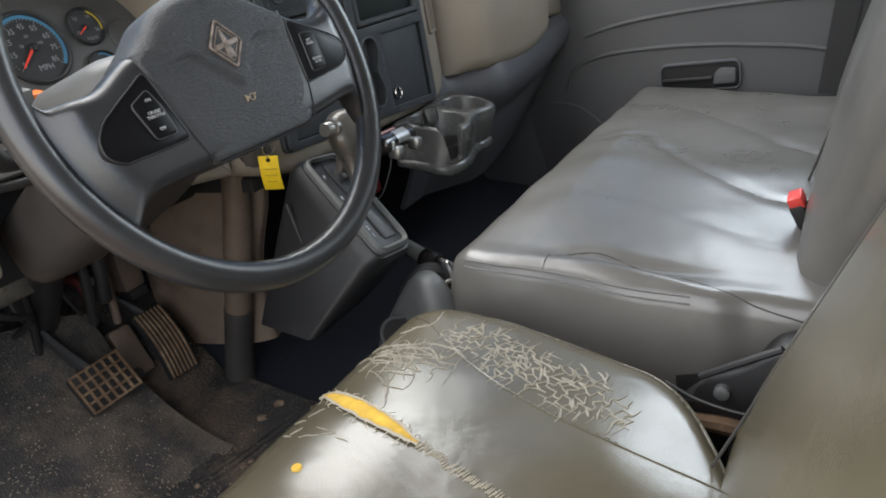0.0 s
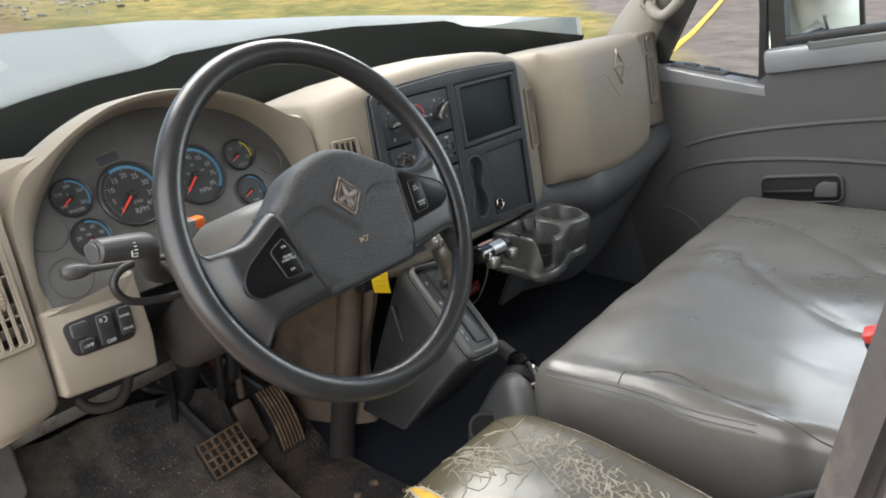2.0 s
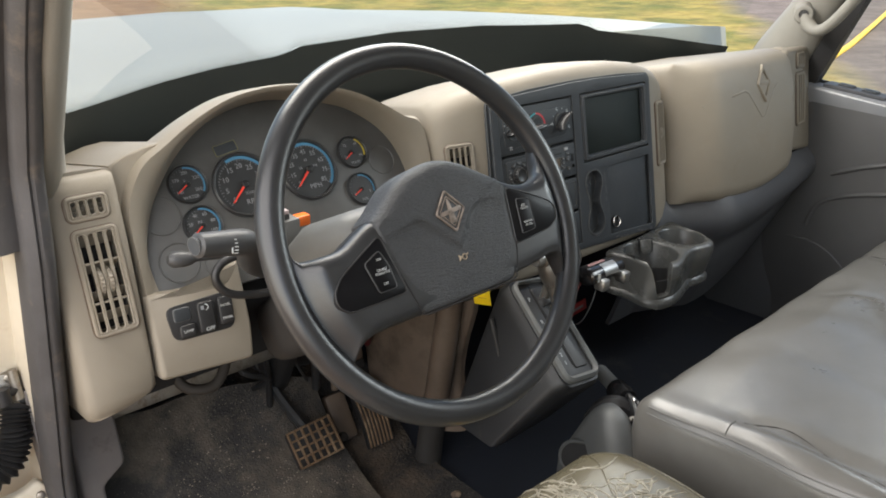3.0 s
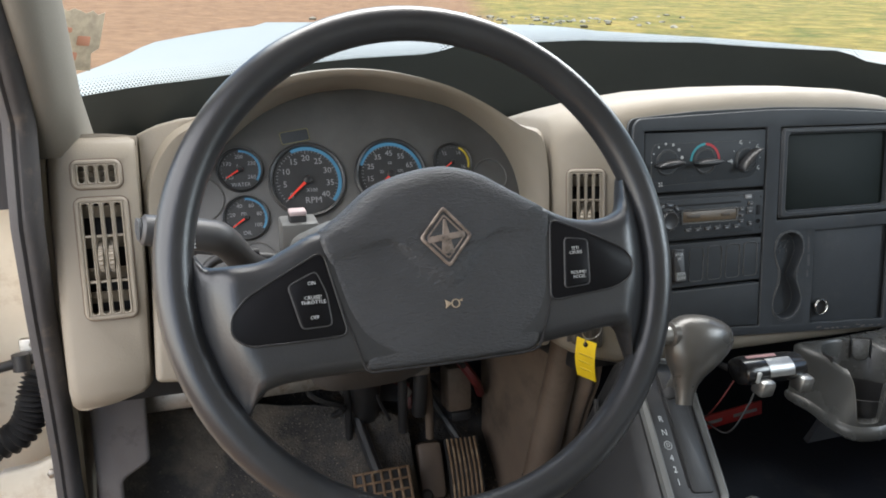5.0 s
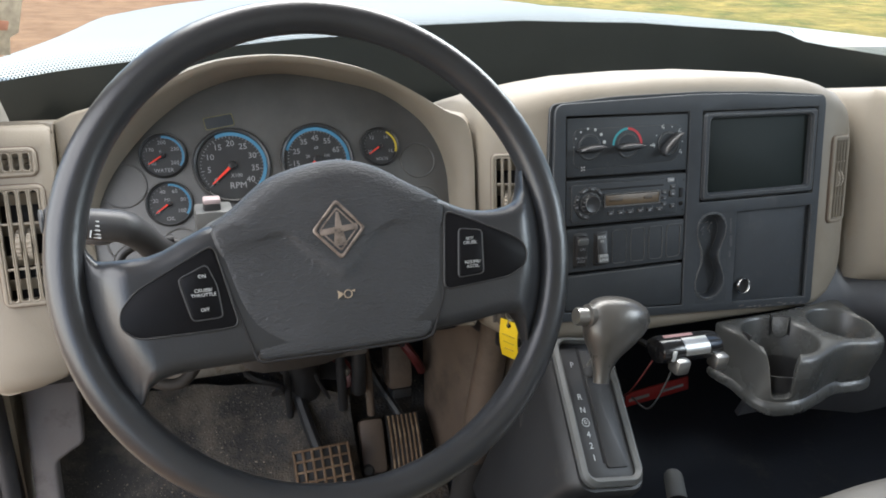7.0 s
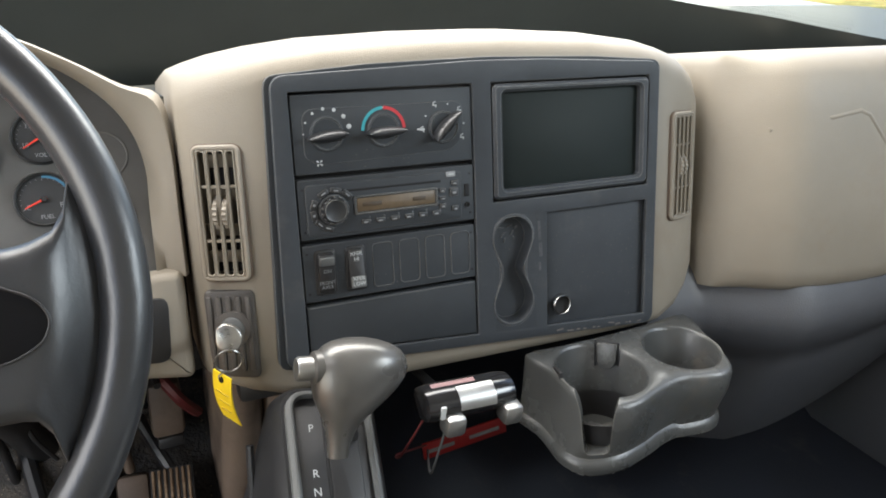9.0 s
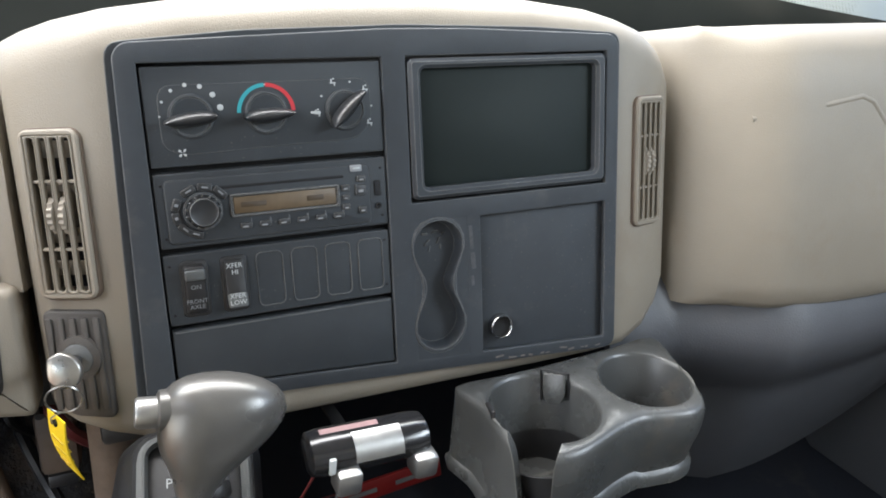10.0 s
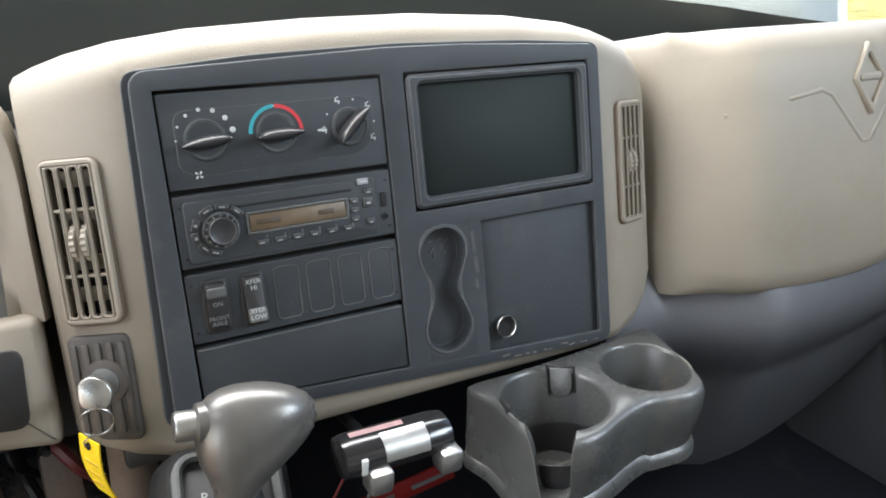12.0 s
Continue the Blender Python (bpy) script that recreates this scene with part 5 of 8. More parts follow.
keys += [(0.056, 0.006, 0.007, 0.005), (0.056, -0.002, 0.007, 0.004), (0.056, -0.010, 0.007, 0.005), (0.069, 0.003, 0.009, 0.009), (0.070, 0.0125, 0.008, 0.005), (0.070, -0.014, 0.007, 0.006)]
for i, (a, c, w_, h_) in enumerate(keys):
    ky = part("key", prism(RM, rrect(a, c, w_, h_, 0.0012, 2), 0.005, 0.0072, 0.0007), KEYMAT, radio)
    part("key_mark", prism(RM, rrect(a + (0.0 if i > 5 else -0.001), c - 0.0008, w_ * 0.46, h_ * 0.24, 0.0002, 1), 0.007, 0.0075, 0.0001), DIALPRINT, ky)
    if i < 6:
        part("key_number", text(str(i + 1), at(RM, a + 0.004, c + 0.0035), 0.0035, 0.0057), PRINT, ky)
for i, deg in enumerate((192, 160, 118, 82, 46, 250, 225)):
    u = radians(deg)
    RK = at(KM, 0.0205 * math.cos(u), 0.0185 * math.sin(u), 0, deg - 90 if 40 < deg < 140 or deg > 220 else deg)
    wide = (0.0115, 0.0058) if 40 < deg < 140 or deg > 220 else (0.0062, 0.0098)
    ky = part("key", prism(RK, rrect(0, 0, *wide, 0.0014, 2), 0.005, 0.0074, 0.0008), KEYMAT, radio)
    part("key_mark", prism(RK, rrect(0, 0, wide[0] * 0.42, wide[1] * 0.22, 0.0002, 1), 0.007, 0.0078, 0.0001), PRINT, ky)
ej = part("eject_key", prism(RM, rrect(0.066, 0.0215, 0.010, 0.0055, 0.001, 2), 0.005, 0.0072, 0.0007), DIALPRINT, radio)
part("key_mark", prism(RM, rrect(0.066, 0.0215, 0.006, 0.0012, 0.0002, 1), 0.007, 0.0075, 0.0001), WHITE, ej)
part("usb_slot", prism(RM, rrect(0.0845, 0.003, 0.0055, 0.013, 0.0008, 2), 0.0035, 0.005, 0.0005), HOLE, radio)
part("aux_jack", lathe(at(RM, 0.0845, -0.012), [(0.0028, 0.003), (0.0028, 0.0052), (0.0014, 0.0052), (0.0012, 0.004), (0.0001, 0.004)], 14), GLOSS, radio)
for a, c in ((-0.088, 0.02), (0.088, 0.02), (-0.088, -0.021), (0.088, -0.021)):
    part("screw_hole", prism(RM, circle(a, c, 0.0011, 8), 0.0038, 0.0045, 0.0001), HOLE, radio)

# switch panel
SM = plane((0.458, 0.2465, 0.5995), (1, 0, 0), (0, 0, 1))
swp = thing("switch_panel", SM @ Vector((0, 0, 0)), "charcoal rocker switch panel with two rockers and blanks", "switch panel")
part("plate", prism(SM, rrect(0, 0, 0.186, 0.0575, 0.002, 3), -0.005, 0.0035, 0.001), MODULE, swp)
for i in range(6):
    a = -0.069 + 0.0288 * i - (0.002 if i == 0 else 0)
    if i < 2:
        sw = part("rocker", prism(SM, rrect(a, 0, 0.0215, 0.046, 0.004, 4), 0.003, 0.0045, 0.0008), BLACK, swp)
        tilt = 9 if i == 0 else -9
        R_ = at(SM, a, 0) @ pose(0, 0, 0.0045, tilt, 0, 0)
        part("paddle", prism(R_, rrect(0, 0, 0.0165, 0.0400, 0.003, 4), -0.003, 0.0045, 0.0015), BLACK, sw)
        if i == 0:
            part("cap", prism(R_, rrect(0, 0.0135, 0.0155, 0.009, 0.002, 3), 0.004, 0.0062, 0.0012), GREY, sw)
            part("lettering", text("ON", at(R_, 0, 0.003), 0.0052, 0.0047), PRINT, sw)
            part("lettering", text("FRONT\nAXLE", at(R_, 0, -0.0115), 0.0050, 0.0047, 0.95), PRINT, sw)
        else:
            part("cap", prism(R_, rrect(0, -0.0135, 0.0155, 0.012, 0.002, 3), 0.004, 0.0058, 0.0012), GREY, sw)
            part("lettering", text("XFER\nHI", at(R_, 0, 0.012), 0.0056, 0.0047, 0.95), WHITE, sw)
            part("lettering", text("XFER\nLOW", at(R_, 0, -0.0125), 0.0056, 0.0060, 0.95), WHITE, sw)
    else:
        part("blank_plug", rim(SM, rrect(a, 0, 0.0225, 0.046, 0.005, 4), rrect(a, 0, 0.0205, 0.044, 0.004, 4), 0.0025, 0.0045, 0.0005), MODULE, swp)
for a, c in ((-0.0885, 0.02), (0.0885, 0.02), (-0.0885, -0.02), (0.0885, -0.02)):
    part("screw_hole", prism(SM, circle(a, c, 0.0011, 8), 0.0033, 0.004, 0.0001), HOLE, swp)
bl = [(0.3655, 0.5665), (0.3655, zb_line(0.3655) + 0.0135), (0.5505, zb_line(0.5505) + 0.0135), (0.5505, 0.5665)]
blank = thing("storage_cover", (0.458, 0.247, 0.52), "blank charcoal cover panel below the switches", "cover panel")
part("plate", prism(ST, rpoly(bl, 0.002, 2), -0.005, 0.0035, 0.0012), MODULE, blank)
# slim paler strip added to draw the highlight along the cover's top
part("edge_highlight", tube([ST @ Vector((x, 0.5648, 0.0034)) for x in (0.368, 0.46, 0.548)], 0.0007, 6), PANEL, blank, "thin raised strip painting the highlight of the upper edge")

# ignition plate, key and tag
IM = plane((0.2965, 0.2695, 0.547), (0.90, -0.435, 0), (0.0, 0.03, 1))
ign = thing("ignition_switch", IM @ Vector((0, 0, 0)), "ribbed brown-grey ignition plate with a key in its lock", "ignition switch")
part("plate", prism(IM, rpoly([(-0.025, 0.042), (-0.024, -0.030), (-0.012, -0.046), (0.024, -0.049), (0.025, 0.042)], 0.007), -0.012, 0.003, 0.002), IGNITION, ign)
for i in range(5):
    part("rib", box((-0.0195 + 0.0095 * i - 0.0025, -0.040, 0.002), (-0.0195 + 0.0095 * i + 0.0025, 0.036, 0.0052), 0.0012, IM), IGNITION, ign)
LK = at(IM, 0.002, 0.004)
part("lock_collar", lathe(LK, [(0.0185, 0.002), (0.0178, 0.007), (0.0125, 0.008), (0.012, 0.005)], 30), IGNITION, ign)
part("lock_barrel", lathe(LK, [(0.0125, 0.002), (0.0122, 0.0085), (0.0105, 0.0095), (0.001, 0.0095)], 28), GREY, ign)
key = thing("key", LK @ Vector((0, 0, 0.012)), "worn nickel ignition key with a split ring", "key")
part("blade", box((-0.001, -0.004, 0), (0.001, 0.004, 0.014), 0.0004, LK @ pose(0, 0, 0.010, 0, 0, 25)), NICKEL, key)
HD = plane((0.2875, 0.232, 0.5545), (0.93, -0.30, -0.22), (0.22, 0.10, 0.95))
part("bow", prism(HD, rpoly([(-0.010, -0.011), (0.002, -0.015), (0.012, -0.010), (0.0135, 0.002), (0.006, 0.011), (-0.006, 0.013), (-0.0135, 0.006)], 0.007), -0.0030, 0.0030, 0.0016), NICKEL, key, "worn dull nickel key bow")
part("shank", tube([LK @ Vector((0, 0, 0.010)), HD @ Vector((0.006, 0.004, 0.0))], [0.0042, 0.0038], 8), BLACK, key)
RG = HD @ pose(0.003, -0.022, 0.001, 24, 18, 0)
part("split_ring", tube([RG @ Vector((0.0125 * math.cos(2 * math.pi * i / 28), 0.0125 * math.sin(2 * math.pi * i / 28), 0)) for i in range(28)], 0.0008, 6, closed=True), NICKEL, key)
TG = plane((0.2800, 0.2330, 0.4950), (0.42, -0.90, -0.12), (-0.11, -0.17, 1))
tag = thing("key_tag", TG @ Vector((0, 0.03, 0)), "yellow plastic key tag with faded handwriting", "key tag")
part("tag", sheet(lambda s, t: TG @ Vector((0.029 * (s - 0.5), 0.054 * (t - 0.5), 0.004 * math.sin(3.1 * t))), 6, 10, 0.0012), YELLOW, tag)
part("tie", tube(spline([RG @ Vector((0, -0.0125, 0)), TG @ Vector((0, 0.027, 0.003)), TG @ Vector((0, 0.022, 0.004))], 6), 0.0007, 6), STEEL, tag)
part("eyelet", lathe(TG @ Matrix.Translation((0, 0.0215, 0.001)), [(0.0030, -0.002), (0.0030, 0.002), (0.001, 0.0022)], 12), HOLE, tag)
wr = bmesh.new()
for i in range(3):
    prism(TG, rrect(0.001, 0.008 - 0.010 * i, 0.021 - 0.003 * i, 0.0010, 0.0003, 1), 0.0, 0.0046, 0.0001, wr)
part("writing_bar", wr, mat("tag_ink", (0.45, 0.30, 0.02), 0.6), tag)


# ---- instrument cluster ----
CL = plane((0, clus_y(0.737), 0.737), (1, 0, 0), (0, 0.33, 1))
cluster = thing("instrument_cluster", CL @ Vector((0.02, -0.1, 0)), "dusty black instrument cluster with blue-ringed gauges", "instrument cluster")
cl_out = [(a, (c - 0.737) * 1.053) for a, c in inner]
cl_out = [(a, c) for a, c in inset(cl_out + [(0.21, -0.140), (-0.18, -0.140)], -0.002)]
part("panel", prism(CL, cl_out, -0.02, 0.0, 0.001), CLUSTER, cluster)


def gauge(a, c, r, numbers, sweep, needle, names, arc, ticks=40, arcmat=BLUE, num_size=0.2):
    """A dial: rim, face, coloured arc, ticks, numbers, needle and hub."""
    D = at(CL, a, c)
    gg = part("gauge", lathe(D, [(r * 1.13, -0.002), (r * 1.12, 0.004), (r * 1.07, 0.006), (r * 1.02, 0.005), (r, 0.001), (0.0005, 0.001)], 44), DIAL, cluster)
    part("coloured_arc", arc_strip(D, r * 0.90, r * 1.0, *arc, 0.001, 0.0014), arcmat, gg)
    a0, a1 = sweep
    tk = bmesh.new()
    for i in range(ticks + 1):
        q = radians(a0 + (a1 - a0) * i / ticks)
        ln = 0.10 if i % (ticks // (len(numbers) - 1)) == 0 else 0.05
        T_ = D @ pose(0, 0, 0, 0, 0, math.degrees(q))
        box((r * (0.90 - ln), -r * 0.008, 0.001), (r * 0.90, r * 0.008, 0.0015), 0, T_, tk)
    part("tick_marks", tk, PRINT, gg)
    nb = bmesh.new()
    for i, w in enumerate(numbers):
        q = radians(a0 + (a1 - a0) * i / (len(numbers) - 1))
        if w:
            text(w, at(D, r * 0.66 * math.cos(q), r * 0.66 * math.sin(q)), r * num_size, 0.0013, bm=nb)
    for w, x, y, s in names:
        text(w, at(D, r * x, r * y), r * s, 0.0013, bm=nb)
    part("lettering", nb, DIALPRINT, gg)
    N_ = D @ pose(0, 0, 0, 0, 0, needle)
    part("needle", prism(N_, [(-0.12 * r, -0.05 * r), (0.80 * r, -0.02 * r), (0.80 * r, 0.02 * r), (-0.12 * r, 0.05 * r)], 0.0035, 0.0050, 0.0003), RED, gg)
    part("needle_hub", lathe(D, [(0.12 * r, 0.001), (0.12 * r, 0.0055), (0.09 * r, 0.0065), (0.001, 0.0065)], 18), BLACK, gg)


gauge(-0.0355, -0.0115, 0.0415, ["0", "5", "10", "15", "20", "25", "30", "35", "40"], (222, -42), 222, [("RPM", 0.12, -0.60, 0.26), ("X100", 0.1, -0.30, 0.15)], (-42, 115), num_size=0.25)
gauge(0.0690, -0.0095, 0.0415, ["5", "15", "25", "35", "45", "55", "65", "75", "85"], (222, -42), 222, [("MPH", 0.1, -0.62, 0.24), ("20", -0.28, 0.10, 0.13), ("60", 0.0, 0.36, 0.13), ("100", 0.30, 0.10, 0.13)], (-42, 160), num_size=0.23)
gauge(-0.1134, 0.0050, 0.0240, ["140", "170", "200", "230", "260"], (215, -35), 212, [("WATER", 0.0, -0.75, 0.27), ("F", -0.1, 0.2, 0.2)], (-35, 90), 20, num_size=0.27)
gauge(-0.1110, -0.0530, 0.0240, ["0", "20", "40", "60", "80", "100"], (215, -35), 215, [("OIL", 0.0, -0.75, 0.27), ("PSI", -0.1, 0.2, 0.22)], (-35, 90), 20, num_size=0.27)
gauge(0.1520, 0.0030, 0.0230, ["10", "12", "14", "16"], (205, -25), 212, [("VOLTS", 0.05, -0.72, 0.24)], (-20, 60), 18, YELLOWARC, num_size=0.28)
gauge(0.1480, -0.0560, 0.0230, ["E", "", "F"], (205, -25), 205, [("FUEL", 0.05, -0.72, 0.24)], (-20, 90), 16, num_size=0.28)
for a, c, r in ((-0.1600, -0.0280, 0.0270), (-0.1560, -0.0930, 0.0270), (-0.1020, -0.1060, 0.0240), (0.2020, -0.0180, 0.0240), (0.2020, -0.0760, 0.0240)):
    part("blank_dial", rim(at(CL, a, c), circle(0, 0, r, 36), circle(0, 0, r - 0.0022, 36), -0.001, 0.0014, 0.0006), CLUSTER, cluster)
MW = at(CL, -0.0455, 0.0440, 0, 9)
part("message_window", prism(MW, rrect(0, 0, 0.034, 0.0145, 0.002, 3), -0.001, 0.0006, 0.0002), MODULE, cluster)
part("window_frame", rim(MW, rrect(0, 0, 0.035, 0.0155, 0.002, 3), rrect(0, 0, 0.0336, 0.0141, 0.002, 3), 0.0, 0.001, 0.0002), mat("frame_olive", (0.16, 0.15, 0.05), 0.5), cluster)


# ---- steering column ----
WA = radians(17.7)
WC = Vector((0.0107, -0.0055, 0.684))
WH = plane(WC, (1, 0, 0), (0, math.sin(WA), math.cos(WA)))
column = thing("steering_column", (0.0, 0.3, 0.55), "grey steering column shroud with stalks", "steering column")


def col_ring(w, cx, cv, hw, hh, k=20):
    return [WH @ Vector((cx + hw * math.copysign(abs(math.cos(q)) ** 0.6, math.cos(q)), cv + hh * math.copysign(abs(math.sin(q)) ** 0.6, math.sin(q)), w)) for q in [2 * math.pi * i / k for i in range(k)]]


part("shroud", loft([col_ring(-0.035, 0, -0.005, 0.055, 0.045), col_ring(-0.05, -0.002, -0.005, 0.066, 0.055), col_ring(-0.12, -0.004, -0.012, 0.070, 0.060), col_ring(-0.19, -0.004, -0.030, 0.072, 0.060), col_ring(-0.30, 0.0, -0.05, 0.07, 0.055), col_ring(-0.40, 0.0, -0.06, 0.06, 0.05)]), SHROUD, column, sharp=60)
part("upper_pod", loft([col_ring(-0.040, -0.040, 0.018, 0.034, 0.020), col_ring(-0.06, -0.044, 0.022, 0.044, 0.028), col_ring(-0.13, -0.056, 0.026, 0.044, 0.028), col_ring(-0.18, -0.062, 0.020, 0.036, 0.020)]), PODGREY, column, "light grey upper column pod", sharp=60)
hz = Vector((-0.071, 0.195, 0.690))
part("hazard_stem", box((-0.0085, -0.007, -0.01), (0.0085, 0.007, 0.0145), 0.002, plane(hz, (1, 0, 0), (0, 1, 0.2))), BLACK, column)
part("hazard_boss", box((-0.017, -0.012, -0.03), (0.020, 0.020, 0.008), 0.003, plane(hz, (1, 0, 0), (0, 1, 0.2))), PODGREY, column)
part("hazard_cap", box((-0.0085, -0.007, 0.014), (0.0085, 0.007, 0.0195), 0.002, plane(hz, (1, 0, 0), (0, 1, 0.2))), mat("cap_faded_pink", (0.36, 0.29, 0.29), 0.5), column, "faded pinkish white hazard cap")
part("hazard_knob", box((-0.012, -0.008, -0.008), (0.012, 0.008, 0.007), 0.003, plane(Vector((-0.018, 0.243, 0.681)), (1, 0, 0), (0, 1, 0.2))), ORANGE, column, "orange hazard knob")
a0, a1 = Vector((-0.152, 0.1285, 0.6965)), Vector((-0.2124, 0.1133, 0.7086))
bend = [a1] + [a1.lerp(a0, t) for t in (0.04, 0.3, 0.62, 0.66, 0.95)] + spline([a0, (-0.140, 0.150, 0.684), (-0.122, 0.190, 0.658), (-0.085, 0.235, 0.634), (-0.05, 0.26, 0.625)], 4)[1:]
stalk = part("turn_stalk", tube(bend, [0.0102, 0.0130, 0.0137, 0.0140, 0.0144, 0.0146] + [0.0148 - 0.0002 * i for i in range(16)], 22), STALK, column, "dark grey multifunction stalk")
part("stalk_end", lathe(plane(a1 + (a1 - a0).normalized() * 0.0004, (a1 - a0).cross(Vector((0, 0, 1))), (0, 0, 1)), [(0.0098, -0.002), (0.0094, 0.0005), (0.0005, 0.0010)], 22), PANEL, stalk)
mk = bmesh.new()
for i in range(5):
    q0 = a0.lerp(a1, 0.30) + Vector((-0.002, -0.0143 * math.cos(radians(-42 + 16 * i)), 0.0143 * math.sin(radians(-42 + 16 * i))))
    box((-0.003, -0.0006, -0.001), (0.003, 0.0006, 0.0008), 0, plane(q0, (1, -0.1, -0.2), (0, 0.3, 1)), mk)
q0 = a0.lerp(a1, 0.30) + Vector((-0.0055, -0.0141, 0.0))
box((-0.0006, -0.0085, -0.001), (0.0006, 0.0045, 0.0008), 0, plane(q0, (1, -0.1, -0.2), (0, 0.3, 1)), mk)
part("stalk_print", mk, WHITE, stalk)
b0, b1 = Vector((-0.05, 0.235, 0.648)), Vector((-0.200, 0.239, 0.6746))
part("lever", tube([b0.lerp(b1, t) for t in (0, 0.6, 0.78, 0.82, 0.88, 0.96, 1.0)], [0.004, 0.004, 0.0045, 0.0080, 0.0098, 0.0098, 0.005], 14), STALK, column)
part("tilt_loop", tube(spline([(-0.110, 0.20, 0.668), (-0.150, 0.20, 0.664), (-0.164, 0.20, 0.648), (-0.152, 0.20, 0.626), (-0.115, 0.20, 0.614), (-0.06, 0.20, 0.608)], 6), 0.005, 10), BLACK, column)
part("lower_tube", tube([(0.0, 0.34, 0.55), (0.06, 0.52, 0.40), (0.085, 0.66, 0.27)], 0.024, 14), BLACK, column)

# ---- steering wheel ----
wheel = thing("steering_wheel", WC, "black two-spoke truck steering wheel with a grained hub", "steering wheel")
NR = 96
RIM_R, RIM_T = 0.1965, 0.0140
part("rim", tube([WH @ Vector((RIM_R * math.cos(2 * math.pi * i / NR), RIM_R * math.sin(2 * math.pi * i / NR), 0)) for i in range(NR)], RIM_T, 20, closed=True), RUBBER, wheel)


def line_at(pts, x):
    """A height read off a line of points sorted by their first number."""
    if x <= pts[0][0]:
        return pts[0][1]
    for (x0, y0), (x1, y1) in zip(pts, pts[1:]):
        if x <= x1:
            return y0 + (y1 - y0) * (x - x0) / (x1 - x0)
    return pts[-1][1]


def spoke_front(u, v=0.0):
    """Front of a spoke above the rim's plane: level from the hub, sinking into the rim."""
    f = max(0.0, min(1.0, (math.hypot(u, v) - 0.158) / 0.030))
    return 0.0222 - 0.0200 * f * f * (3 - 2 * f)


def spoke(top, low, side, stations):
    """A broad spoke lofted outwards, its upper and lower edges rolled over."""
    rings_ = []
    for d in stations:
        vt, vb = line_at(top, d), line_at(low, d)
        nt, nb = spoke_front(d, vt), spoke_front(d, vb)
        q, qb = min(0.0145, nt + 0.004, (vt - vb) * 0.4), min(0.0110, nb + 0.004, (vt - vb) * 0.4)
        sec = [(v, spoke_front(d, v)) for v in [vb + qb + (vt - vb - q - qb) * k / 10 for k in range(11)]]
        top_n, low_n = sec[-1][1], sec[0][1]
        sec += [(vt - q + q * math.sin(radians(a)), top_n - q + q * math.cos(radians(a))) for a in (22, 45, 68, 90)]
        sec += [(vt - 0.001, -0.006), (vt - 0.008, -0.012), (vb + 0.008, -0.012), (vb + 0.001, -0.006)]
        sec += [(vb + qb - qb * math.cos(radians(a)), low_n - qb + qb * math.sin(radians(a))) for a in (0, 22, 45, 68)]
        rings_.append([WH @ Vector((side * d, v, w)) for v, w in sec])
    return loft(rings_)


STATIONS = [0.045, 0.06, 0.075, 0.09, 0.10, 0.11, 0.12, 0.13, 0.14, 0.147, 0.153, 0.159, 0.165, 0.171, 0.176, 0.181, 0.186, 0.190]
sL = part("spoke", spoke([(0.05, 0.0290), (0.0940, 0.0274), (0.1014, 0.0251), (0.1167, 0.0175), (0.1313, 0.0100), (0.1400, 0.0078), (0.1481, 0.0072), (0.1600, 0.0070), (0.1700, 0.0076), (0.1774, 0.0102), (0.1825, 0.0200), (0.186, 0.038), (0.190, 0.048)], [(0.05, -0.0795), (0.0703, -0.0792), (0.1107, -0.0794), (0.126, -0.0800), (0.1354, -0.0816), (0.1420, -0.0842), (0.1479, -0.0888), (0.1521, -0.0994), (0.157, -0.1100), (0.165, -0.1060), (0.175, -0.0890), (0.185, -0.0660), (0.190, -0.050)], -1, STATIONS), RUBBER, wheel, sharp=60)
sR = part("spoke", spoke([(0.05, 0.034), (0.0905, 0.0340), (0.0970, 0.0310), (0.1028, 0.0269), (0.1154, 0.0227), (0.1312, 0.0208), (0.1420, 0.0212), (0.1506, 0.0226), (0.1592, 0.0258), (0.1654, 0.0295), (0.1700, 0.0350), (0.1718, 0.0450), (0.176, 0.0640), (0.181, 0.0740), (0.186, 0.0630), (0.190, 0.050)], [(0.05, -0.077), (0.0655, -0.0755), (0.1097, -0.0715), (0.126, -0.0690), (0.138, -0.0685), (0.1474, -0.0705), (0.1525, -0.0770), (0.1545, -0.0860), (0.158, -0.1060), (0.165, -0.1060), (0.175, -0.0890), (0.185, -0.0660), (0.190, -0.050)], 1, STATIONS), RUBBER, wheel, sharp=60)

hub = [(-0.0950, 0.0268), (-0.0769, 0.0390), (-0.0528, 0.0577), (-0.0287, 0.0670), (-0.0044, 0.0717), (0.0152, 0.0715), (0.0388, 0.0646), (0.0621, 0.0511), (0.0859, 0.0372), (0.0905, 0.0340)]
hubp = [(p.x, p.y) for p in spline([(a, c, 0) for a, c in hub], 6)]
hubp += [(p.x, p.y) for p in spline([(0.0905, 0.0340, 0), (0.0898, 0.0219, 0), (0.0858, -0.0100, 0), (0.0808, -0.0417, 0), (0.0755, -0.0575, 0), (0.0685, -0.0725, 0)], 4)][1:]
hubp += [(0.0655, -0.0768), (0.0600, -0.0790)] + [(0.050 - 0.012 * k, -0.0798 - 0.0005 * math.sin(math.pi * k / 10)) for k in range(10)] + [(-0.0665, -0.0800), (-0.0700, -0.0780)]
hubp += [(p.x, p.y) for p in spline([(-0.0710, -0.0760, 0), (-0.0844, -0.0257, 0), (-0.0936, 0.0110, 0), (-0.0950, 0.0268, 0)], 5)][:-1]
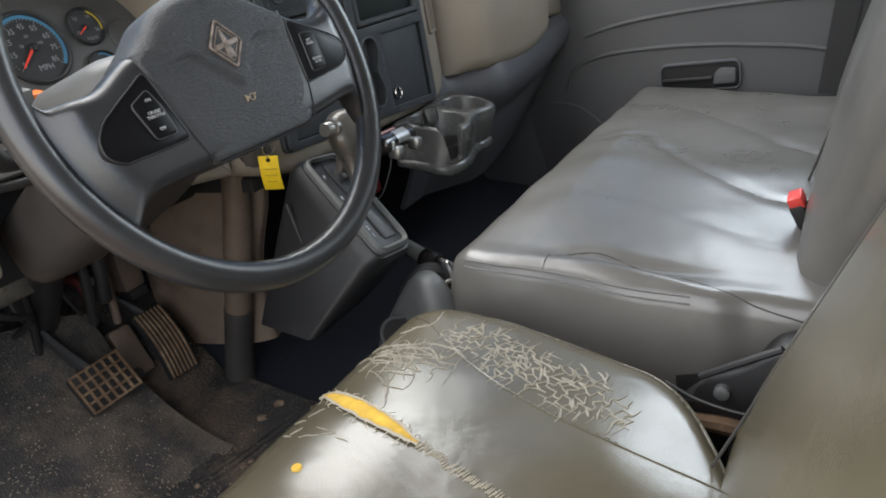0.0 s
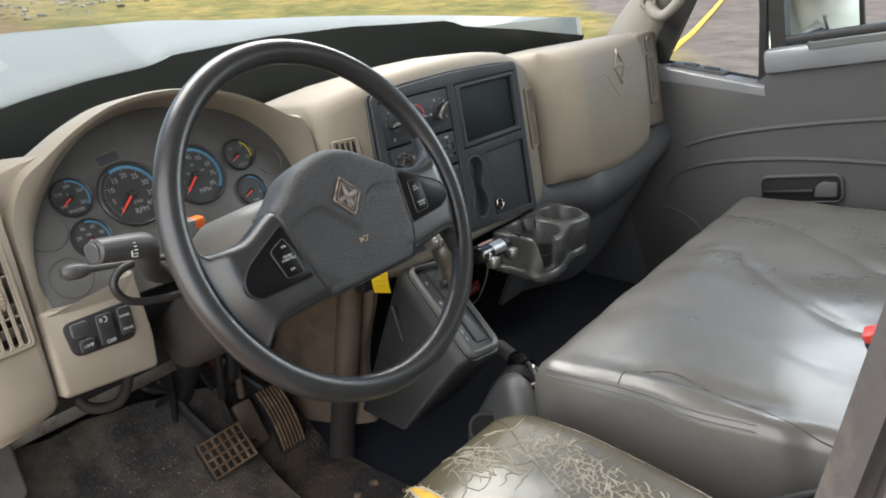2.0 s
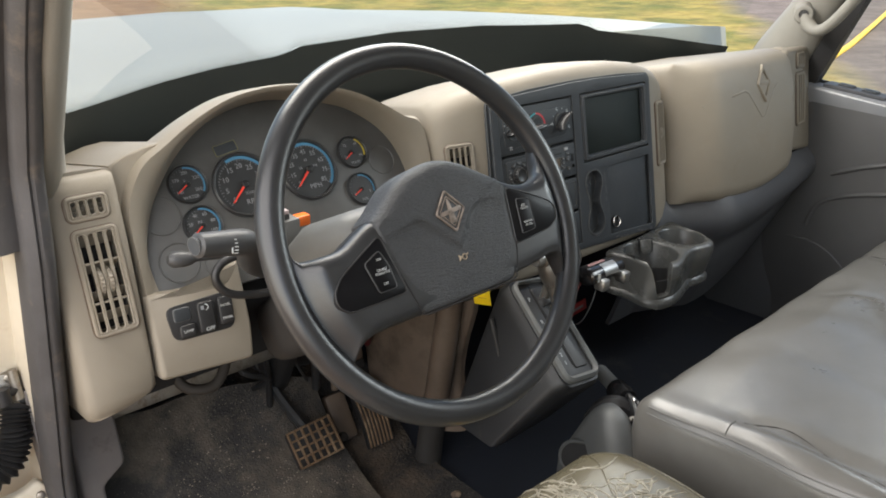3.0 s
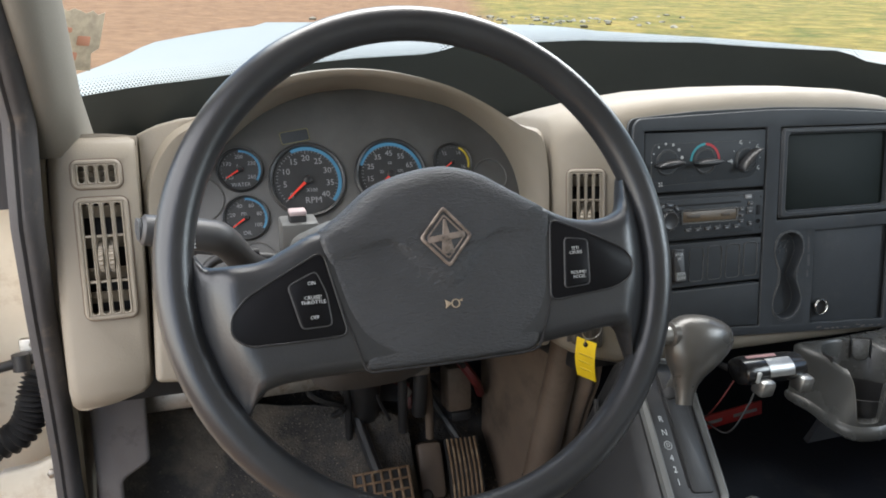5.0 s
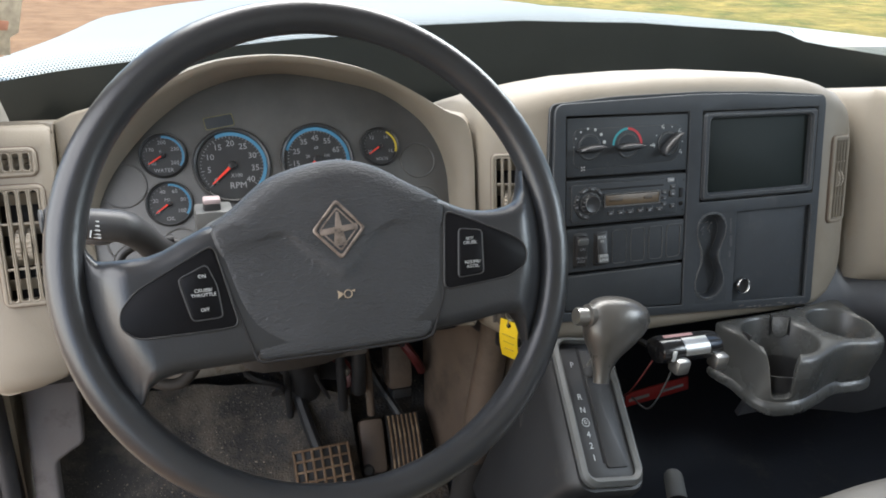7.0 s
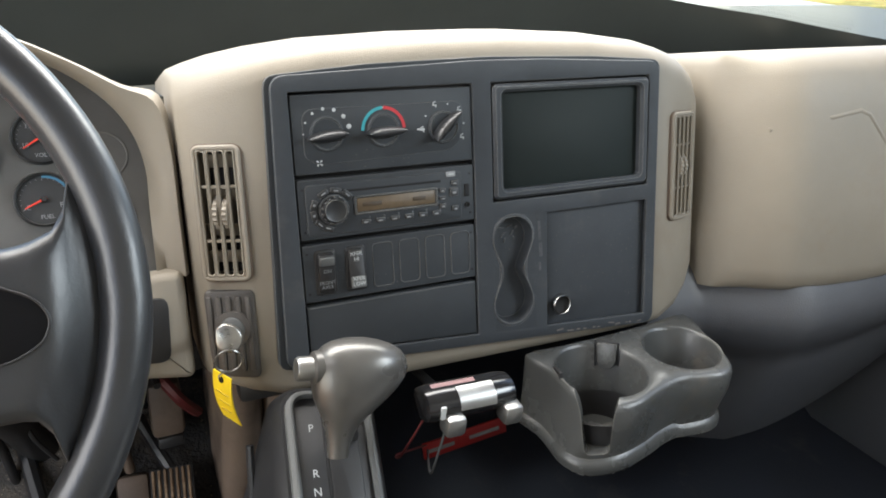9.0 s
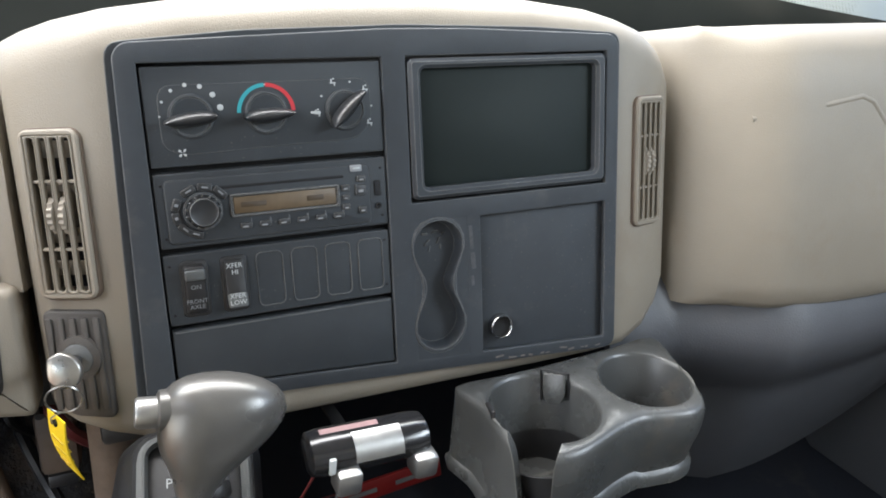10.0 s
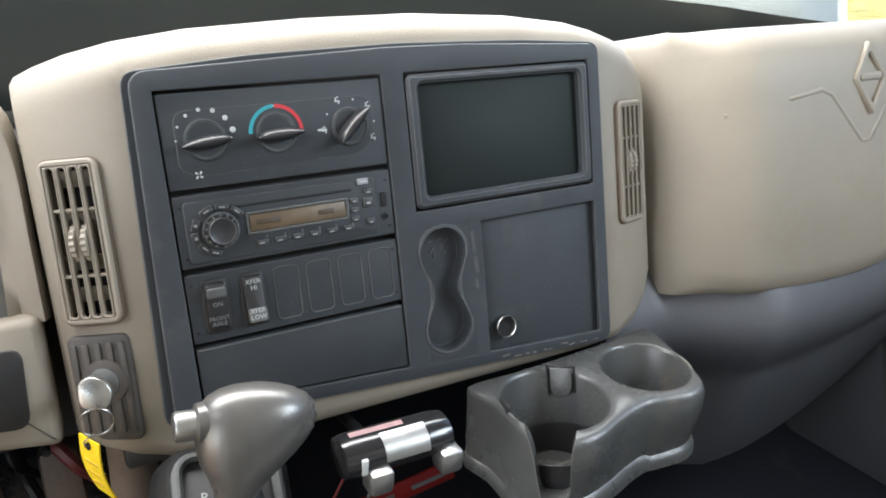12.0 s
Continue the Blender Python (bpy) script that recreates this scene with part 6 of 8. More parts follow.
FOLD = [(-0.0855, 0.0055), (-0.0449, 0.0138), (-0.0390, 0.0118), (-0.0028, -0.0222), (0.0013, -0.0245), (0.0050, -0.0215), (0.0316, 0.0099), (0.0456, 0.0153), (0.0712, 0.0118), (0.0850, 0.0112)]


def hub_face(a, c):
    """Front of the hub pad: nearly level, with a soft moulded fold across it."""
    d = c - line_at(FOLD, a)
    f = max(0.0, min(1.0, (d + 0.0025) / 0.005))
    return 0.0234 + 0.0028 * f * f * (3 - 2 * f) - 0.0012 * ((a / 0.09) ** 2 + (c / 0.08) ** 2)


hb = bmesh.new()
hr = [ring_of(hb, WH, hubp, -0.020)]
for d, drop in ((0.0, 0.0165), (0.0008, 0.0118), (0.0026, 0.0076), (0.0055, 0.0041), (0.0092, 0.0017), (0.0135, 0.0003)):
    ins_ = inset(hubp, d)
    ins_s = inset(hubp, d * 0.3)
    row = []
    for (a, c), (a1, c1), (a2, c2) in zip(hubp, ins_, ins_s):
        f = max(0.0, min(1.0, (c - 0.014) / 0.012)) if c > line_at([(-0.0950, 0.026), (0.0905, 0.033)], a) - 0.004 else 0.0
        x, y = a2 + (a1 - a2) * f, c2 + (c1 - c2) * f
        row.append(hb.verts.new(WH @ Vector((x, y, hub_face(x, y) - drop * (0.32 + 0.68 * f)))))
    hr.append(row)
last = [WH.inverted() @ v.co for v in hr[-1]]
for k in range(1, 22):
    s = 1 - 0.046 * k
    hr.append([hb.verts.new(WH @ Vector((q.x * s, q.y * s, hub_face(q.x * s, q.y * s)))) for q in last])
for a, c in zip(hr, hr[1:]):
    bridge(hb, a, c)
hb.faces.new(hr[-1])
hb.faces.new(hr[0][::-1])
hubo = part("hub_pad", hb, HUBMAT, wheel, "grained black hub pad", sharp=50)
part("hub_gap", tube([WH @ Vector((a * 1.006, c * 1.006, min(0.0224, spoke_front(a, c)))) for a, c in hubp if c < 0.0060], 0.0009, 6), HOLE, hubo)


def diamond(s):
    return rpoly([(0.0, 0.0134 + 0.0238 * s), (-0.0212 * s, 0.0134), (0.0, 0.0134 - 0.0238 * s), (0.0212 * s, 0.0134)], 0.003 * s, 3)


part("emblem_frame", rim(WH, diamond(1.0), diamond(0.86), 0.022, 0.0280, 0.0006), EMBLEM, hubo, "dull metal diamond emblem frame")
part("emblem_field", prism(WH, diamond(0.88), 0.022, 0.0268, 0.0003), HUBMAT, hubo)
part("emblem_frame", rim(WH, diamond(0.74), diamond(0.66), 0.0245, 0.0275, 0.0003), EMBLEM, hubo)
part("emblem_bar", prism(WH, [(-0.0150, 0.0090), (0.0150, 0.0125), (0.0150, 0.0172), (-0.0150, 0.0137)], 0.0250, 0.0279, 0.0003), EMBLEM, hubo)
part("emblem_bar", prism(WH, [(-0.0052, 0.0005), (0.0052, 0.0005), (0.0010, 0.0270), (-0.0010, 0.0270)], 0.0250, 0.0276, 0.0003), EMBLEM, hubo)
hn = bmesh.new()
HN = at(WH, 0.0008, -0.0370, 0.0, 0) @ Matrix.Diagonal((0.82, 0.82, 1.0, 1.0))
rim(HN, circle(0.0015, -0.0004, 0.0042, 16), circle(0.0015, -0.0004, 0.0032, 16), 0.021, 0.0242, 0.0002, hn)
prism(HN, [(-0.0085, 0.0038), (-0.0030, 0.0006), (-0.0030, -0.0006), (-0.0085, -0.0042), (-0.0078, -0.0002)], 0.021, 0.0242, 0.0002, hn)
prism(HN, [(0.0045, 0.0022), (0.0085, 0.0036), (0.0080, 0.0008)], 0.021, 0.0242, 0.0002, hn)
part("horn_mark", hn, mat("print_beige", (0.30, 0.24, 0.17), 0.6), hubo)

li = [(-0.0940, 0.0105), (-0.1245, -0.0050), (-0.1501, -0.0185), (-0.1607, -0.0310), (-0.1615, -0.0430), (-0.1510, -0.0522), (-0.1164, -0.0522), (-0.0812, -0.0515)]
ri = [(0.0904, 0.0218), (0.1148, 0.0114), (0.1400, -0.0005), (0.1540, -0.0080), (0.1602, -0.0190), (0.1554, -0.0305), (0.1400, -0.0380), (0.0815, -0.0429)]
for sp_, pts, but, words in ((sL, li, [(-0.1215, -0.0125), (-0.1000, -0.0030), (-0.0935, -0.0200), (-0.0915, -0.0440), (-0.1140, -0.0445)], (("ON", 0.0125), ("CRUISE/\nTHROTTLE", 0.0005), ("OFF", -0.0120))), (sR, ri, [(0.0998, 0.0062), (0.1210, 0.0032), (0.1175, -0.0337), (0.0940, -0.0350)], (("SET/\nCRUISE", 0.0095), ("RESUME/\nACCEL", -0.0100)))):
    pp = rpoly(pts, 0.007, 4)
    ins = part("switch_insert", prism(WH, pp, 0.008, 0.0230, 0.0008), INSERT, sp_, "glossy black switch insert")
    part("insert_rim", rim(WH, inset(pp, -0.0010), inset(pp, 0.0004), 0.008, 0.0236, 0.0004), BLACK, ins)
    bp = rpoly(but, 0.004, 3)
    part("button", prism(WH, inset(bp, 0.0008), 0.020, 0.0246, 0.0010), INSERT, ins)
    part("button_rim", rim(WH, bp, inset(bp, 0.0008), 0.020, 0.0244, 0.0003), STALK, ins)
    cx, cy = sum(p[0] for p in but) / len(but), sum(p[1] for p in but) / len(but)
    lt = bmesh.new()
    for w, dy in words:
        text(w, at(WH, cx, cy + dy, 0, 0), 0.0036, 0.0247, 0.95, bm=lt)
    part("lettering", lt, WHITE, ins)

# ---- passenger side of the dashboard ----
def block_ring(z, grow, d):
    """Outline of the passenger pod at a height: face curving round to the left end."""
    pts = [(0.889 - grow, 0.50), (0.889 - grow, 0.290), (0.893 - grow * 0.7, 0.265), (0.908, 0.243 - d * 0.3), (0.935, 0.215 - d), (0.962, 0.196 - d), (1.00, 0.188 - d), (1.10, 0.180 - d), (1.19, 0.174 - d), (1.243, 0.172 - d), (1.260, 0.180 - d), (1.266, 0.200), (1.266, 0.50)]
    return [Vector((a, c, z)) for a, c in [(q.x, q.y) for q in spline([(a, c, 0) for a, c in pts[1:-1]], 3)]] + [Vector((1.266, 0.50, z)), Vector((0.889 - grow, 0.50, z))]


pod = [(0.488, 0.0, -0.030), (0.491, 0.0, -0.018), (0.500, 0.0, -0.006), (0.52, 0.0, 0.0), (0.62, 0.0, 0.006), (0.72, 0.0, 0.004), (0.765, 0.0, -0.002), (0.780, 0.0, -0.012), (0.790, -0.004, -0.026), (0.795, -0.012, -0.05), (0.7965, -0.02, -0.09)]


def pod_ring(z, g_, d):
    r = block_ring(z, g_, d)
    lift = [0.0 if z > 0.6 else 0.10 * abs(min(0.0, p.x - 1.04)) ** 1.0 * 0.9 + 1.2 * max(0.0, p.x - 1.10) ** 2 for p in r]
    return [p + Vector((0, 0, l_)) for p, l_ in zip(r, lift)]


def pod_face(x, z):
    """How far ahead the pod's face stands at a place on it."""
    i = max(k for k in range(len(pod) - 1) if pod[k][0] <= z)
    f = (z - pod[i][0]) / (pod[i + 1][0] - pod[i][0])
    d = pod[i][2] * (1 - f) + pod[i + 1][2] * f
    ring = block_ring(z, 0.0, d)
    for p, q in zip(ring, ring[1:]):
        if p.x <= x <= q.x and q.x > p.x:
            return p.y + (q.y - p.y) * (x - p.x) / (q.x - p.x)
    return 0.175 - d


part("passenger_pod", loft([pod_ring(*q) for q in pod]), TAN, dash, sharp=55)
PE = plane((1.124, pod_face(1.124, 0.728) - 0.024 * (pod_face(1.124, 0.745) - pod_face(1.124, 0.711)) / 0.034 - 0.0012, 0.704), (1, (pod_face(1.15, 0.728) - pod_face(1.10, 0.728)) / 0.05, 0), (0, (pod_face(1.124, 0.745) - pod_face(1.124, 0.711)) / 0.034, 1))
part("moulded_crease", tube([Vector((1.124 + a, pod_face(1.124 + a, 0.704 + c) + 0.0028, 0.704 + c)) for a, c in ((-0.19, -0.002), (-0.12, 0.010), (-0.075, 0.016), (-0.060, 0.010), (-0.012, -0.046), (0.0, -0.046), (0.045, 0.014), (0.060, 0.018), (0.14, 0.018))], 0.0040, 10), TAN, dash)
part("moulded_diamond", rim(PE, rpoly([(0, 0.066), (-0.027, 0.024), (0, -0.018), (0.027, 0.024)], 0.003, 3), rpoly([(0, 0.053), (-0.019, 0.024), (0, -0.005), (0.019, 0.024)], 0.002, 3), -0.003, 0.0025, 0.0015), TAN, dash)
part("moulded_diamond", prism(PE, rrect(0, 0.026, 0.034, 0.009, 0.003, 3), -0.003, 0.002, 0.001), TAN, dash)
part("end_cheek", prism(plane((1.355, 0.192, 0.64), (1, 0.06, 0), (0, 0, 1)), rpoly([(-0.10, -0.085), (-0.10, 0.150), (0.046, 0.150), (0.046, -0.100)], 0.02), -0.25, 0.0, 0.010), TAN, dash)
vent(plane((1.334, 0.1900, 0.670), (1, 0.06, 0), (0, 0, 1)), 0.050, 0.125, 3, (), "dash vents", False)
vent(plane((1.336, 0.1900, 0.760), (1, 0.06, 0), (0, 0, 1)), 0.048, 0.036, 3, (), "dash vents", False)
def lower_dash(s, t):
    """Dark panel under the passenger pod: tucked in at the top, bulging, then falling away to the bulkhead."""
    x = 0.80 + 0.60 * s
    face = 0.262 if x < 0.90 else 0.262 - 0.075 * min(1.0, (x - 0.90) / 0.10) if x < 1.0 else 0.187 - 0.012 * (x - 1.0) / 0.4
    y = face + 0.035 - 0.026 * math.sin(math.pi * min(1.0, t / 0.45)) + 0.14 * max(0.0, t - 0.22) ** 1.3
    top = 0.520 + 0.3 * max(0.0, x - 1.10) ** 2
    low = 0.235 + 0.11 * max(0.0, (x - 1.05) / 0.35) ** 1.5
    z = top - (top - low) * t
    return (x, y, z)


part("lower_dash", sheet(lower_dash, 24, 24, 0.01), DASHLOW, dash, "dark grey lower dash panel", sharp=70)
part("dark_top", sheet(lambda s, t: (-0.37 + 1.77 * s, 0.40 + (screen_y(-0.37 + 1.77 * s) - 0.40 - 0.0) * t, 0.745 + 0.03 * math.sin(3.14 * s) + 0.01 * t), 30, 6, 0.01), DASHTOP, dash, "dark dash top below the windshield")
part("under_brace", box((0.30, 0.30, 0.455), (0.86, 0.56, 0.480), 0.005), BLACK, dash)
# added black block, fills in the shade under the dash
part("under_dash_shade", box((-0.31, 0.40, 0.46), (0.28, 0.56, 0.62), 0.01), HOLE, dash)
part("kick_panel", prism(plane((-0.28, 0.445, 0.40), (1, 0.1, 0), (0, 0.06, 1)), rpoly([(-0.034, 0.13), (-0.034, -0.30), (-0.006, -0.30), (-0.004, -0.060), (0.010, -0.052), (0.032, -0.040), (0.036, 0.13)], 0.008), -0.06, 0.0, 0.006), KICK, dash, "mauve-grey scuffed kick panel")

# ---- cup holder ----
cups = thing("cup_holder", (0.70, 0.17, 0.40), "grey moulded double cup holder under the fascia", "cup holder")


def cup_outline():
    """Upper outline of the moulding."""
    out = [(0.6025, 0.2296), (0.655, 0.2312), (0.710, 0.2330), (0.780, 0.2375), (0.838, 0.2420), (0.8335, 0.200), (0.8225, 0.156), (0.8090, 0.128), (0.7900, 0.1190), (0.765, 0.1225), (0.743, 0.1280), (0.720, 0.1250), (0.697, 0.1185), (0.668, 0.1090), (0.643, 0.1085), (0.620, 0.120), (0.6095, 0.144), (0.6095, 0.170), (0.6090, 0.195)]
    return [(p.x, p.y) for p in spline([(a, c, 0) for a, c in out], 3, True)]


def cup_foot(a, c):
    """The same outline further down, fuller towards the driver and drawn in at the front."""
    left, right = max(0.0, min(1.0, (0.70 - a) / 0.09)), max(0.0, min(1.0, (a - 0.70) / 0.10))
    return (a - 0.013 * left, c + (0.010 + 0.008 * right) * max(0.0, min(1.0, (0.20 - c) / 0.08)))


CT = Matrix.Identity(4)
oc = cup_outline()
of = [cup_foot(*q) for q in oc]
HZ = 0.4808
wall = bmesh.new()
wr_ = [ring_of(wall, CT, inset(of, 0.014), 0.370), ring_of(wall, CT, inset(of, 0.005), 0.3715), ring_of(wall, CT, inset(of, 0.0008), 0.376), ring_of(wall, CT, of, 0.383), ring_of(wall, CT, inset(of, 0.0012), 0.3885), ring_of(wall, CT, inset(of, 0.0042), 0.3915)]
for f in (0.15, 0.4, 0.65, 0.85):
    wr_.append(ring_of(wall, CT, inset([(p[0] + (q[0] - p[0]) * f, p[1] + (q[1] - p[1]) * f) for p, q in zip(of, oc)], 0.0042 * (1 - f)), 0.3915 + (HZ - 0.012 - 0.3915) * f))
wr_ += [ring_of(wall, CT, oc, HZ - 0.0075), ring_of(wall, CT, inset(oc, 0.0012), HZ - 0.0028), ring_of(wall, CT, inset(oc, 0.0045), HZ)]
for a, c in zip(wr_, wr_[1:]):
    bridge(wall, a, c)
wall.faces.new(wr_[0][::-1])
top_loop = wr_[-1]
cup_def = ((0.664, 0.173, 0.0500), (0.779, 0.1780, 0.0440))
loops = []
for cx, cy, r in cup_def:
    rr = [ring_of(wall, CT, circle(cx, cy, r + 0.0025, 44), HZ), ring_of(wall, CT, circle(cx, cy, r + 0.0008, 44), HZ - 0.001), ring_of(wall, CT, circle(cx, cy, r - 0.0008, 44), HZ - 0.004), ring_of(wall, CT, circle(cx, cy, r * 0.84, 44), HZ - 0.094)]
    for a, c in zip(rr, rr[1:]):
        bridge(wall, a, c)
    wall.faces.new(rr[-1])
    loops.append(rr[0])


def loop_edges(vs_):
    return [wall.edges.get((vs_[i - 1], vs_[i])) or wall.edges.new((vs_[i - 1], vs_[i])) for i in range(len(vs_))]


bmesh.ops.triangle_fill(wall, use_beauty=True, use_dissolve=False, edges=loop_edges(top_loop) + loop_edges(loops[0]) + loop_edges(loops[1]))
for v in wall.verts:
    f = max(0.0, min(1.0, (v.co.z - 0.3915) / 0.06))
    lift = 0.028 * max(0.0, min(1.0, (v.co.y - 0.13) / 0.10)) * max(0.0, 1 - (v.co.z - 0.370) / (HZ - 0.370))
    if any(math.hypot(v.co.x - cx, v.co.y - cy) < r + 0.003 and v.co.z > 0.385 for cx, cy, r in cup_def):
        lift = 0.0
    v.co.z += lift - 0.20 * f * max(0.0, 0.245 - v.co.y)
body = part("body", wall, CUPGREY, cups, sharp=38)
slot_cut = bmesh.new()
slot_me = bpy.data.meshes.new("slot")
join(slot_cut, prism(plane((0, 0, 0), (1, 0, 0), (0, 0, 1)), rpoly([(-0.0120, 0.0), (0.0120, 0.0), (0.0165, 0.044), (0.0195, 0.056), (0.030, 0.075), (0.034, 0.30), (-0.034, 0.30), (-0.030, 0.075), (-0.0195, 0.056), (-0.0165, 0.044)], 0.006, 3), -0.040, 0.070, 0.0))
bmesh.ops.transform(slot_cut, matrix=Matrix.Translation(Vector((0.6270, 0.1275, 0.397)) - BASES[cups]) @ pose(0, 0, 0, 0, 0, -39.6), verts=slot_cut.verts)
bmesh.ops.remove_doubles(slot_cut, verts=slot_cut.verts, dist=1e-6)
bmesh.ops.recalc_face_normals(slot_cut, faces=slot_cut.faces)
slot_cut.to_mesh(slot_me)
slot_cut.free()
carve(body, slot_me)
CLIP = plane((0.6955, 0.2055, 0.4745), (0.73, -0.68, 0), (0.04, 0.04, 1))
part("clip_wire", tube([CLIP @ Vector(q) for q in ((-0.0125, -0.024, -0.002), (-0.0130, 0.007, 0.0), (0.0130, 0.005, 0.0), (0.0125, -0.022, -0.002))], 0.0016, 6), BLACK, cups)
part("clip_tongue", prism(CLIP @ pose(0, 0, 0, -8, 0, 0), rpoly([(-0.0105, 0.004), (-0.0105, -0.016), (-0.006, -0.025), (0.006, -0.025), (0.0105, -0.016), (0.0105, 0.004)], 0.003, 3), 0.0, 0.0032, 0.0010), CUPGREY, cups)
part("side_catch", box((-0.002, -0.011, -0.020), (0.002, 0.011, 0.004), 0.001, pose(0.6155, 0.1830, 0.4680, 0, 0, -12)), BLACK, cups)
# added black liners give the cups their dark, shaded insides
for cx, cy, r in cup_def:
    part("shade_liner", lathe(Matrix.Translation((cx, cy, HZ - 0.094 - 0.20 * (0.245 - cy))), [(0.001, 0.0004), (r * 0.815, 0.0004), (r * 0.900, 0.048), (r * 0.884, 0.0488), (r * 0.790, 0.003), (0.001, 0.002)], 32), BLACK, cups, "black liner painting the shade inside the cup")

# ---- brake controller under the fascia ----
ctrl = thing("brake_controller", (0.52, 0.16, 0.42), "black and chrome control box with a red label", "controller")
BX = plane((0.494, 0.160, 0.478), (1, 0.06, -0.06), (0, -0.25, 1)) @ Matrix.Scale(0.86, 4)
cyl = []
for x in (-0.058, -0.055, -0.045, 0.045, 0.055, 0.058):
    r = 0.024 if abs(x) < 0.05 else (0.022 if abs(x) < 0.057 else 0.016)
    cyl.append([BX @ Vector((x, r * math.cos(2 * math.pi * k / 24) * 0.8, 0.0 + r * math.sin(2 * math.pi * k / 24))) for k in range(24)])
part("barrel", loft(cyl), GLOSS, ctrl)
part("chrome_band", loft([[BX @ Vector((x, 0.0246 * math.cos(q) * 0.8, 0.0246 * math.sin(q))) for q in [radians(10 + 6 * i) for i in range(14)]] + [BX @ Vector((x, 0.0225 * math.cos(q) * 0.8, 0.0225 * math.sin(q))) for q in [radians(88 - 6 * i) for i in range(14)]] for x in (-0.018, 0.028)]), SATIN, ctrl)
for x in (-0.026, 0.048):
    part("lever", box((x - 0.012, -0.026, 0.012), (x + 0.012, -0.002, 0.036), 0.005, BX), SATIN, ctrl)
part("window", box((-0.043, -0.006, 0.0215), (-0.037, 0.010, 0.0255), 0.001, BX), WHITE, ctrl)
part("top_label", sheet(lambda s, t: BX @ Vector((-0.045 + 0.055 * s, 0.0196 - 0.002 * t, -0.006 + 0.008 * t)), 2, 2, 0.0008), mat("label_pink", (0.22, 0.12, 0.12), 0.5, var=0.3, scale=60), ctrl)
lb = part("label_panel", box((-0.055, -0.010, 0), (0.055, 0.012, 0.004), 0.001, plane((0.557, 0.30, 0.352), (1, -0.05, 0.12), (0, -0.1, 1))), mat("label_red", (0.30, 0.02, 0.02), 0.4, var=0.1, scale=40), ctrl, "red printed label")
part("label_bar", box((-0.05, -0.002, 0.004), (-0.015, 0.003, 0.0046), 0.0, plane((0.557, 0.30, 0.352), (1, -0.05, 0.12), (0, -0.1, 1))), PRINT, lb)
part("label_bar", box((0.005, -0.002, 0.004), (0.045, 0.003, 0.0046), 0.0, plane((0.557, 0.30, 0.352), (1, -0.05, 0.12), (0, -0.1, 1))), PRINT, lb)
part("wire", tube(spline([(0.475, 0.15, 0.475), (0.465, 0.16, 0.43), (0.47, 0.2, 0.38), (0.50, 0.28, 0.36)], 6), 0.0013, 6), DOOR, ctrl)
part("wire", tube(spline([(0.47, 0.18, 0.47), (0.44, 0.2, 0.41), (0.46, 0.27, 0.37), (0.51, 0.30, 0.355)], 6), 0.0012, 6), WIRE_RED, ctrl)
part("hanger", box((0.490, 0.175, 0.452), (0.502, 0.30, 0.457), 0.002), HOLE, ctrl)

# ---- shifter ----
SHO = Vector((0.3595, 0.159, 0.4145))
SH = plane(SHO, (1, 0.0, -0.16), (0.20, 0.66, 0.72))
shift = thing("gear_selector", (0.36, 0.2, 0.23), "grey gear selector console with a T-handle", "gear selector")


def shift_console():
    top = rrect(0, 0, 0.098, 0.205, 0.022, 5)
    bm = bmesh.new()
    a = ring_of(bm, SH, inset(top, 0.004), 0.0)
    b = ring_of(bm, SH, top, -0.006)
    low_pts = []
    for p in top:
        q = SH @ Vector((p[0] * 1.12, p[1], -0.02))
        low_pts.append(q)
    c = [bm.verts.new(q) for q in low_pts]
    d = [bm.verts.new(Vector((q.x - (0.05 if q.x < 0.35 else 0.0), min(0.40, q.y + 0.10), 0.235 + 0.05 * (q.y - 0.1)))) for q in low_pts]
    bridge(bm, a, b)
    bridge(bm, b, c)
    bridge(bm, c, d)
    bm.faces.new(a)
    bm.faces.new(d[::-1])
    return bm


part("console", shift_console(), CONSOLE, shift, sharp=50)
part("console_rib", tube([(0.296, 0.235, 0.44), (0.289, 0.215, 0.36), (0.292, 0.21, 0.27)], 0.004, 8), CONSOLE, shift)
gate = part("gate_rim", rim(SH, rrect(0, 0, 0.084, 0.190, 0.018, 5), rrect(0, 0.002, 0.068, 0.172, 0.010, 5), -0.002, 0.012, 0.005), GREY, shift)
part("gate_plate", prism(SH, rrect(0, 0.002, 0.070, 0.174, 0.010, 5), -0.002, 0.004, 0.001), BLACK, gate)
part("gate_channel", prism(SH, rrect(0.010, 0.002, 0.030, 0.150, 0.004, 4), 0.003, 0.0065, 0.001), BLACK, gate)
part("gate_slot", prism(SH, rrect(-0.006, 0.008, 0.004, 0.15, 0.001, 2), 0.0035, 0.0048, 0.0002), HOLE, gate)
for w, y in (("P", 0.0585), ("R", 0.0158), ("N", -0.0010), ("4", -0.0318), ("2", -0.0455), ("1", -0.0600)):
    part("lettering", text(w, at(SH, -0.019, y), 0.0105, 0.0042), WHITE, gate)
part("lettering", text("D", at(SH, -0.019, -0.0163), 0.0068, 0.0042), WHITE, gate)
part("letter_ring", rim(SH, circle(-0.019, -0.0163, 0.0054, 20), circle(-0.019, -0.0163, 0.0046, 20), 0.003, 0.0043, 0.0001), WHITE, gate)
K0 = Vector((0.390, 0.160, 0.529))
KX = plane(K0, (1, 0.02, -0.15), (0.10, 0.20, 1))
stem0 = SH @ Vector((0.010, 0.050, 0.0))
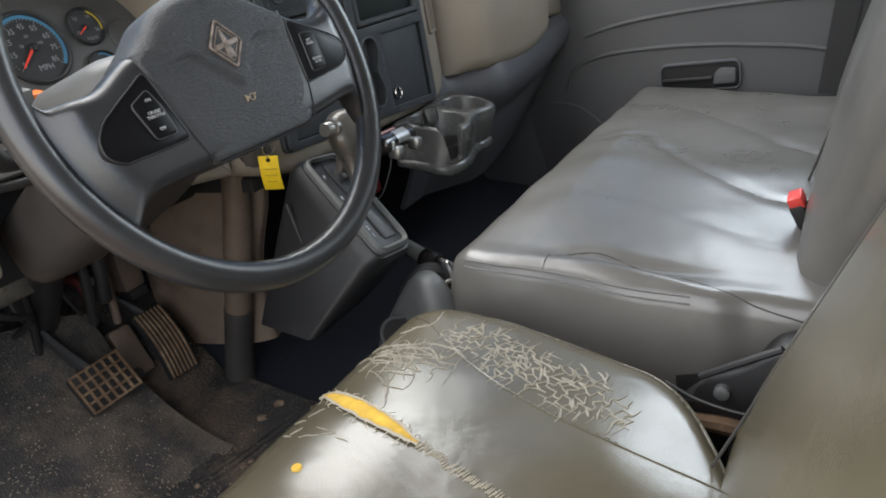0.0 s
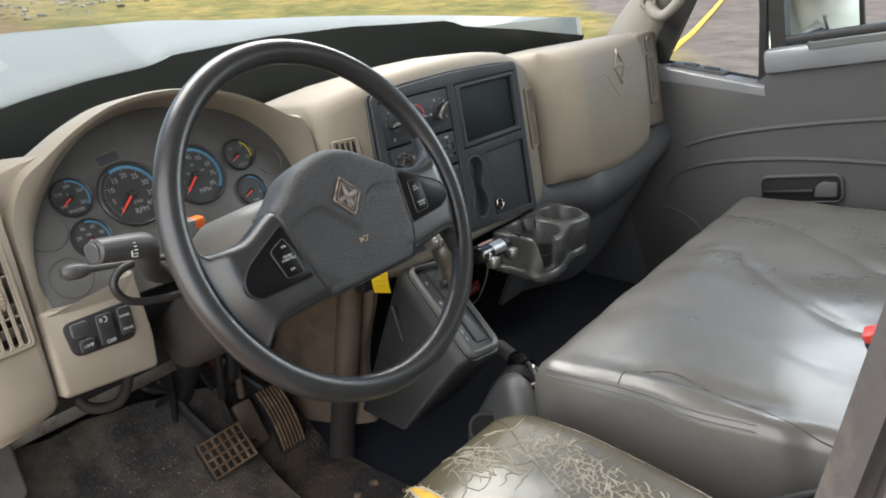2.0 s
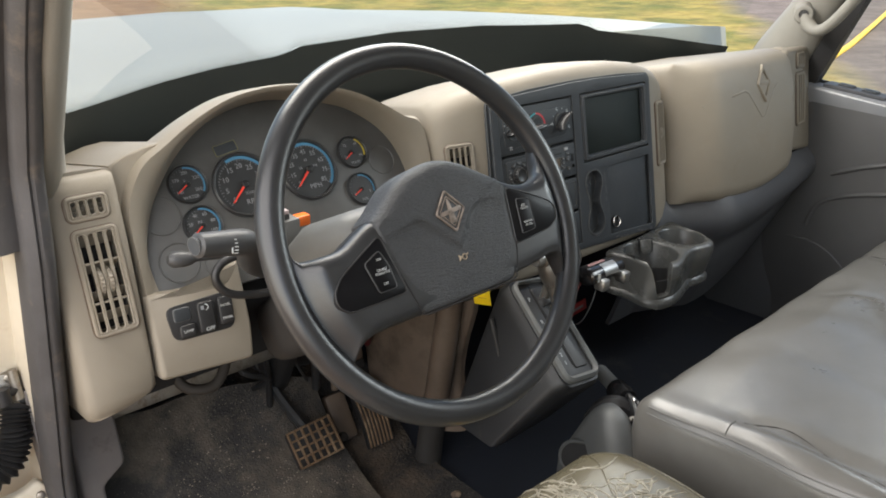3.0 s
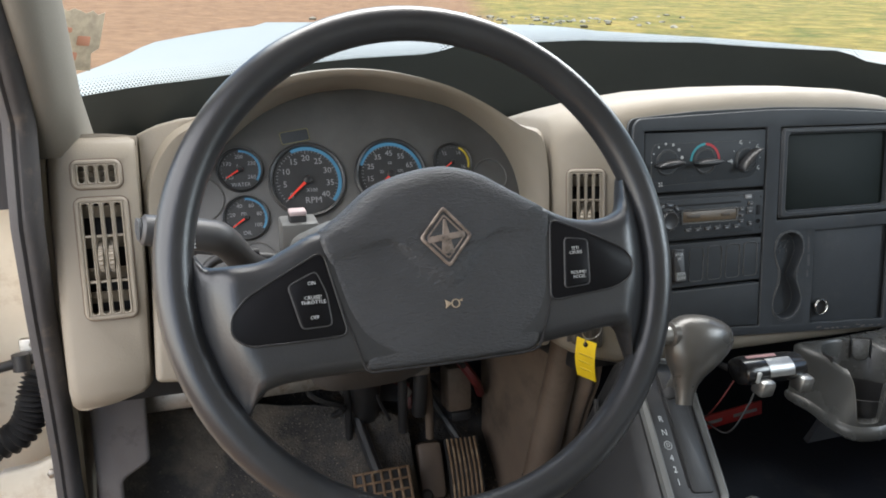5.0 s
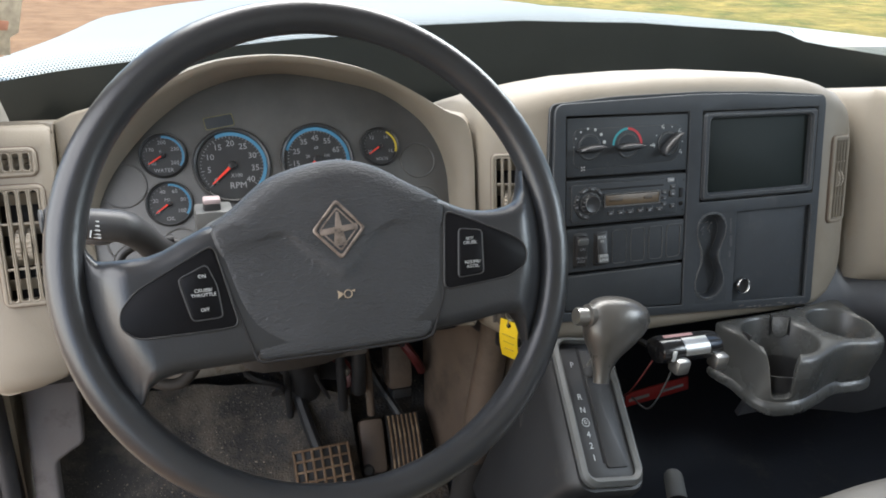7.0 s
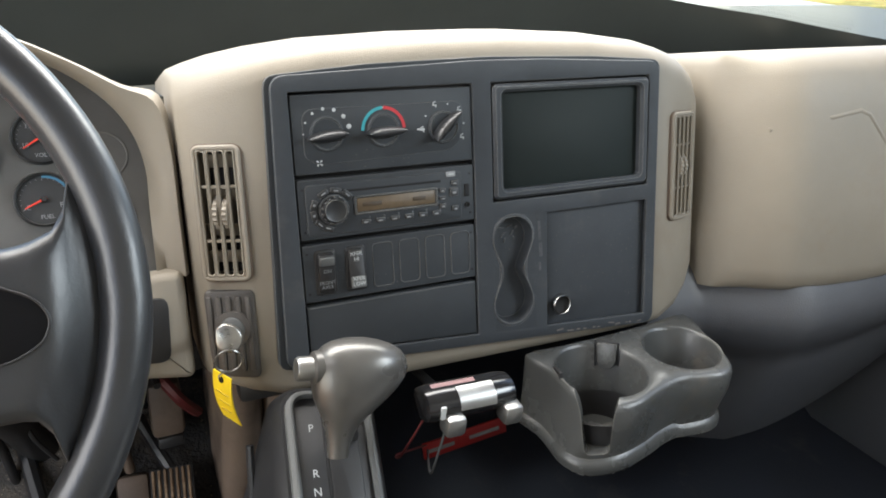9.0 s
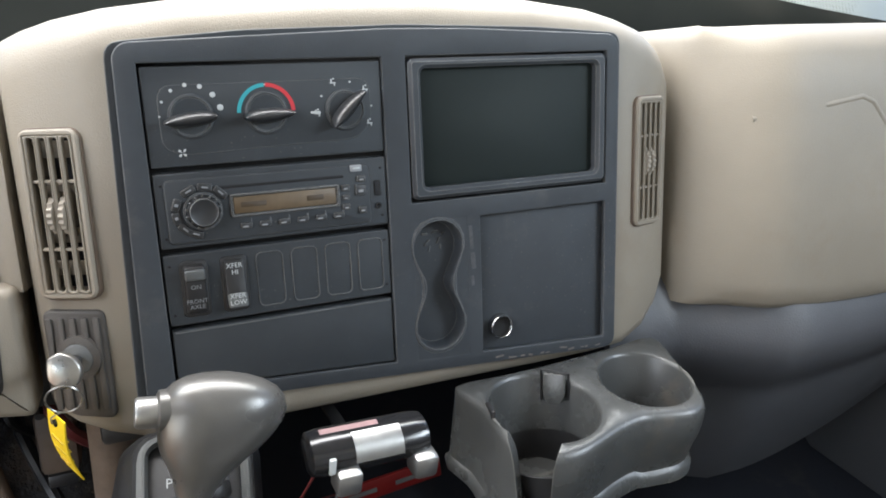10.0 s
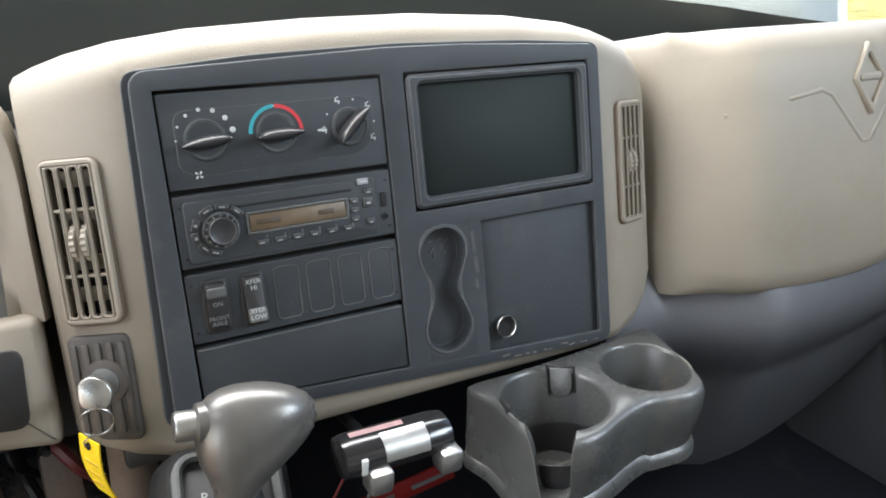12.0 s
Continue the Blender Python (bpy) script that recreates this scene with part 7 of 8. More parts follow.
part("stem", tube([stem0, stem0.lerp(K0, 0.25), stem0.lerp(K0, 0.55)], [0.0095, 0.0092, 0.0098], 20), SILVER, shift)
part("stem_collar", lathe(plane(stem0, (1, 0, 0), (0, 0.72, -0.7)) @ Matrix.Rotation(math.pi, 4, "X"), [(0.017, -0.004), (0.017, 0.004), (0.0135, 0.009), (0.0115, 0.009)], 24), BLACK, shift)
kn = []
for h_, a_, b_, cx in ((-0.078, 0.0095, 0.0095, -0.0200), (-0.066, 0.0105, 0.0105, -0.0195), (-0.055, 0.0138, 0.0135, -0.0180), (-0.045, 0.0190, 0.0175, -0.0152), (-0.036, 0.0260, 0.0225, -0.0115), (-0.027, 0.0340, 0.0252, -0.0080), (-0.018, 0.0398, 0.0272, -0.0042), (-0.009, 0.0436, 0.0283, -0.0012), (0.0, 0.0448, 0.0285, 0.0005), (0.009, 0.0434, 0.0271, 0.0002), (0.0160, 0.0390, 0.0239, -0.0012), (0.0215, 0.0316, 0.0191, -0.0032), (0.0252, 0.0226, 0.0135, -0.0050), (0.0274, 0.0126, 0.0075, -0.0060), (0.0280, 0.0030, 0.0018, -0.0065)):
    kn.append([KX @ Vector((cx + a_ * math.copysign(abs(math.cos(q)) ** 0.92, math.cos(q)), h_, b_ * math.sin(q))) for q in [2 * math.pi * i / 36 for i in range(36)]])
kb = part("handle", loft(kn), SILVER, shift, "worn silver-grey T-handle", sharp=70)
part("button_collar", tube([KX @ Vector((x, 0.0025, 0)) for x in (-0.030, -0.0435, -0.0450)], [0.0165, 0.0150, 0.0120], 24), SILVER, kb)
part("release_button", tube([KX @ Vector((x, 0.0025, 0)) for x in (-0.040, -0.0570, -0.0590)], [0.0110, 0.0110, 0.0096], 24), SATIN, kb)


# brown lower trim between column and selector
COVER = [(0.290, 0.62), (0.293, 0.54), (0.302, 0.47), (0.316, 0.425), (0.332, 0.400), (0.345, 0.393), (0.353, 0.405), (0.357, 0.46)]


def cover_ring(z):
    """Section of the knee panel: a thin sheet turning back along the footwell, fuller towards the top."""
    f = max(0.0, min(1.0, (z - 0.26) / 0.22))
    f = f * f * (3 - 2 * f)
    pts = spline([(a, c - 0.075 * f * math.exp(-((a - 0.345) / 0.03) ** 2), z) for a, c in COVER], 4)
    pts = pts + [p + Vector((0.012, 0.004, 0)) for p in reversed(pts)]
    return [Vector((p.x + 0.002 * noise.noise(Vector((p.y * 20, z * 20, 0))), p.y, z)) for p in pts]


knee = thing("knee_panel", (0.25, 0.45, 0.25), "brown dusty moulded knee panel below the column", "knee panel")
part("panel", loft([cover_ring(0.165 + 0.335 * i / 12) for i in range(13)]), TAN_LOW, knee, sharp=70)
part("screw", lathe(plane((0.318, 0.415, 0.258), (1, 0, 0), (0, 0, 1)), [(0.006, -0.01), (0.006, 0.002), (0.004, 0.004), (0.0005, 0.004)], 12), STEEL, knee, "dull metal screw")
shaft = thing("steering_shaft_boot", (0.296, 0.467, 0.07), "dark rubber boot round the steering shaft", "shaft boot")
part("boot", tube([(0.297, 0.480, 0.05), (0.297, 0.466, 0.10), (0.299, 0.444, 0.17), (0.301, 0.418, 0.245)], [0.028, 0.026, 0.025, 0.0245], 20), SHROUD, shaft)
part("tube", tube([(0.300, 0.424, 0.225), (0.304, 0.385, 0.34), (0.308, 0.352, 0.44), (0.310, 0.335, 0.50)], [0.0235, 0.0235, 0.0225, 0.022], 20), TAN_LOW, shaft, "dusty brown upper tube")
part("collar", lathe(Matrix.Translation((0.294, 0.463, 0.0)), [(0.030, 0.055), (0.034, 0.060), (0.034, 0.078), (0.028, 0.084)], 20), BLACK, shaft)

# ---- pedals ----
def brake():
    P = plane((0.078, 0.500, 0.226), (1, 0.02, 0), (-0.12, 0.52, 0.85)) @ Matrix.Scale(0.86, 4)
    b = thing("brake_pedal", P @ Vector((0, -0.04, -0.02)), "worn brake pedal with a square rubber grid", "pedal")
    part("pad", prism(P, rrect(0, 0, 0.106, 0.082, 0.008, 3), -0.012, -0.002, 0.002), BLACK, b)
    for i in range(7):
        part("grid_bar", box((-0.051 + 0.017 * i - 0.0022, -0.040, -0.003), (-0.051 + 0.017 * i + 0.0022, 0.040, 0.004), 0.001, P), RUST, b)
    for j in range(5):
        part("grid_bar", box((-0.053, -0.038 + 0.019 * j - 0.0022, -0.003), (0.053, -0.038 + 0.019 * j + 0.0022, 0.0035), 0.001, P), RUST, b)
    part("arm", tube(spline([P @ Vector((0.0, 0.02, -0.012)), (0.055, 0.60, 0.34), (0.05, 0.62, 0.48), (0.05, 0.62, 0.60)], 6), 0.010, 8), BLACK, b)


def accelerator():
    P = plane((0.226, 0.533, 0.198), (1, -0.10, 0), (-0.08, 0.46, 0.88))
    b = thing("accelerator_pedal", P @ Vector((0, -0.07, -0.02)), "ribbed accelerator pedal, dusty and worn", "pedal")
    part("pad", sheet(lambda s, t: P @ Vector((0.056 * (s - 0.5), 0.128 * (t - 0.5) + 0.011, 0.012 * math.sin(3.1 * t))), 4, 12, 0.012), BLACK, b)
    for i in range(7):
        x = -0.0235 + 0.0078 * i
        part("rib", tube([P @ Vector((x, 0.124 * (t / 10 - 0.5) + 0.011, 0.012 * math.sin(3.1 * t / 10) + 0.001)) for t in range(11)], 0.0022, 6), RUST, b)
    part("bracket", box((-0.075, -0.02, -0.055), (-0.030, 0.075, -0.012), 0.010, P), TAN_LOW, b, "brown dusty pedal housing")
    part("pivot", lathe(P @ pose(-0.066, -0.012, -0.016), [(0.011, -0.02), (0.011, 0.004), (0.007, 0.008), (0.001, 0.008)], 14), SHROUD, b)
    part("arm", tube(spline([P @ Vector((0, 0.07, -0.01)), (0.19, 0.64, 0.34), (0.17, 0.68, 0.45)], 6), 0.008, 8), BLACK, b)


brake()
accelerator()
wires = random.Random(3)
for k in range(12):
    x = -0.05 + 0.03 * k
    a = Vector((x, 0.50 + wires.uniform(0, 0.1), 0.47))
    pts = [a + Vector((0.02 * i + wires.uniform(-0.02, 0.02), wires.uniform(-0.02, 0.06), -0.035 * i * (0.5 if k % 2 else 1))) for i in range(5)]
    solid("wiring_loop", tube(spline(pts, 5), wires.choice((0.003, 0.005, 0.008)), 7), WIRE_RED if k in (4, 8) else CABLE, "red wiring under the dashboard" if k in (4, 8) else "black dusty wiring under the dashboard", "wire", "under-dash wiring")
# the hose's tan is darkened to nearly black for the under-dash shade
solid("drain_hose", tube(spline([(-0.17, 0.42, 0.50), (-0.16, 0.40, 0.455), (-0.12, 0.39, 0.445), (-0.09, 0.40, 0.48), (-0.085, 0.43, 0.52)], 6), 0.008, 10), mat("hose_tan_shaded", (0.03, 0.025, 0.021), 0.7), "bent tan drain hose, coloured dark for the shade below the dash", "hose")
solid("bracket_rail", box((-0.27, 0.50, 0.405), (0.16, 0.54, 0.44), 0.006), STEEL, "dull metal rail under the dashboard", "bracket")

clutter = thing("pedal_bracket", (0.15, 0.56, 0.40), "dusty pedal bracket with linkage and connector below the column", "pedal bracket")
part("plate", prism(plane((0.10, 0.585, 0.42), (1, 0, 0), (0, 0.1, 1)), rpoly([(-0.07, -0.06), (0.04, -0.085), (0.055, 0.08), (-0.07, 0.09)], 0.012), -0.02, 0.0, 0.003), BLACK, clutter)
part("connector", box((0.212, 0.575, 0.305), (0.256, 0.62, 0.385), 0.008), TAN_LOW, clutter, "brown dusty connector block")
part("connector_cap", box((0.218, 0.572, 0.290), (0.252, 0.612, 0.307), 0.004), BLACK, clutter)
for k, (x0, y0, z0, x1, y1, z1, r) in enumerate(((0.11, 0.50, 0.47, 0.125, 0.55, 0.30, 0.008), (0.145, 0.51, 0.46, 0.15, 0.54, 0.33, 0.012), (0.16, 0.54, 0.44, 0.178, 0.575, 0.27, 0.007), (0.03, 0.52, 0.47, 0.045, 0.60, 0.25, 0.006))):
    part("rod", tube([(x0, y0, z0), ((x0 + x1) / 2, (y0 + y1) / 2 - 0.01, (z0 + z1) / 2), (x1, y1, z1)], r, 10), BLACK if k != 2 else TAN_LOW, clutter)
for x, z in ((0.125, 0.375), (0.150, 0.40), (0.06, 0.45)):
    part("bolt", lathe(plane((x, 0.525, z), (1, 0, 0), (0, 0, 1)), [(0.009, -0.01), (0.009, 0.006), (0.005, 0.009), (0.001, 0.009)], 6), STEEL, clutter)


# ---- seats ----
def cushion(x0, x1, y0, y1, top, height, r, crown=0.02, sag=None, edge=None, inner=None, nu=60, nv=34):
    """A soft pad: rounded front and edges, crowned top that falls to the rear."""
    bm = bmesh.new()
    rows = []
    ys = [y1 - (y1 - y0) * j / nv for j in range(nv + 1)]
    for j, y in enumerate(ys):
        d = y1 - y
        fall = (r - math.sqrt(max(0.0, r * r - (r - d) ** 2))) if d < r else 0.0
        row = []
        xr = edge(y) if edge else x1
        xl = inner(y) if inner else x0
        for i in range(nu + 1):
            s = i / nu
            x = xl + (xr - xl) * s
            e = min(x - xl, xr - x)
            rs = r * 0.7
            side = (rs - math.sqrt(max(0.0, rs * rs - (rs - e) ** 2))) if e < rs else 0.0
            z = top(y) + crown * math.sin(math.pi * s) * min(1, d / 0.1) - fall - side
            z += 0.004 * noise.noise(Vector((x * 9, y * 9, 1.0))) + (sag(x, y) if sag else 0.0)
            row.append((x, y, z))
        rows.append(row)
    tops = [[bm.verts.new(p) for p in row] for row in rows]
    for j in range(nv):
        for i in range(nu):
            bm.faces.new((tops[j][i], tops[j][i + 1], tops[j + 1][i + 1], tops[j + 1][i]))
    loop = [tops[0][i] for i in range(nu + 1)] + [tops[j][nu] for j in range(1, nv + 1)] + [tops[nv][i] for i in range(nu - 1, -1, -1)] + [tops[j][0] for j in range(nv - 1, 0, -1)]
    low = [bm.verts.new((v.co.x, v.co.y, top(v.co.y) - height)) for v in loop]
    bridge(bm, loop, low)
    bm.faces.new(low)
    return bm


def bench_top(y):
    return 0.352 + 0.13 * y


bench = thing("bench_seat", (0.82, -0.25, 0.08), "wide grey vinyl passenger bench seat, creased and shiny", "seat")


CREASES = (
    ([(0.385, -0.150), (0.406, -0.195), (0.398, -0.246), (0.378, -0.317), (0.362, -0.375), (0.350, -0.43), (0.345, -0.47)], 0.0030, 0.010, 0.0012),
    ([(0.606, -0.120), (0.589, -0.195), (0.562, -0.260), (0.533, -0.316), (0.51, -0.38)], 0.0014, 0.012, 0.0),
    ([(0.830, -0.190), (0.789, -0.220), (0.720, -0.279), (0.674, -0.336), (0.643, -0.385), (0.630, -0.430)], 0.0042, 0.011, 0.0012),
    ([(0.867, -0.068), (0.886, -0.102), (0.895, -0.145), (0.827, -0.186)], 0.0028, 0.009, 0.0),
    ([(1.165, -0.015), (1.12, -0.15), (1.02, -0.27), (0.90, -0.38), (0.82, -0.50)], 0.0035, 0.014, 0.0012),
)


def near_line(pts, x, y):
    """Distance from a place to a crease line."""
    best = 9.0
    p = Vector((x, y))
    for a, c in zip(pts, pts[1:]):
        a, c = Vector(a), Vector(c)
        f = max(0.0, min(1.0, (p - a).dot(c - a) / (c - a).length_squared))
        best = min(best, (p - a - (c - a) * f).length)
    return best


def bench_sag(x, y):
    out = 0.006 * math.sin(x * 14 + y * 6) * max(0, -y - 0.05)
    for pts, deep, wide, _ in CREASES:
        d = near_line(pts, x, y)
        out += deep * (0.12 * math.exp(-((d - 2.2 * wide) / (1.3 * wide)) ** 2) - math.exp(-d / wide))
    # slack roll of vinyl along the driver's side
    out += 0.007 * math.exp(-((x - 0.366) / 0.014) ** 2) * math.exp(-((y + 0.24) / 0.10) ** 2) - 0.006 * math.exp(-((x - 0.394) / 0.012) ** 2) * math.exp(-((y + 0.25) / 0.10) ** 2)
    return out


def bench_edge(y):
    """Driver's side of the bench: straight, cut back towards the hinge."""
    f = max(0.0, min(1.0, (-0.36 - y) / 0.05))
    return 0.335 + 0.012 * f * f * (3 - 2 * f) + 0.003 * math.sin(y * 30)


part("cushion", cushion(0.335, 1.36, -0.56, 0.0, bench_top, 0.17, 0.035, 0.022, bench_sag, inner=bench_edge, nu=130, nv=70), LEATHER, bench, sharp=60)


def seam(pts, r, material, parent, name="seam"):
    return part(name, tube(spline(pts, 8), r, 6), material, parent)


def bench_skin(x, y):
    """Height of the bench cushion's skin."""
    e = (x - bench_edge(y)) / (1.36 - bench_edge(y))
    r, d, q = 0.035, -y, min(x - bench_edge(y), 1.36 - x)
    front = r - math.sqrt(max(0.0, r * r - (r - d) ** 2)) if d < r else 0.0
    rs = r * 0.7
    side = rs - math.sqrt(max(0.0, rs * rs - (rs - q) ** 2)) if q < rs else 0.0
    return bench_top(y) + 0.022 * math.sin(math.pi * e) * min(1, d / 0.1) - front - side + 0.004 * noise.noise(Vector((x * 9, y * 9, 1.0))) + bench_sag(x, y)


for off in (0.0015, 0.0065):
    seam([(bench_edge(y) + off, y, bench_skin(bench_edge(y) + off, y) + 0.0004) for y in [-0.03 - 0.0118 * i for i in range(27)]], 0.0011, LEATHER, bench, "piping")
seam([(x, -0.143 - 0.01 * (x - 0.34), bench_skin(x, -0.143) + 0.0004) for x in (0.346, 0.352, 0.359, 0.367, 0.375)], 0.0011, LEATHER, bench)
for line, _, _, r_ in CREASES:
    if r_:
        seam([(q.x, q.y, bench_skin(q.x, q.y) + 0.0003) for q in spline([(a, c, 0) for a, c in line], 5)], r_ * 0.8, STITCH, bench)
part("hinge_cover", prism(plane((0.314, -0.46, 0.17), (0, -1, 0), (0, 0, 1)), rpoly([(-0.085, -0.09), (0.11, -0.09), (0.11, 0.105), (-0.02, 0.095), (-0.06, 0.04)], 0.02), -0.03, 0.006, 0.004), BLACK, bench, "black seat hinge cover")
part("skirt", box((0.335, -0.54, 0.05), (1.34, -0.02, 0.20), 0.01), BLACK, bench)
part("pedestal", box((0.40, -0.5, -0.03), (1.28, -0.06, 0.06), 0.004), BLACK, bench)


def backrest(x0, x1, yb, zb, h, lean, thick, r):
    """A leaning padded back with rounded edges."""
    d = Vector((0, -math.sin(lean), math.cos(lean)))
    f = Vector((0, math.cos(lean), math.sin(lean)))
    M = Matrix(((1, d.x, f.x, (x0 + x1) / 2), (0, d.y, f.y, yb), (0, d.z, f.z, zb), (0, 0, 0, 1)))
    w = x1 - x0
    bm = bmesh.new()
    rings_ = []
    for ins, ww in ((0.03, -thick), (0.008, -thick + 0.02), (0.0, -thick / 2), (0.006, -0.03), (0.022, -0.01), (0.05, 0.0), (0.10, 0.010), (min(w, h) * 0.3, 0.016)):
        rings_.append(ring_of(bm, M, rrect(0, h / 2, w - 2 * ins, h - 2 * ins, max(r * 0.6, r - ins * 0.4), 6), ww))
    for a, c in zip(rings_, rings_[1:]):
        bridge(bm, a, c)
    bm.faces.new(rings_[-1])
    bm.faces.new(rings_[0][::-1])
    return bm, M


bb, BM_ = backrest(0.40, 1.36, -0.425, 0.25, 0.62, radians(20), 0.12, 0.06)
back_b = part("backrest", bb, LEATHER, bench, sharp=60)
part("back_seam", tube([BM_ @ Vector((x, 0.05 + 0.05 * i, 0.013)) for i in range(11) for x in (-0.16,)], 0.002, 6), STITCH, back_b)

driver = thing("driver_seat", (0.0, -0.25, 0.05), "worn olive-grey driver seat, cracked and torn to yellow foam", "seat")


def driver_top(y):
    return 0.315 + 0.17 * y


def driver_edge(y):
    """Right side of the driver cushion: rounded front corner, tapering to the rear."""
    x = 0.288 - 0.30 * max(0.0, -y - 0.10) ** 1.5 - 8.0 * max(0.0, -y - 0.30) ** 2
    d = 0.035 - y
    return x - (0.09 - math.sqrt(max(0.0, 0.0081 - (0.09 - d) ** 2)) if d < 0.09 else 0.0)


def driver_surface(x, y):
    """Height of the driver cushion's skin."""
    d, r = 0.035 - y, 0.075
    fall = (r - math.sqrt(max(0.0, r * r - (r - d) ** 2))) if d < r else 0.0
    xr = driver_edge(y)
    s = max(0.0, min(1.0, (x + 0.25) / (xr + 0.25)))
    e = max(0.0, min(x + 0.25, xr - x))
    rs = r * 0.7
    side = (rs - math.sqrt(max(0.0, rs * rs - (rs - e) ** 2))) if e < rs else 0.0
    return driver_top(y) + 0.012 * math.sin(math.pi * s) * min(1, d / 0.1) - fall - side + 0.004 * noise.noise(Vector((x * 9, y * 9, 1.0)))


part("cushion", cushion(-0.25, 0.26, -0.44, 0.035, driver_top, 0.16, 0.075, 0.012, None, driver_edge), LEATHER_OLD, driver, sharp=60)


def on_seat(pts, r, lift=0.0005, steps=6):
    p2 = spline([(a, c, 0) for a, c in pts], steps)
    return tube([Vector((p.x, p.y, driver_surface(p.x, p.y) + lift)) for p in p2], r, 6)


part("seam", on_seat([(0.225, 0.01), (0.208, -0.038), (0.168, -0.091), (0.126, -0.165), (0.100, -0.237), (0.080, -0.325), (0.07, -0.42)], 0.0009), LEATHER_OLD, driver)
part("piping", on_seat([(driver_edge(y) - 0.014, y) for y in (-0.01, -0.05, -0.10, -0.16, -0.22, -0.28, -0.34, -0.40, -0.43)], 0.0018), LEATHER_OLD, driver)
# stitches beside the seam and along the edge
thread = bmesh.new()
for path in ([(0.228, 0.01), (0.211, -0.036), (0.171, -0.089), (0.129, -0.163), (0.103, -0.235), (0.083, -0.325)], [(driver_edge(y) - 0.019, y) for y in (-0.02, -0.08, -0.14, -0.20, -0.26, -0.32, -0.38)], [(driver_edge(y) - 0.009, y) for y in (-0.02, -0.08, -0.14, -0.20, -0.26, -0.32, -0.38)]):
    line = spline([(a, c, 0) for a, c in path], 16)
    for i in range(0, len(line) - 1, 2):
        p, q = line[i], line[i].lerp(line[i + 1], 0.9)
        tube([Vector((p.x, p.y, driver_surface(p.x, p.y) + 0.0004)), Vector((q.x, q.y, driver_surface(q.x, q.y) + 0.0004))], 0.0005, 5, thread)
part("stitching", thread, mat("thread_olive", (0.17, 0.15, 0.11), 0.8), driver)["kind"] = "stuff"
# cracked vinyl: raised pale cracks that wander and branch
rc = random.Random(21)
flakes = bmesh.new()


def crack(x, y, ang, ln, r):
    n_ = max(3, int(ln / 0.005))
    pts, a = [], ang
    for i in range(n_ + 1):
        if x > driver_edge(y) - 0.02 or y > 0.026:
            break
        pts.append(Vector((x, y, driver_surface(x, y) + 0.0002)))
        a += rc.gauss(0, 0.28)
        x, y = x + 0.005 * math.cos(a), y + 0.005 * math.sin(a)
    if len(pts) > 2:
        tube(pts, [r * (0.35 + math.sin(math.pi * (k + 0.5) / len(pts)) * rc.uniform(0.6, 1.1)) for k in range(len(pts))], 5, flakes)


def web(origin, along, length, width, du, dv, keep, tail, r):
    """A net of raised cracks: jittered six-sided cells in a long field, with loose tails at its rim."""
    c, s_ = math.cos(along), math.sin(along)
    nodes = {}
    nu, nv = int(length / du), int(width / dv)
    for i in range(nu + 1):
        for j in range(-nv, nv + 1):
            u = i * du + rc.uniform(-0.44, 0.44) * du + (0.3 * du if j % 2 else 0)
            v = j * dv + rc.uniform(-0.44, 0.44) * dv
            reach = width * math.sin(math.pi * min(1.0, max(0.0, (u / length) * 0.86 + 0.12))) ** 0.5 * (0.8 + 0.4 * noise.noise(Vector((u * 30, v * 5, 2))))
            if abs(v) <= reach:
                nodes[i, j] = (origin[0] + u * c - v * s_, origin[1] + u * s_ + v * c)
    for (i, j), p in nodes.items():
        for di, dj in ((1, 0), (0, 1)):
            if di and (i + j) % 2:
                continue
            q = nodes.get((i + di, j + dj))
            if q and rc.random() < keep:
                stroke([p, ((p[0] + q[0]) / 2 + rc.uniform(-0.1, 0.1) * du, (p[1] + q[1]) / 2 + rc.uniform(-0.1, 0.1) * dv), q], r * rc.uniform(0.75, 1.25))
            elif q is None and rc.random() < 0.75:
                g = tail * rc.uniform(0.4, 1.3)
                d = (c * di * g - s_ * dj * g, s_ * di * g + c * dj * g)
                stroke([p, (p[0] + d[0] * 0.5 + rc.uniform(-0.15, 0.15) * g, p[1] + d[1] * 0.5 + rc.uniform(-0.15, 0.15) * g), (p[0] + d[0], p[1] + d[1])], r, True)
        if (i, j - 1) not in nodes and rc.random() < 0.8:
            g = tail * rc.uniform(0.4, 1.3)
            d = (s_ * g, -c * g)
            stroke([p, (p[0] + d[0] * 0.5 + rc.uniform(-0.15, 0.15) * g, p[1] + d[1] * 0.5 + rc.uniform(-0.15, 0.15) * g), (p[0] + d[0], p[1] + d[1])], r, True)


def stroke(pts, r, fade=False):
    line = [p for p in spline([(a, c, 0) for a, c in pts], 3) if p.x < driver_edge(p.y) - 0.018 and p.y < 0.026]
    if len(line) > 2:
        m_ = len(line) - 1
        tube([Vector((p.x, p.y, driver_surface(p.x, p.y) + 0.0001)) for p in line], [r * ((1 - 0.75 * k / m_) if fade else 1.0) for k in range(m_ + 1)], 5, flakes)


web((0.204, -0.072), -1.88, 0.265, 0.046, 0.0105, 0.0074, 0.88, 0.022, 0.0012)
web((0.112, -0.020), -1.50, 0.105, 0.040, 0.020, 0.0062, 0.80, 0.024, 0.0011)
for k in range(46):
    f, side = rc.random(), rc.uniform(-1, 1)
    crack(0.205 - 0.080 * f + 0.040 * side, -0.085 - 0.235 * f - 0.010 * side, 0.42 + rc.gauss(0, 0.3) + (math.pi if k % 2 else 0), rc.uniform(0.014, 0.036), 0.0014)
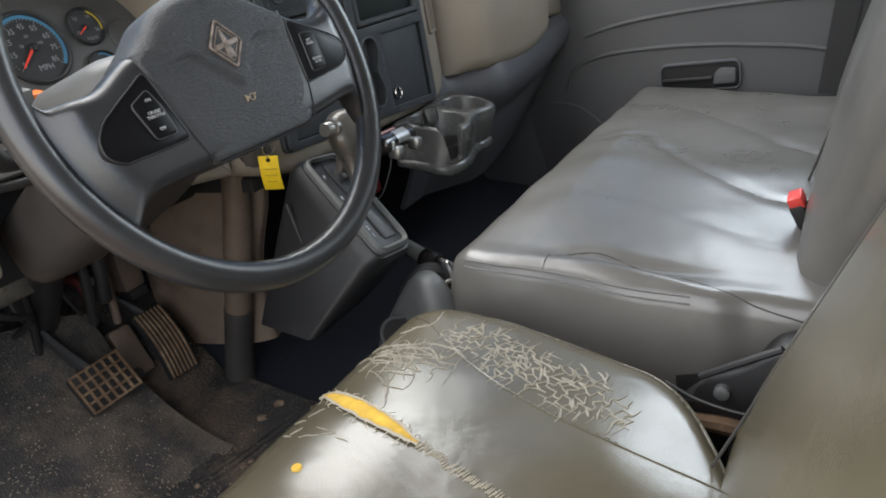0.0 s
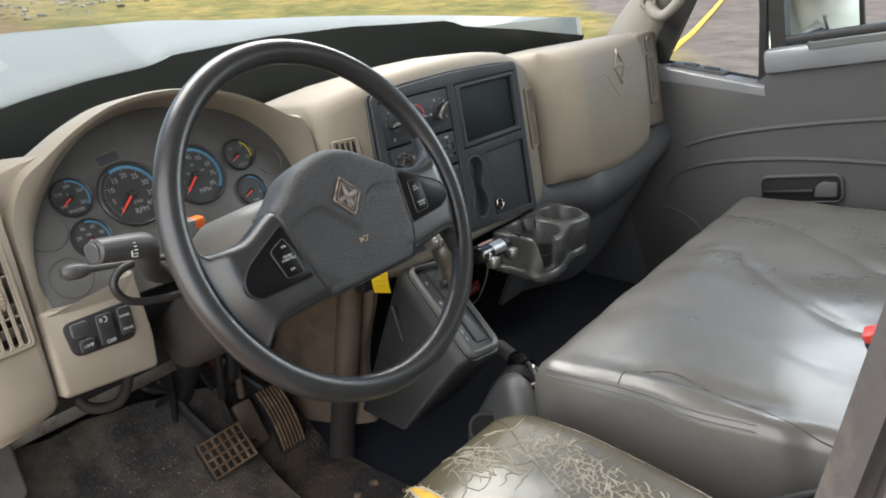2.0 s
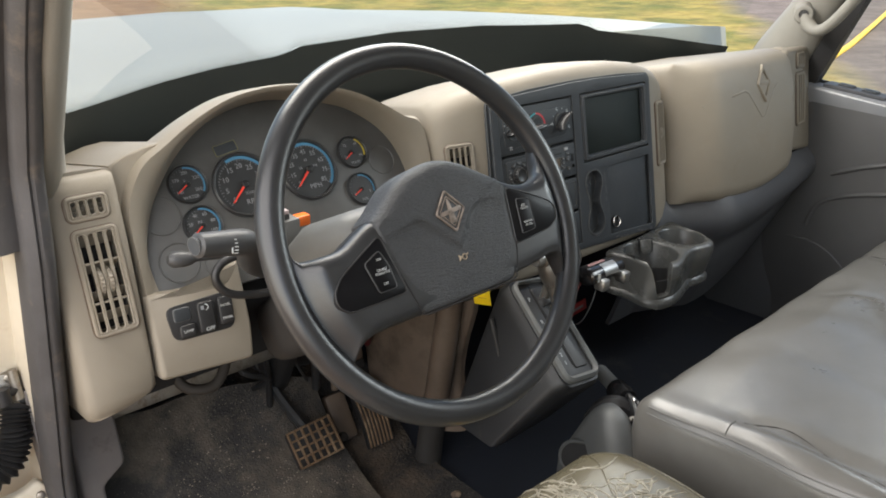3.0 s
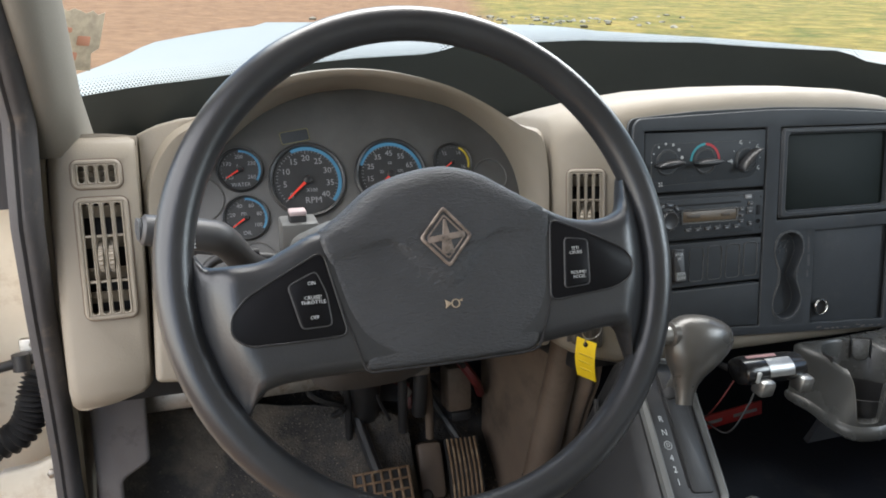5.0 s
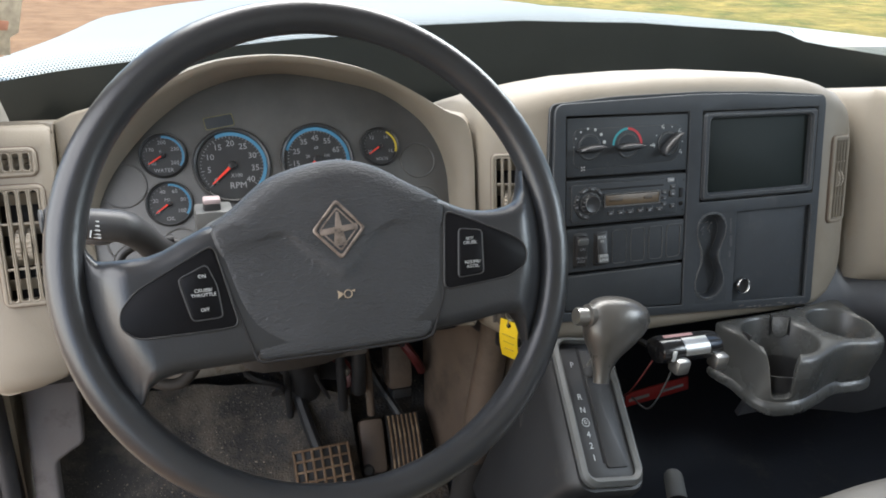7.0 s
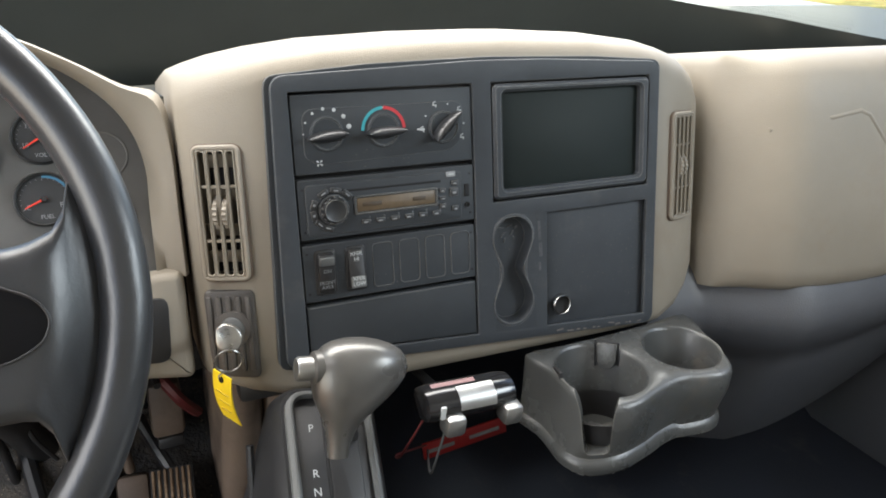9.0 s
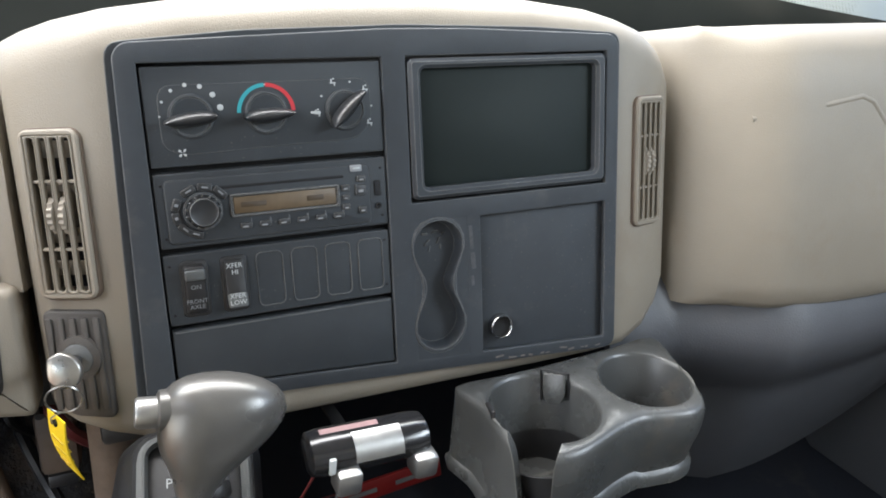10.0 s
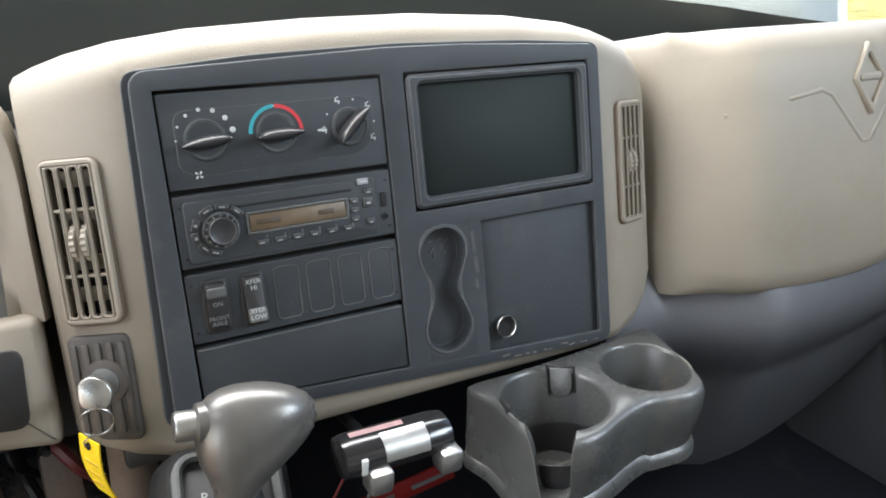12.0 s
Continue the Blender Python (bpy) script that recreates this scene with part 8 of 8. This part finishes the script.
for k in range(26):
    crack(0.125 + rc.gauss(0, 0.024), -0.030 + rc.gauss(0, 0.02), rc.gauss(-1.45, 0.2), rc.uniform(0.03, 0.07), 0.0013)
for k in range(9):
    crack(rc.uniform(-0.05, 0.02), rc.uniform(-0.07, 0.0), rc.gauss(-1.2, 0.3), rc.uniform(0.012, 0.03), 0.0008)
part("cracking", flakes, mat("cracked_vinyl", (0.275, 0.25, 0.195), 0.42, var=0.3, scale=60), driver, "pale lifted cracks in the vinyl")["kind"] = "stuff"
# the tear
tear_c = [(0.036, 0.006), (0.020, -0.045), (0.008, -0.10), (-0.006, -0.15)]
tear_w = [0.002, 0.0105, 0.0095, 0.002]
tc = spline([(a, c, w) for (a, c), w in zip(tear_c, tear_w)], 8)
fo, fr_ = bmesh.new(), bmesh.new()
lp, rp = [], []
for i, p in enumerate(tc):
    lp.append(Vector((p.x - p.z, p.y, driver_surface(p.x - p.z, p.y) + 0.0015)))
    rp.append(Vector((p.x + p.z, p.y, driver_surface(p.x + p.z, p.y) + 0.0015)))
cv = [Vector((p.x, p.y, driver_surface(p.x, p.y) + 0.003)) for p in tc]
a_, c_, b_ = [fo.verts.new(p) for p in lp], [fo.verts.new(p) for p in cv], [fo.verts.new(p) for p in rp]
bridge(fo, a_, c_, False)
bridge(fo, c_, b_, False)
part("foam", fo, FOAM, driver, "exposed yellow foam")
for edge, sg in ((lp, -1), (rp, 1)):
    pts = [p + Vector((rc.uniform(-0.0012, 0.0012), 0, 0.001)) for p in edge]
    tube(pts, [0.0009 + rc.uniform(0, 0.0013) for _ in pts], 6, fr_)
    for p in pts[2:-2:2]:
        tube([p, p + Vector((sg * rc.uniform(0.002, 0.006), rc.uniform(-0.004, 0.004), 0.0005)), p + Vector((sg * rc.uniform(0.006, 0.012), rc.uniform(-0.006, 0.006), -0.0008))], [0.0009, 0.0006, 0.0003], 5, fr_)
tail = [(-0.006, -0.15), (-0.02, -0.20), (-0.034, -0.25), (-0.055, -0.31)]
for k in range(60):
    q = k / 59
    p = spline([(a, c, 0) for a, c in tail], 20)[int(q * 59)]
    x, y = p.x + rc.uniform(-0.004, 0.004), p.y
    tube([Vector((x - 0.004, y + 0.002, driver_surface(x, y) + 0.0005)), Vector((x + 0.004, y - 0.002, driver_surface(x, y) + 0.0014))], [0.0009, 0.0004], 5, fr_)
part("frayed_edge", fr_, FRAY, driver, "pale frayed vinyl edge")
part("small_hole", lathe(Matrix.Translation((-0.085, -0.06, driver_surface(-0.085, -0.06) + 0.0008)), [(0.006, -0.002), (0.005, 0.001), (0.0005, 0.0012)], 10), FOAM, driver)
db, DM = backrest(-0.25, 0.250, -0.392, 0.19, 0.64, radians(27), 0.12, 0.08)
bd = part("backrest", db, LEATHER_OLD, driver, sharp=60)
part("back_seam", tube([DM @ Vector((0.10 + 0.002 * i, 0.03 + 0.05 * i, 0.0145)) for i in range(11)], 0.0018, 6), STITCH, bd)
part("base_box", box((-0.21, -0.46, 0.02), (0.21, -0.01, 0.17), 0.02), BLACK, driver)
part("suspension", box((-0.19, -0.43, -0.05), (0.19, -0.05, 0.03), 0.01), BLACK, driver)
part("side_bracket", tube([(0.255, -0.33, 0.185), (0.262, -0.38, 0.178), (0.262, -0.50, 0.165)], [0.008, 0.011, 0.011], 8), RUST, driver, "rusty seat side bracket")
rcl = part("recliner", prism(plane((0.275, -0.40, 0.205), (0, -1, 0), (0, 0, 1)), rpoly([(-0.055, -0.015), (-0.02, -0.03), (0.10, -0.02), (0.12, 0.085), (0.07, 0.085), (0.01, 0.045), (-0.045, 0.020)], 0.012), -0.004, 0.006, 0.002), BLACK, driver)
part("recliner_bolt", lathe(plane((0.268, -0.385, 0.222), (0, -1, 0), (0, 0, 1)), [(0.009, -0.004), (0.009, 0.008), (0.006, 0.010), (0.001, 0.010)], 16), GREY, rcl)
part("recliner_arm", tube(spline([(0.272, -0.36, 0.235), (0.270, -0.40, 0.258), (0.268, -0.45, 0.285)], 5), 0.0045, 8), BLACK, rcl)
part("track", tube([(0.258, -0.30, 0.118), (0.258, -0.55, 0.090)], 0.006, 8), STEEL, driver, "bare metal seat track")
part("cable", tube(spline([(0.268, -0.32, 0.225), (0.266, -0.36, 0.205), (0.264, -0.42, 0.195), (0.262, -0.50, 0.20)], 5), 0.0016, 6), GREY, driver)

# belt buckle on the bench, belts between the seats
bk_ = plane((0.562, -0.440, 0.330), (1, 0, 0.2), (0.0, 0.35, 1))
buckle = thing("seat_belt_buckle", bk_ @ Vector((0, 0, 0)), "black seat belt buckle with a red release button", "buckle")
part("housing", box((-0.015, -0.022, -0.010), (0.015, 0.016, 0.010), 0.004, bk_), BLACK, buckle)
part("release", box((-0.0135, 0.009, -0.008), (0.0135, 0.028, 0.0115), 0.003, bk_), BUCKLE_RED, buckle)
part("release", box((-0.0125, -0.040, -0.012), (0.0125, -0.028, 0.006), 0.003, bk_), BUCKLE_RED, buckle)
part("strap", sheet(lambda s, t: bk_ @ Vector((-0.015 + 0.03 * s, -0.03 - 0.09 * t, -0.004 * t)), 2, 6, 0.003), BELT, buckle)
solid("seat_belt", sheet(lambda s, t: Vector((0.27 + 0.07 * t, -0.36 - 0.18 * t + 0.03 * s, 0.20 + 0.05 * t + 0.02 * math.sin(6 * t))), 3, 12, 0.003), BELT, "black seat belt webbing lying between the seats", "seat belt")
solid("seat_belt", sheet(lambda s, t: Vector((1.352 + 0.01 * t, -0.40 - 0.05 * s - 0.10 * t, 0.30 + 0.60 * t)), 2, 8, 0.003), BELT, "black passenger belt hanging by the door", "seat belt")
solid("belt_guide", box((1.35, -0.50, 0.52), (1.395, -0.44, 0.60), 0.012), BLACK, "black plastic belt guide by the door", "belt guide")

# hand-brake boot and hoses between the seats
boot = thing("lever_boot", (0.36, 0.06, 0.06), "scuffed grey plastic lever boot on the floor", "lever boot")
BO = plane((0.385, 0.075, 0.06), (1, -0.35, 0), (0.35, 1, 0))
rings_ = []
for h_, w_, l_, o in ((0.0, 0.090, 0.27, 0.035), (0.08, 0.080, 0.23, 0.032), (0.14, 0.068, 0.16, 0.022), (0.19, 0.055, 0.10, 0.010), (0.215, 0.044, 0.065, 0.004), (0.228, 0.028, 0.035, 0.002)):
    rings_.append([BO @ Vector((p[0], p[1] + o, h_)) for p in rrect(0, 0, w_, l_, w_ * 0.45, 6)])
part("shell", loft(rings_), GREY, boot, sharp=60)
PK = plane((0.360, 0.116, 0.195), (0.35, -0.94, 0), (0.4, 0.2, 0.9))
part("pocket", prism(PK, rrect(0, 0, 0.080, 0.046, 0.022, 6), -0.04, 0.004, 0.002), HOLE, boot)
part("pocket_rim", rim(PK, rrect(0, 0, 0.090, 0.056, 0.027, 6), rrect(0, 0, 0.078, 0.044, 0.021, 6), -0.03, 0.006, 0.003), GREY, boot)
for k in range(6):
    a = Vector((0.40 + 0.006 * k, 0.13 - 0.012 * k, 0.24))
    pts = [a, a + Vector((0.01, -0.03, 0.035)), a + Vector((0.03 + 0.005 * k, -0.06, 0.02 - 0.01 * k)), a + Vector((0.02, -0.08, -0.06)), a + Vector((0.01, -0.07, -0.16))]
    solid("air_line", tube(spline(pts, 5), 0.005 if k else 0.016, 8), CABLE, "thick black hose between the seats" if k == 0 else "thin black air line between the seats", "air line", "air lines")
solid("lever_bar", tube([(0.503, 0.184, 0.28), (0.462, 0.118, 0.278)], 0.013, 12), GREY, "grey tube lever beside the selector", "lever")
latch = thing("lever_latch", (0.455, 0.10, 0.20), "black and bright metal lever latch with springs", "latch")
part("head", lathe(plane((0.456, 0.108, 0.277), (-0.8, 0.5, 0), (0, 0, 1)), [(0.018, -0.03), (0.020, -0.02), (0.020, 0.012), (0.015, 0.018), (0.006, 0.018)], 16), GLOSS, latch)
part("stalk_post", tube([(0.452, 0.10, 0.27), (0.445, 0.095, 0.16), (0.44, 0.09, 0.03)], 0.014, 10), BLACK, latch)
for k in range(3):
    part("spring_wire", tube(spline([(0.440 - 0.006 * k, 0.085 - 0.012 * k, 0.235), (0.436 - 0.006 * k, 0.078 - 0.012 * k, 0.285), (0.424 - 0.006 * k, 0.062 - 0.012 * k, 0.288), (0.416 - 0.004 * k, 0.052 - 0.012 * k, 0.235), (0.41 - 0.004 * k, 0.048 - 0.012 * k, 0.17)], 5), 0.0042, 8), SATIN if k == 1 else CABLE, latch)
part("ring", rim(plane((0.408, 0.048, 0.258), (0.6, -0.8, 0), (0, 0, 1)), circle(0, 0, 0.013, 18), circle(0, 0, 0.007, 18), -0.003, 0.003, 0.001), STEEL, latch)

# door jamb hardware on the hinge side
solid("jamb_panel", prism(plane((-0.40, 0.385, 0.72), (1, 0, 0), (0, -0.25, 1)), rpoly([(-0.10, -0.10), (0.030, -0.10), (0.046, -0.085), (0.052, 0.15), (-0.10, 0.15)], 0.01), -0.05, 0.0, 0.006), CREAM, "dirty cream upper jamb panel", "door jamb", kind="structure")
hinge = thing("door_hinge", (-0.357, 0.44, 0.53), "rusty door check arm on the cream jamb", "hinge")
part("plate", box((-0.380, 0.425, 0.505), (-0.352, 0.446, 0.548), 0.003), STEEL, hinge)
part("pin", tube([(-0.3575, 0.420, 0.512), (-0.3575, 0.420, 0.552)], 0.006, 12), STEEL, hinge)
part("arm", tube([(-0.358, 0.420, 0.526), (-0.375, 0.412, 0.524), (-0.42, 0.402, 0.518), (-0.50, 0.39, 0.51)], 0.006, 10), BLACK, hinge)
part("knuckle", lathe(pose(-0.376, 0.411, 0.514), [(0.001, 0.0), (0.010, 0.0), (0.010, 0.020), (0.001, 0.020)], 14), BLACK, hinge)
for z in (0.542, 0.506):
    part("bolt", lathe(plane((-0.363, 0.425, z), (1, 0, 0), (0, 0, 1)), [(0.0055, -0.004), (0.0055, 0.004), (0.003, 0.006), (0.0005, 0.006)], 6), STEEL, hinge)
wb_pts = spline([(-0.350, 0.452, 0.500), (-0.362, 0.432, 0.497), (-0.369, 0.425, 0.480), (-0.375, 0.424, 0.455), (-0.392, 0.424, 0.430), (-0.43, 0.43, 0.415)], 9)
solid("wiring_boot", tube(wb_pts, [0.017 + 0.003 * (-1) ** i for i in range(len(wb_pts))], 16), CABLE, "black corrugated wiring boot in the door jamb", "wiring boot", sharp=20)
part_latch = thing("jamb_bracket", (-0.365, 0.45, 0.37), "cream painted folded bracket on the door jamb", "bracket")
part("plate", prism(plane((-0.368, 0.436, 0.372), (1, 0, 0), (0, 0.1, 1)), rpoly([(-0.055, -0.060), (0.018, -0.060), (0.016, 0.006), (0.008, 0.018), (-0.012, 0.010), (-0.055, 0.006)], 0.006), -0.02, 0.0, 0.004), CREAM, part_latch)
part("bolt", lathe(plane((-0.362, 0.436, 0.370), (1, 0, 0), (0, 0, 1)), [(0.006, -0.004), (0.006, 0.004), (0.003, 0.006), (0.0005, 0.006)], 6), STEEL, part_latch)
solid("driver_door", loft([[Vector((x, y, z)) for x, y in ((-0.47, 0.415), (-1.25, 0.62), (-1.27, 0.55), (-0.49, 0.345))] for z in (-0.3, 0.66)]), CREAM, "open driver door edge, dirty cream white", "door")
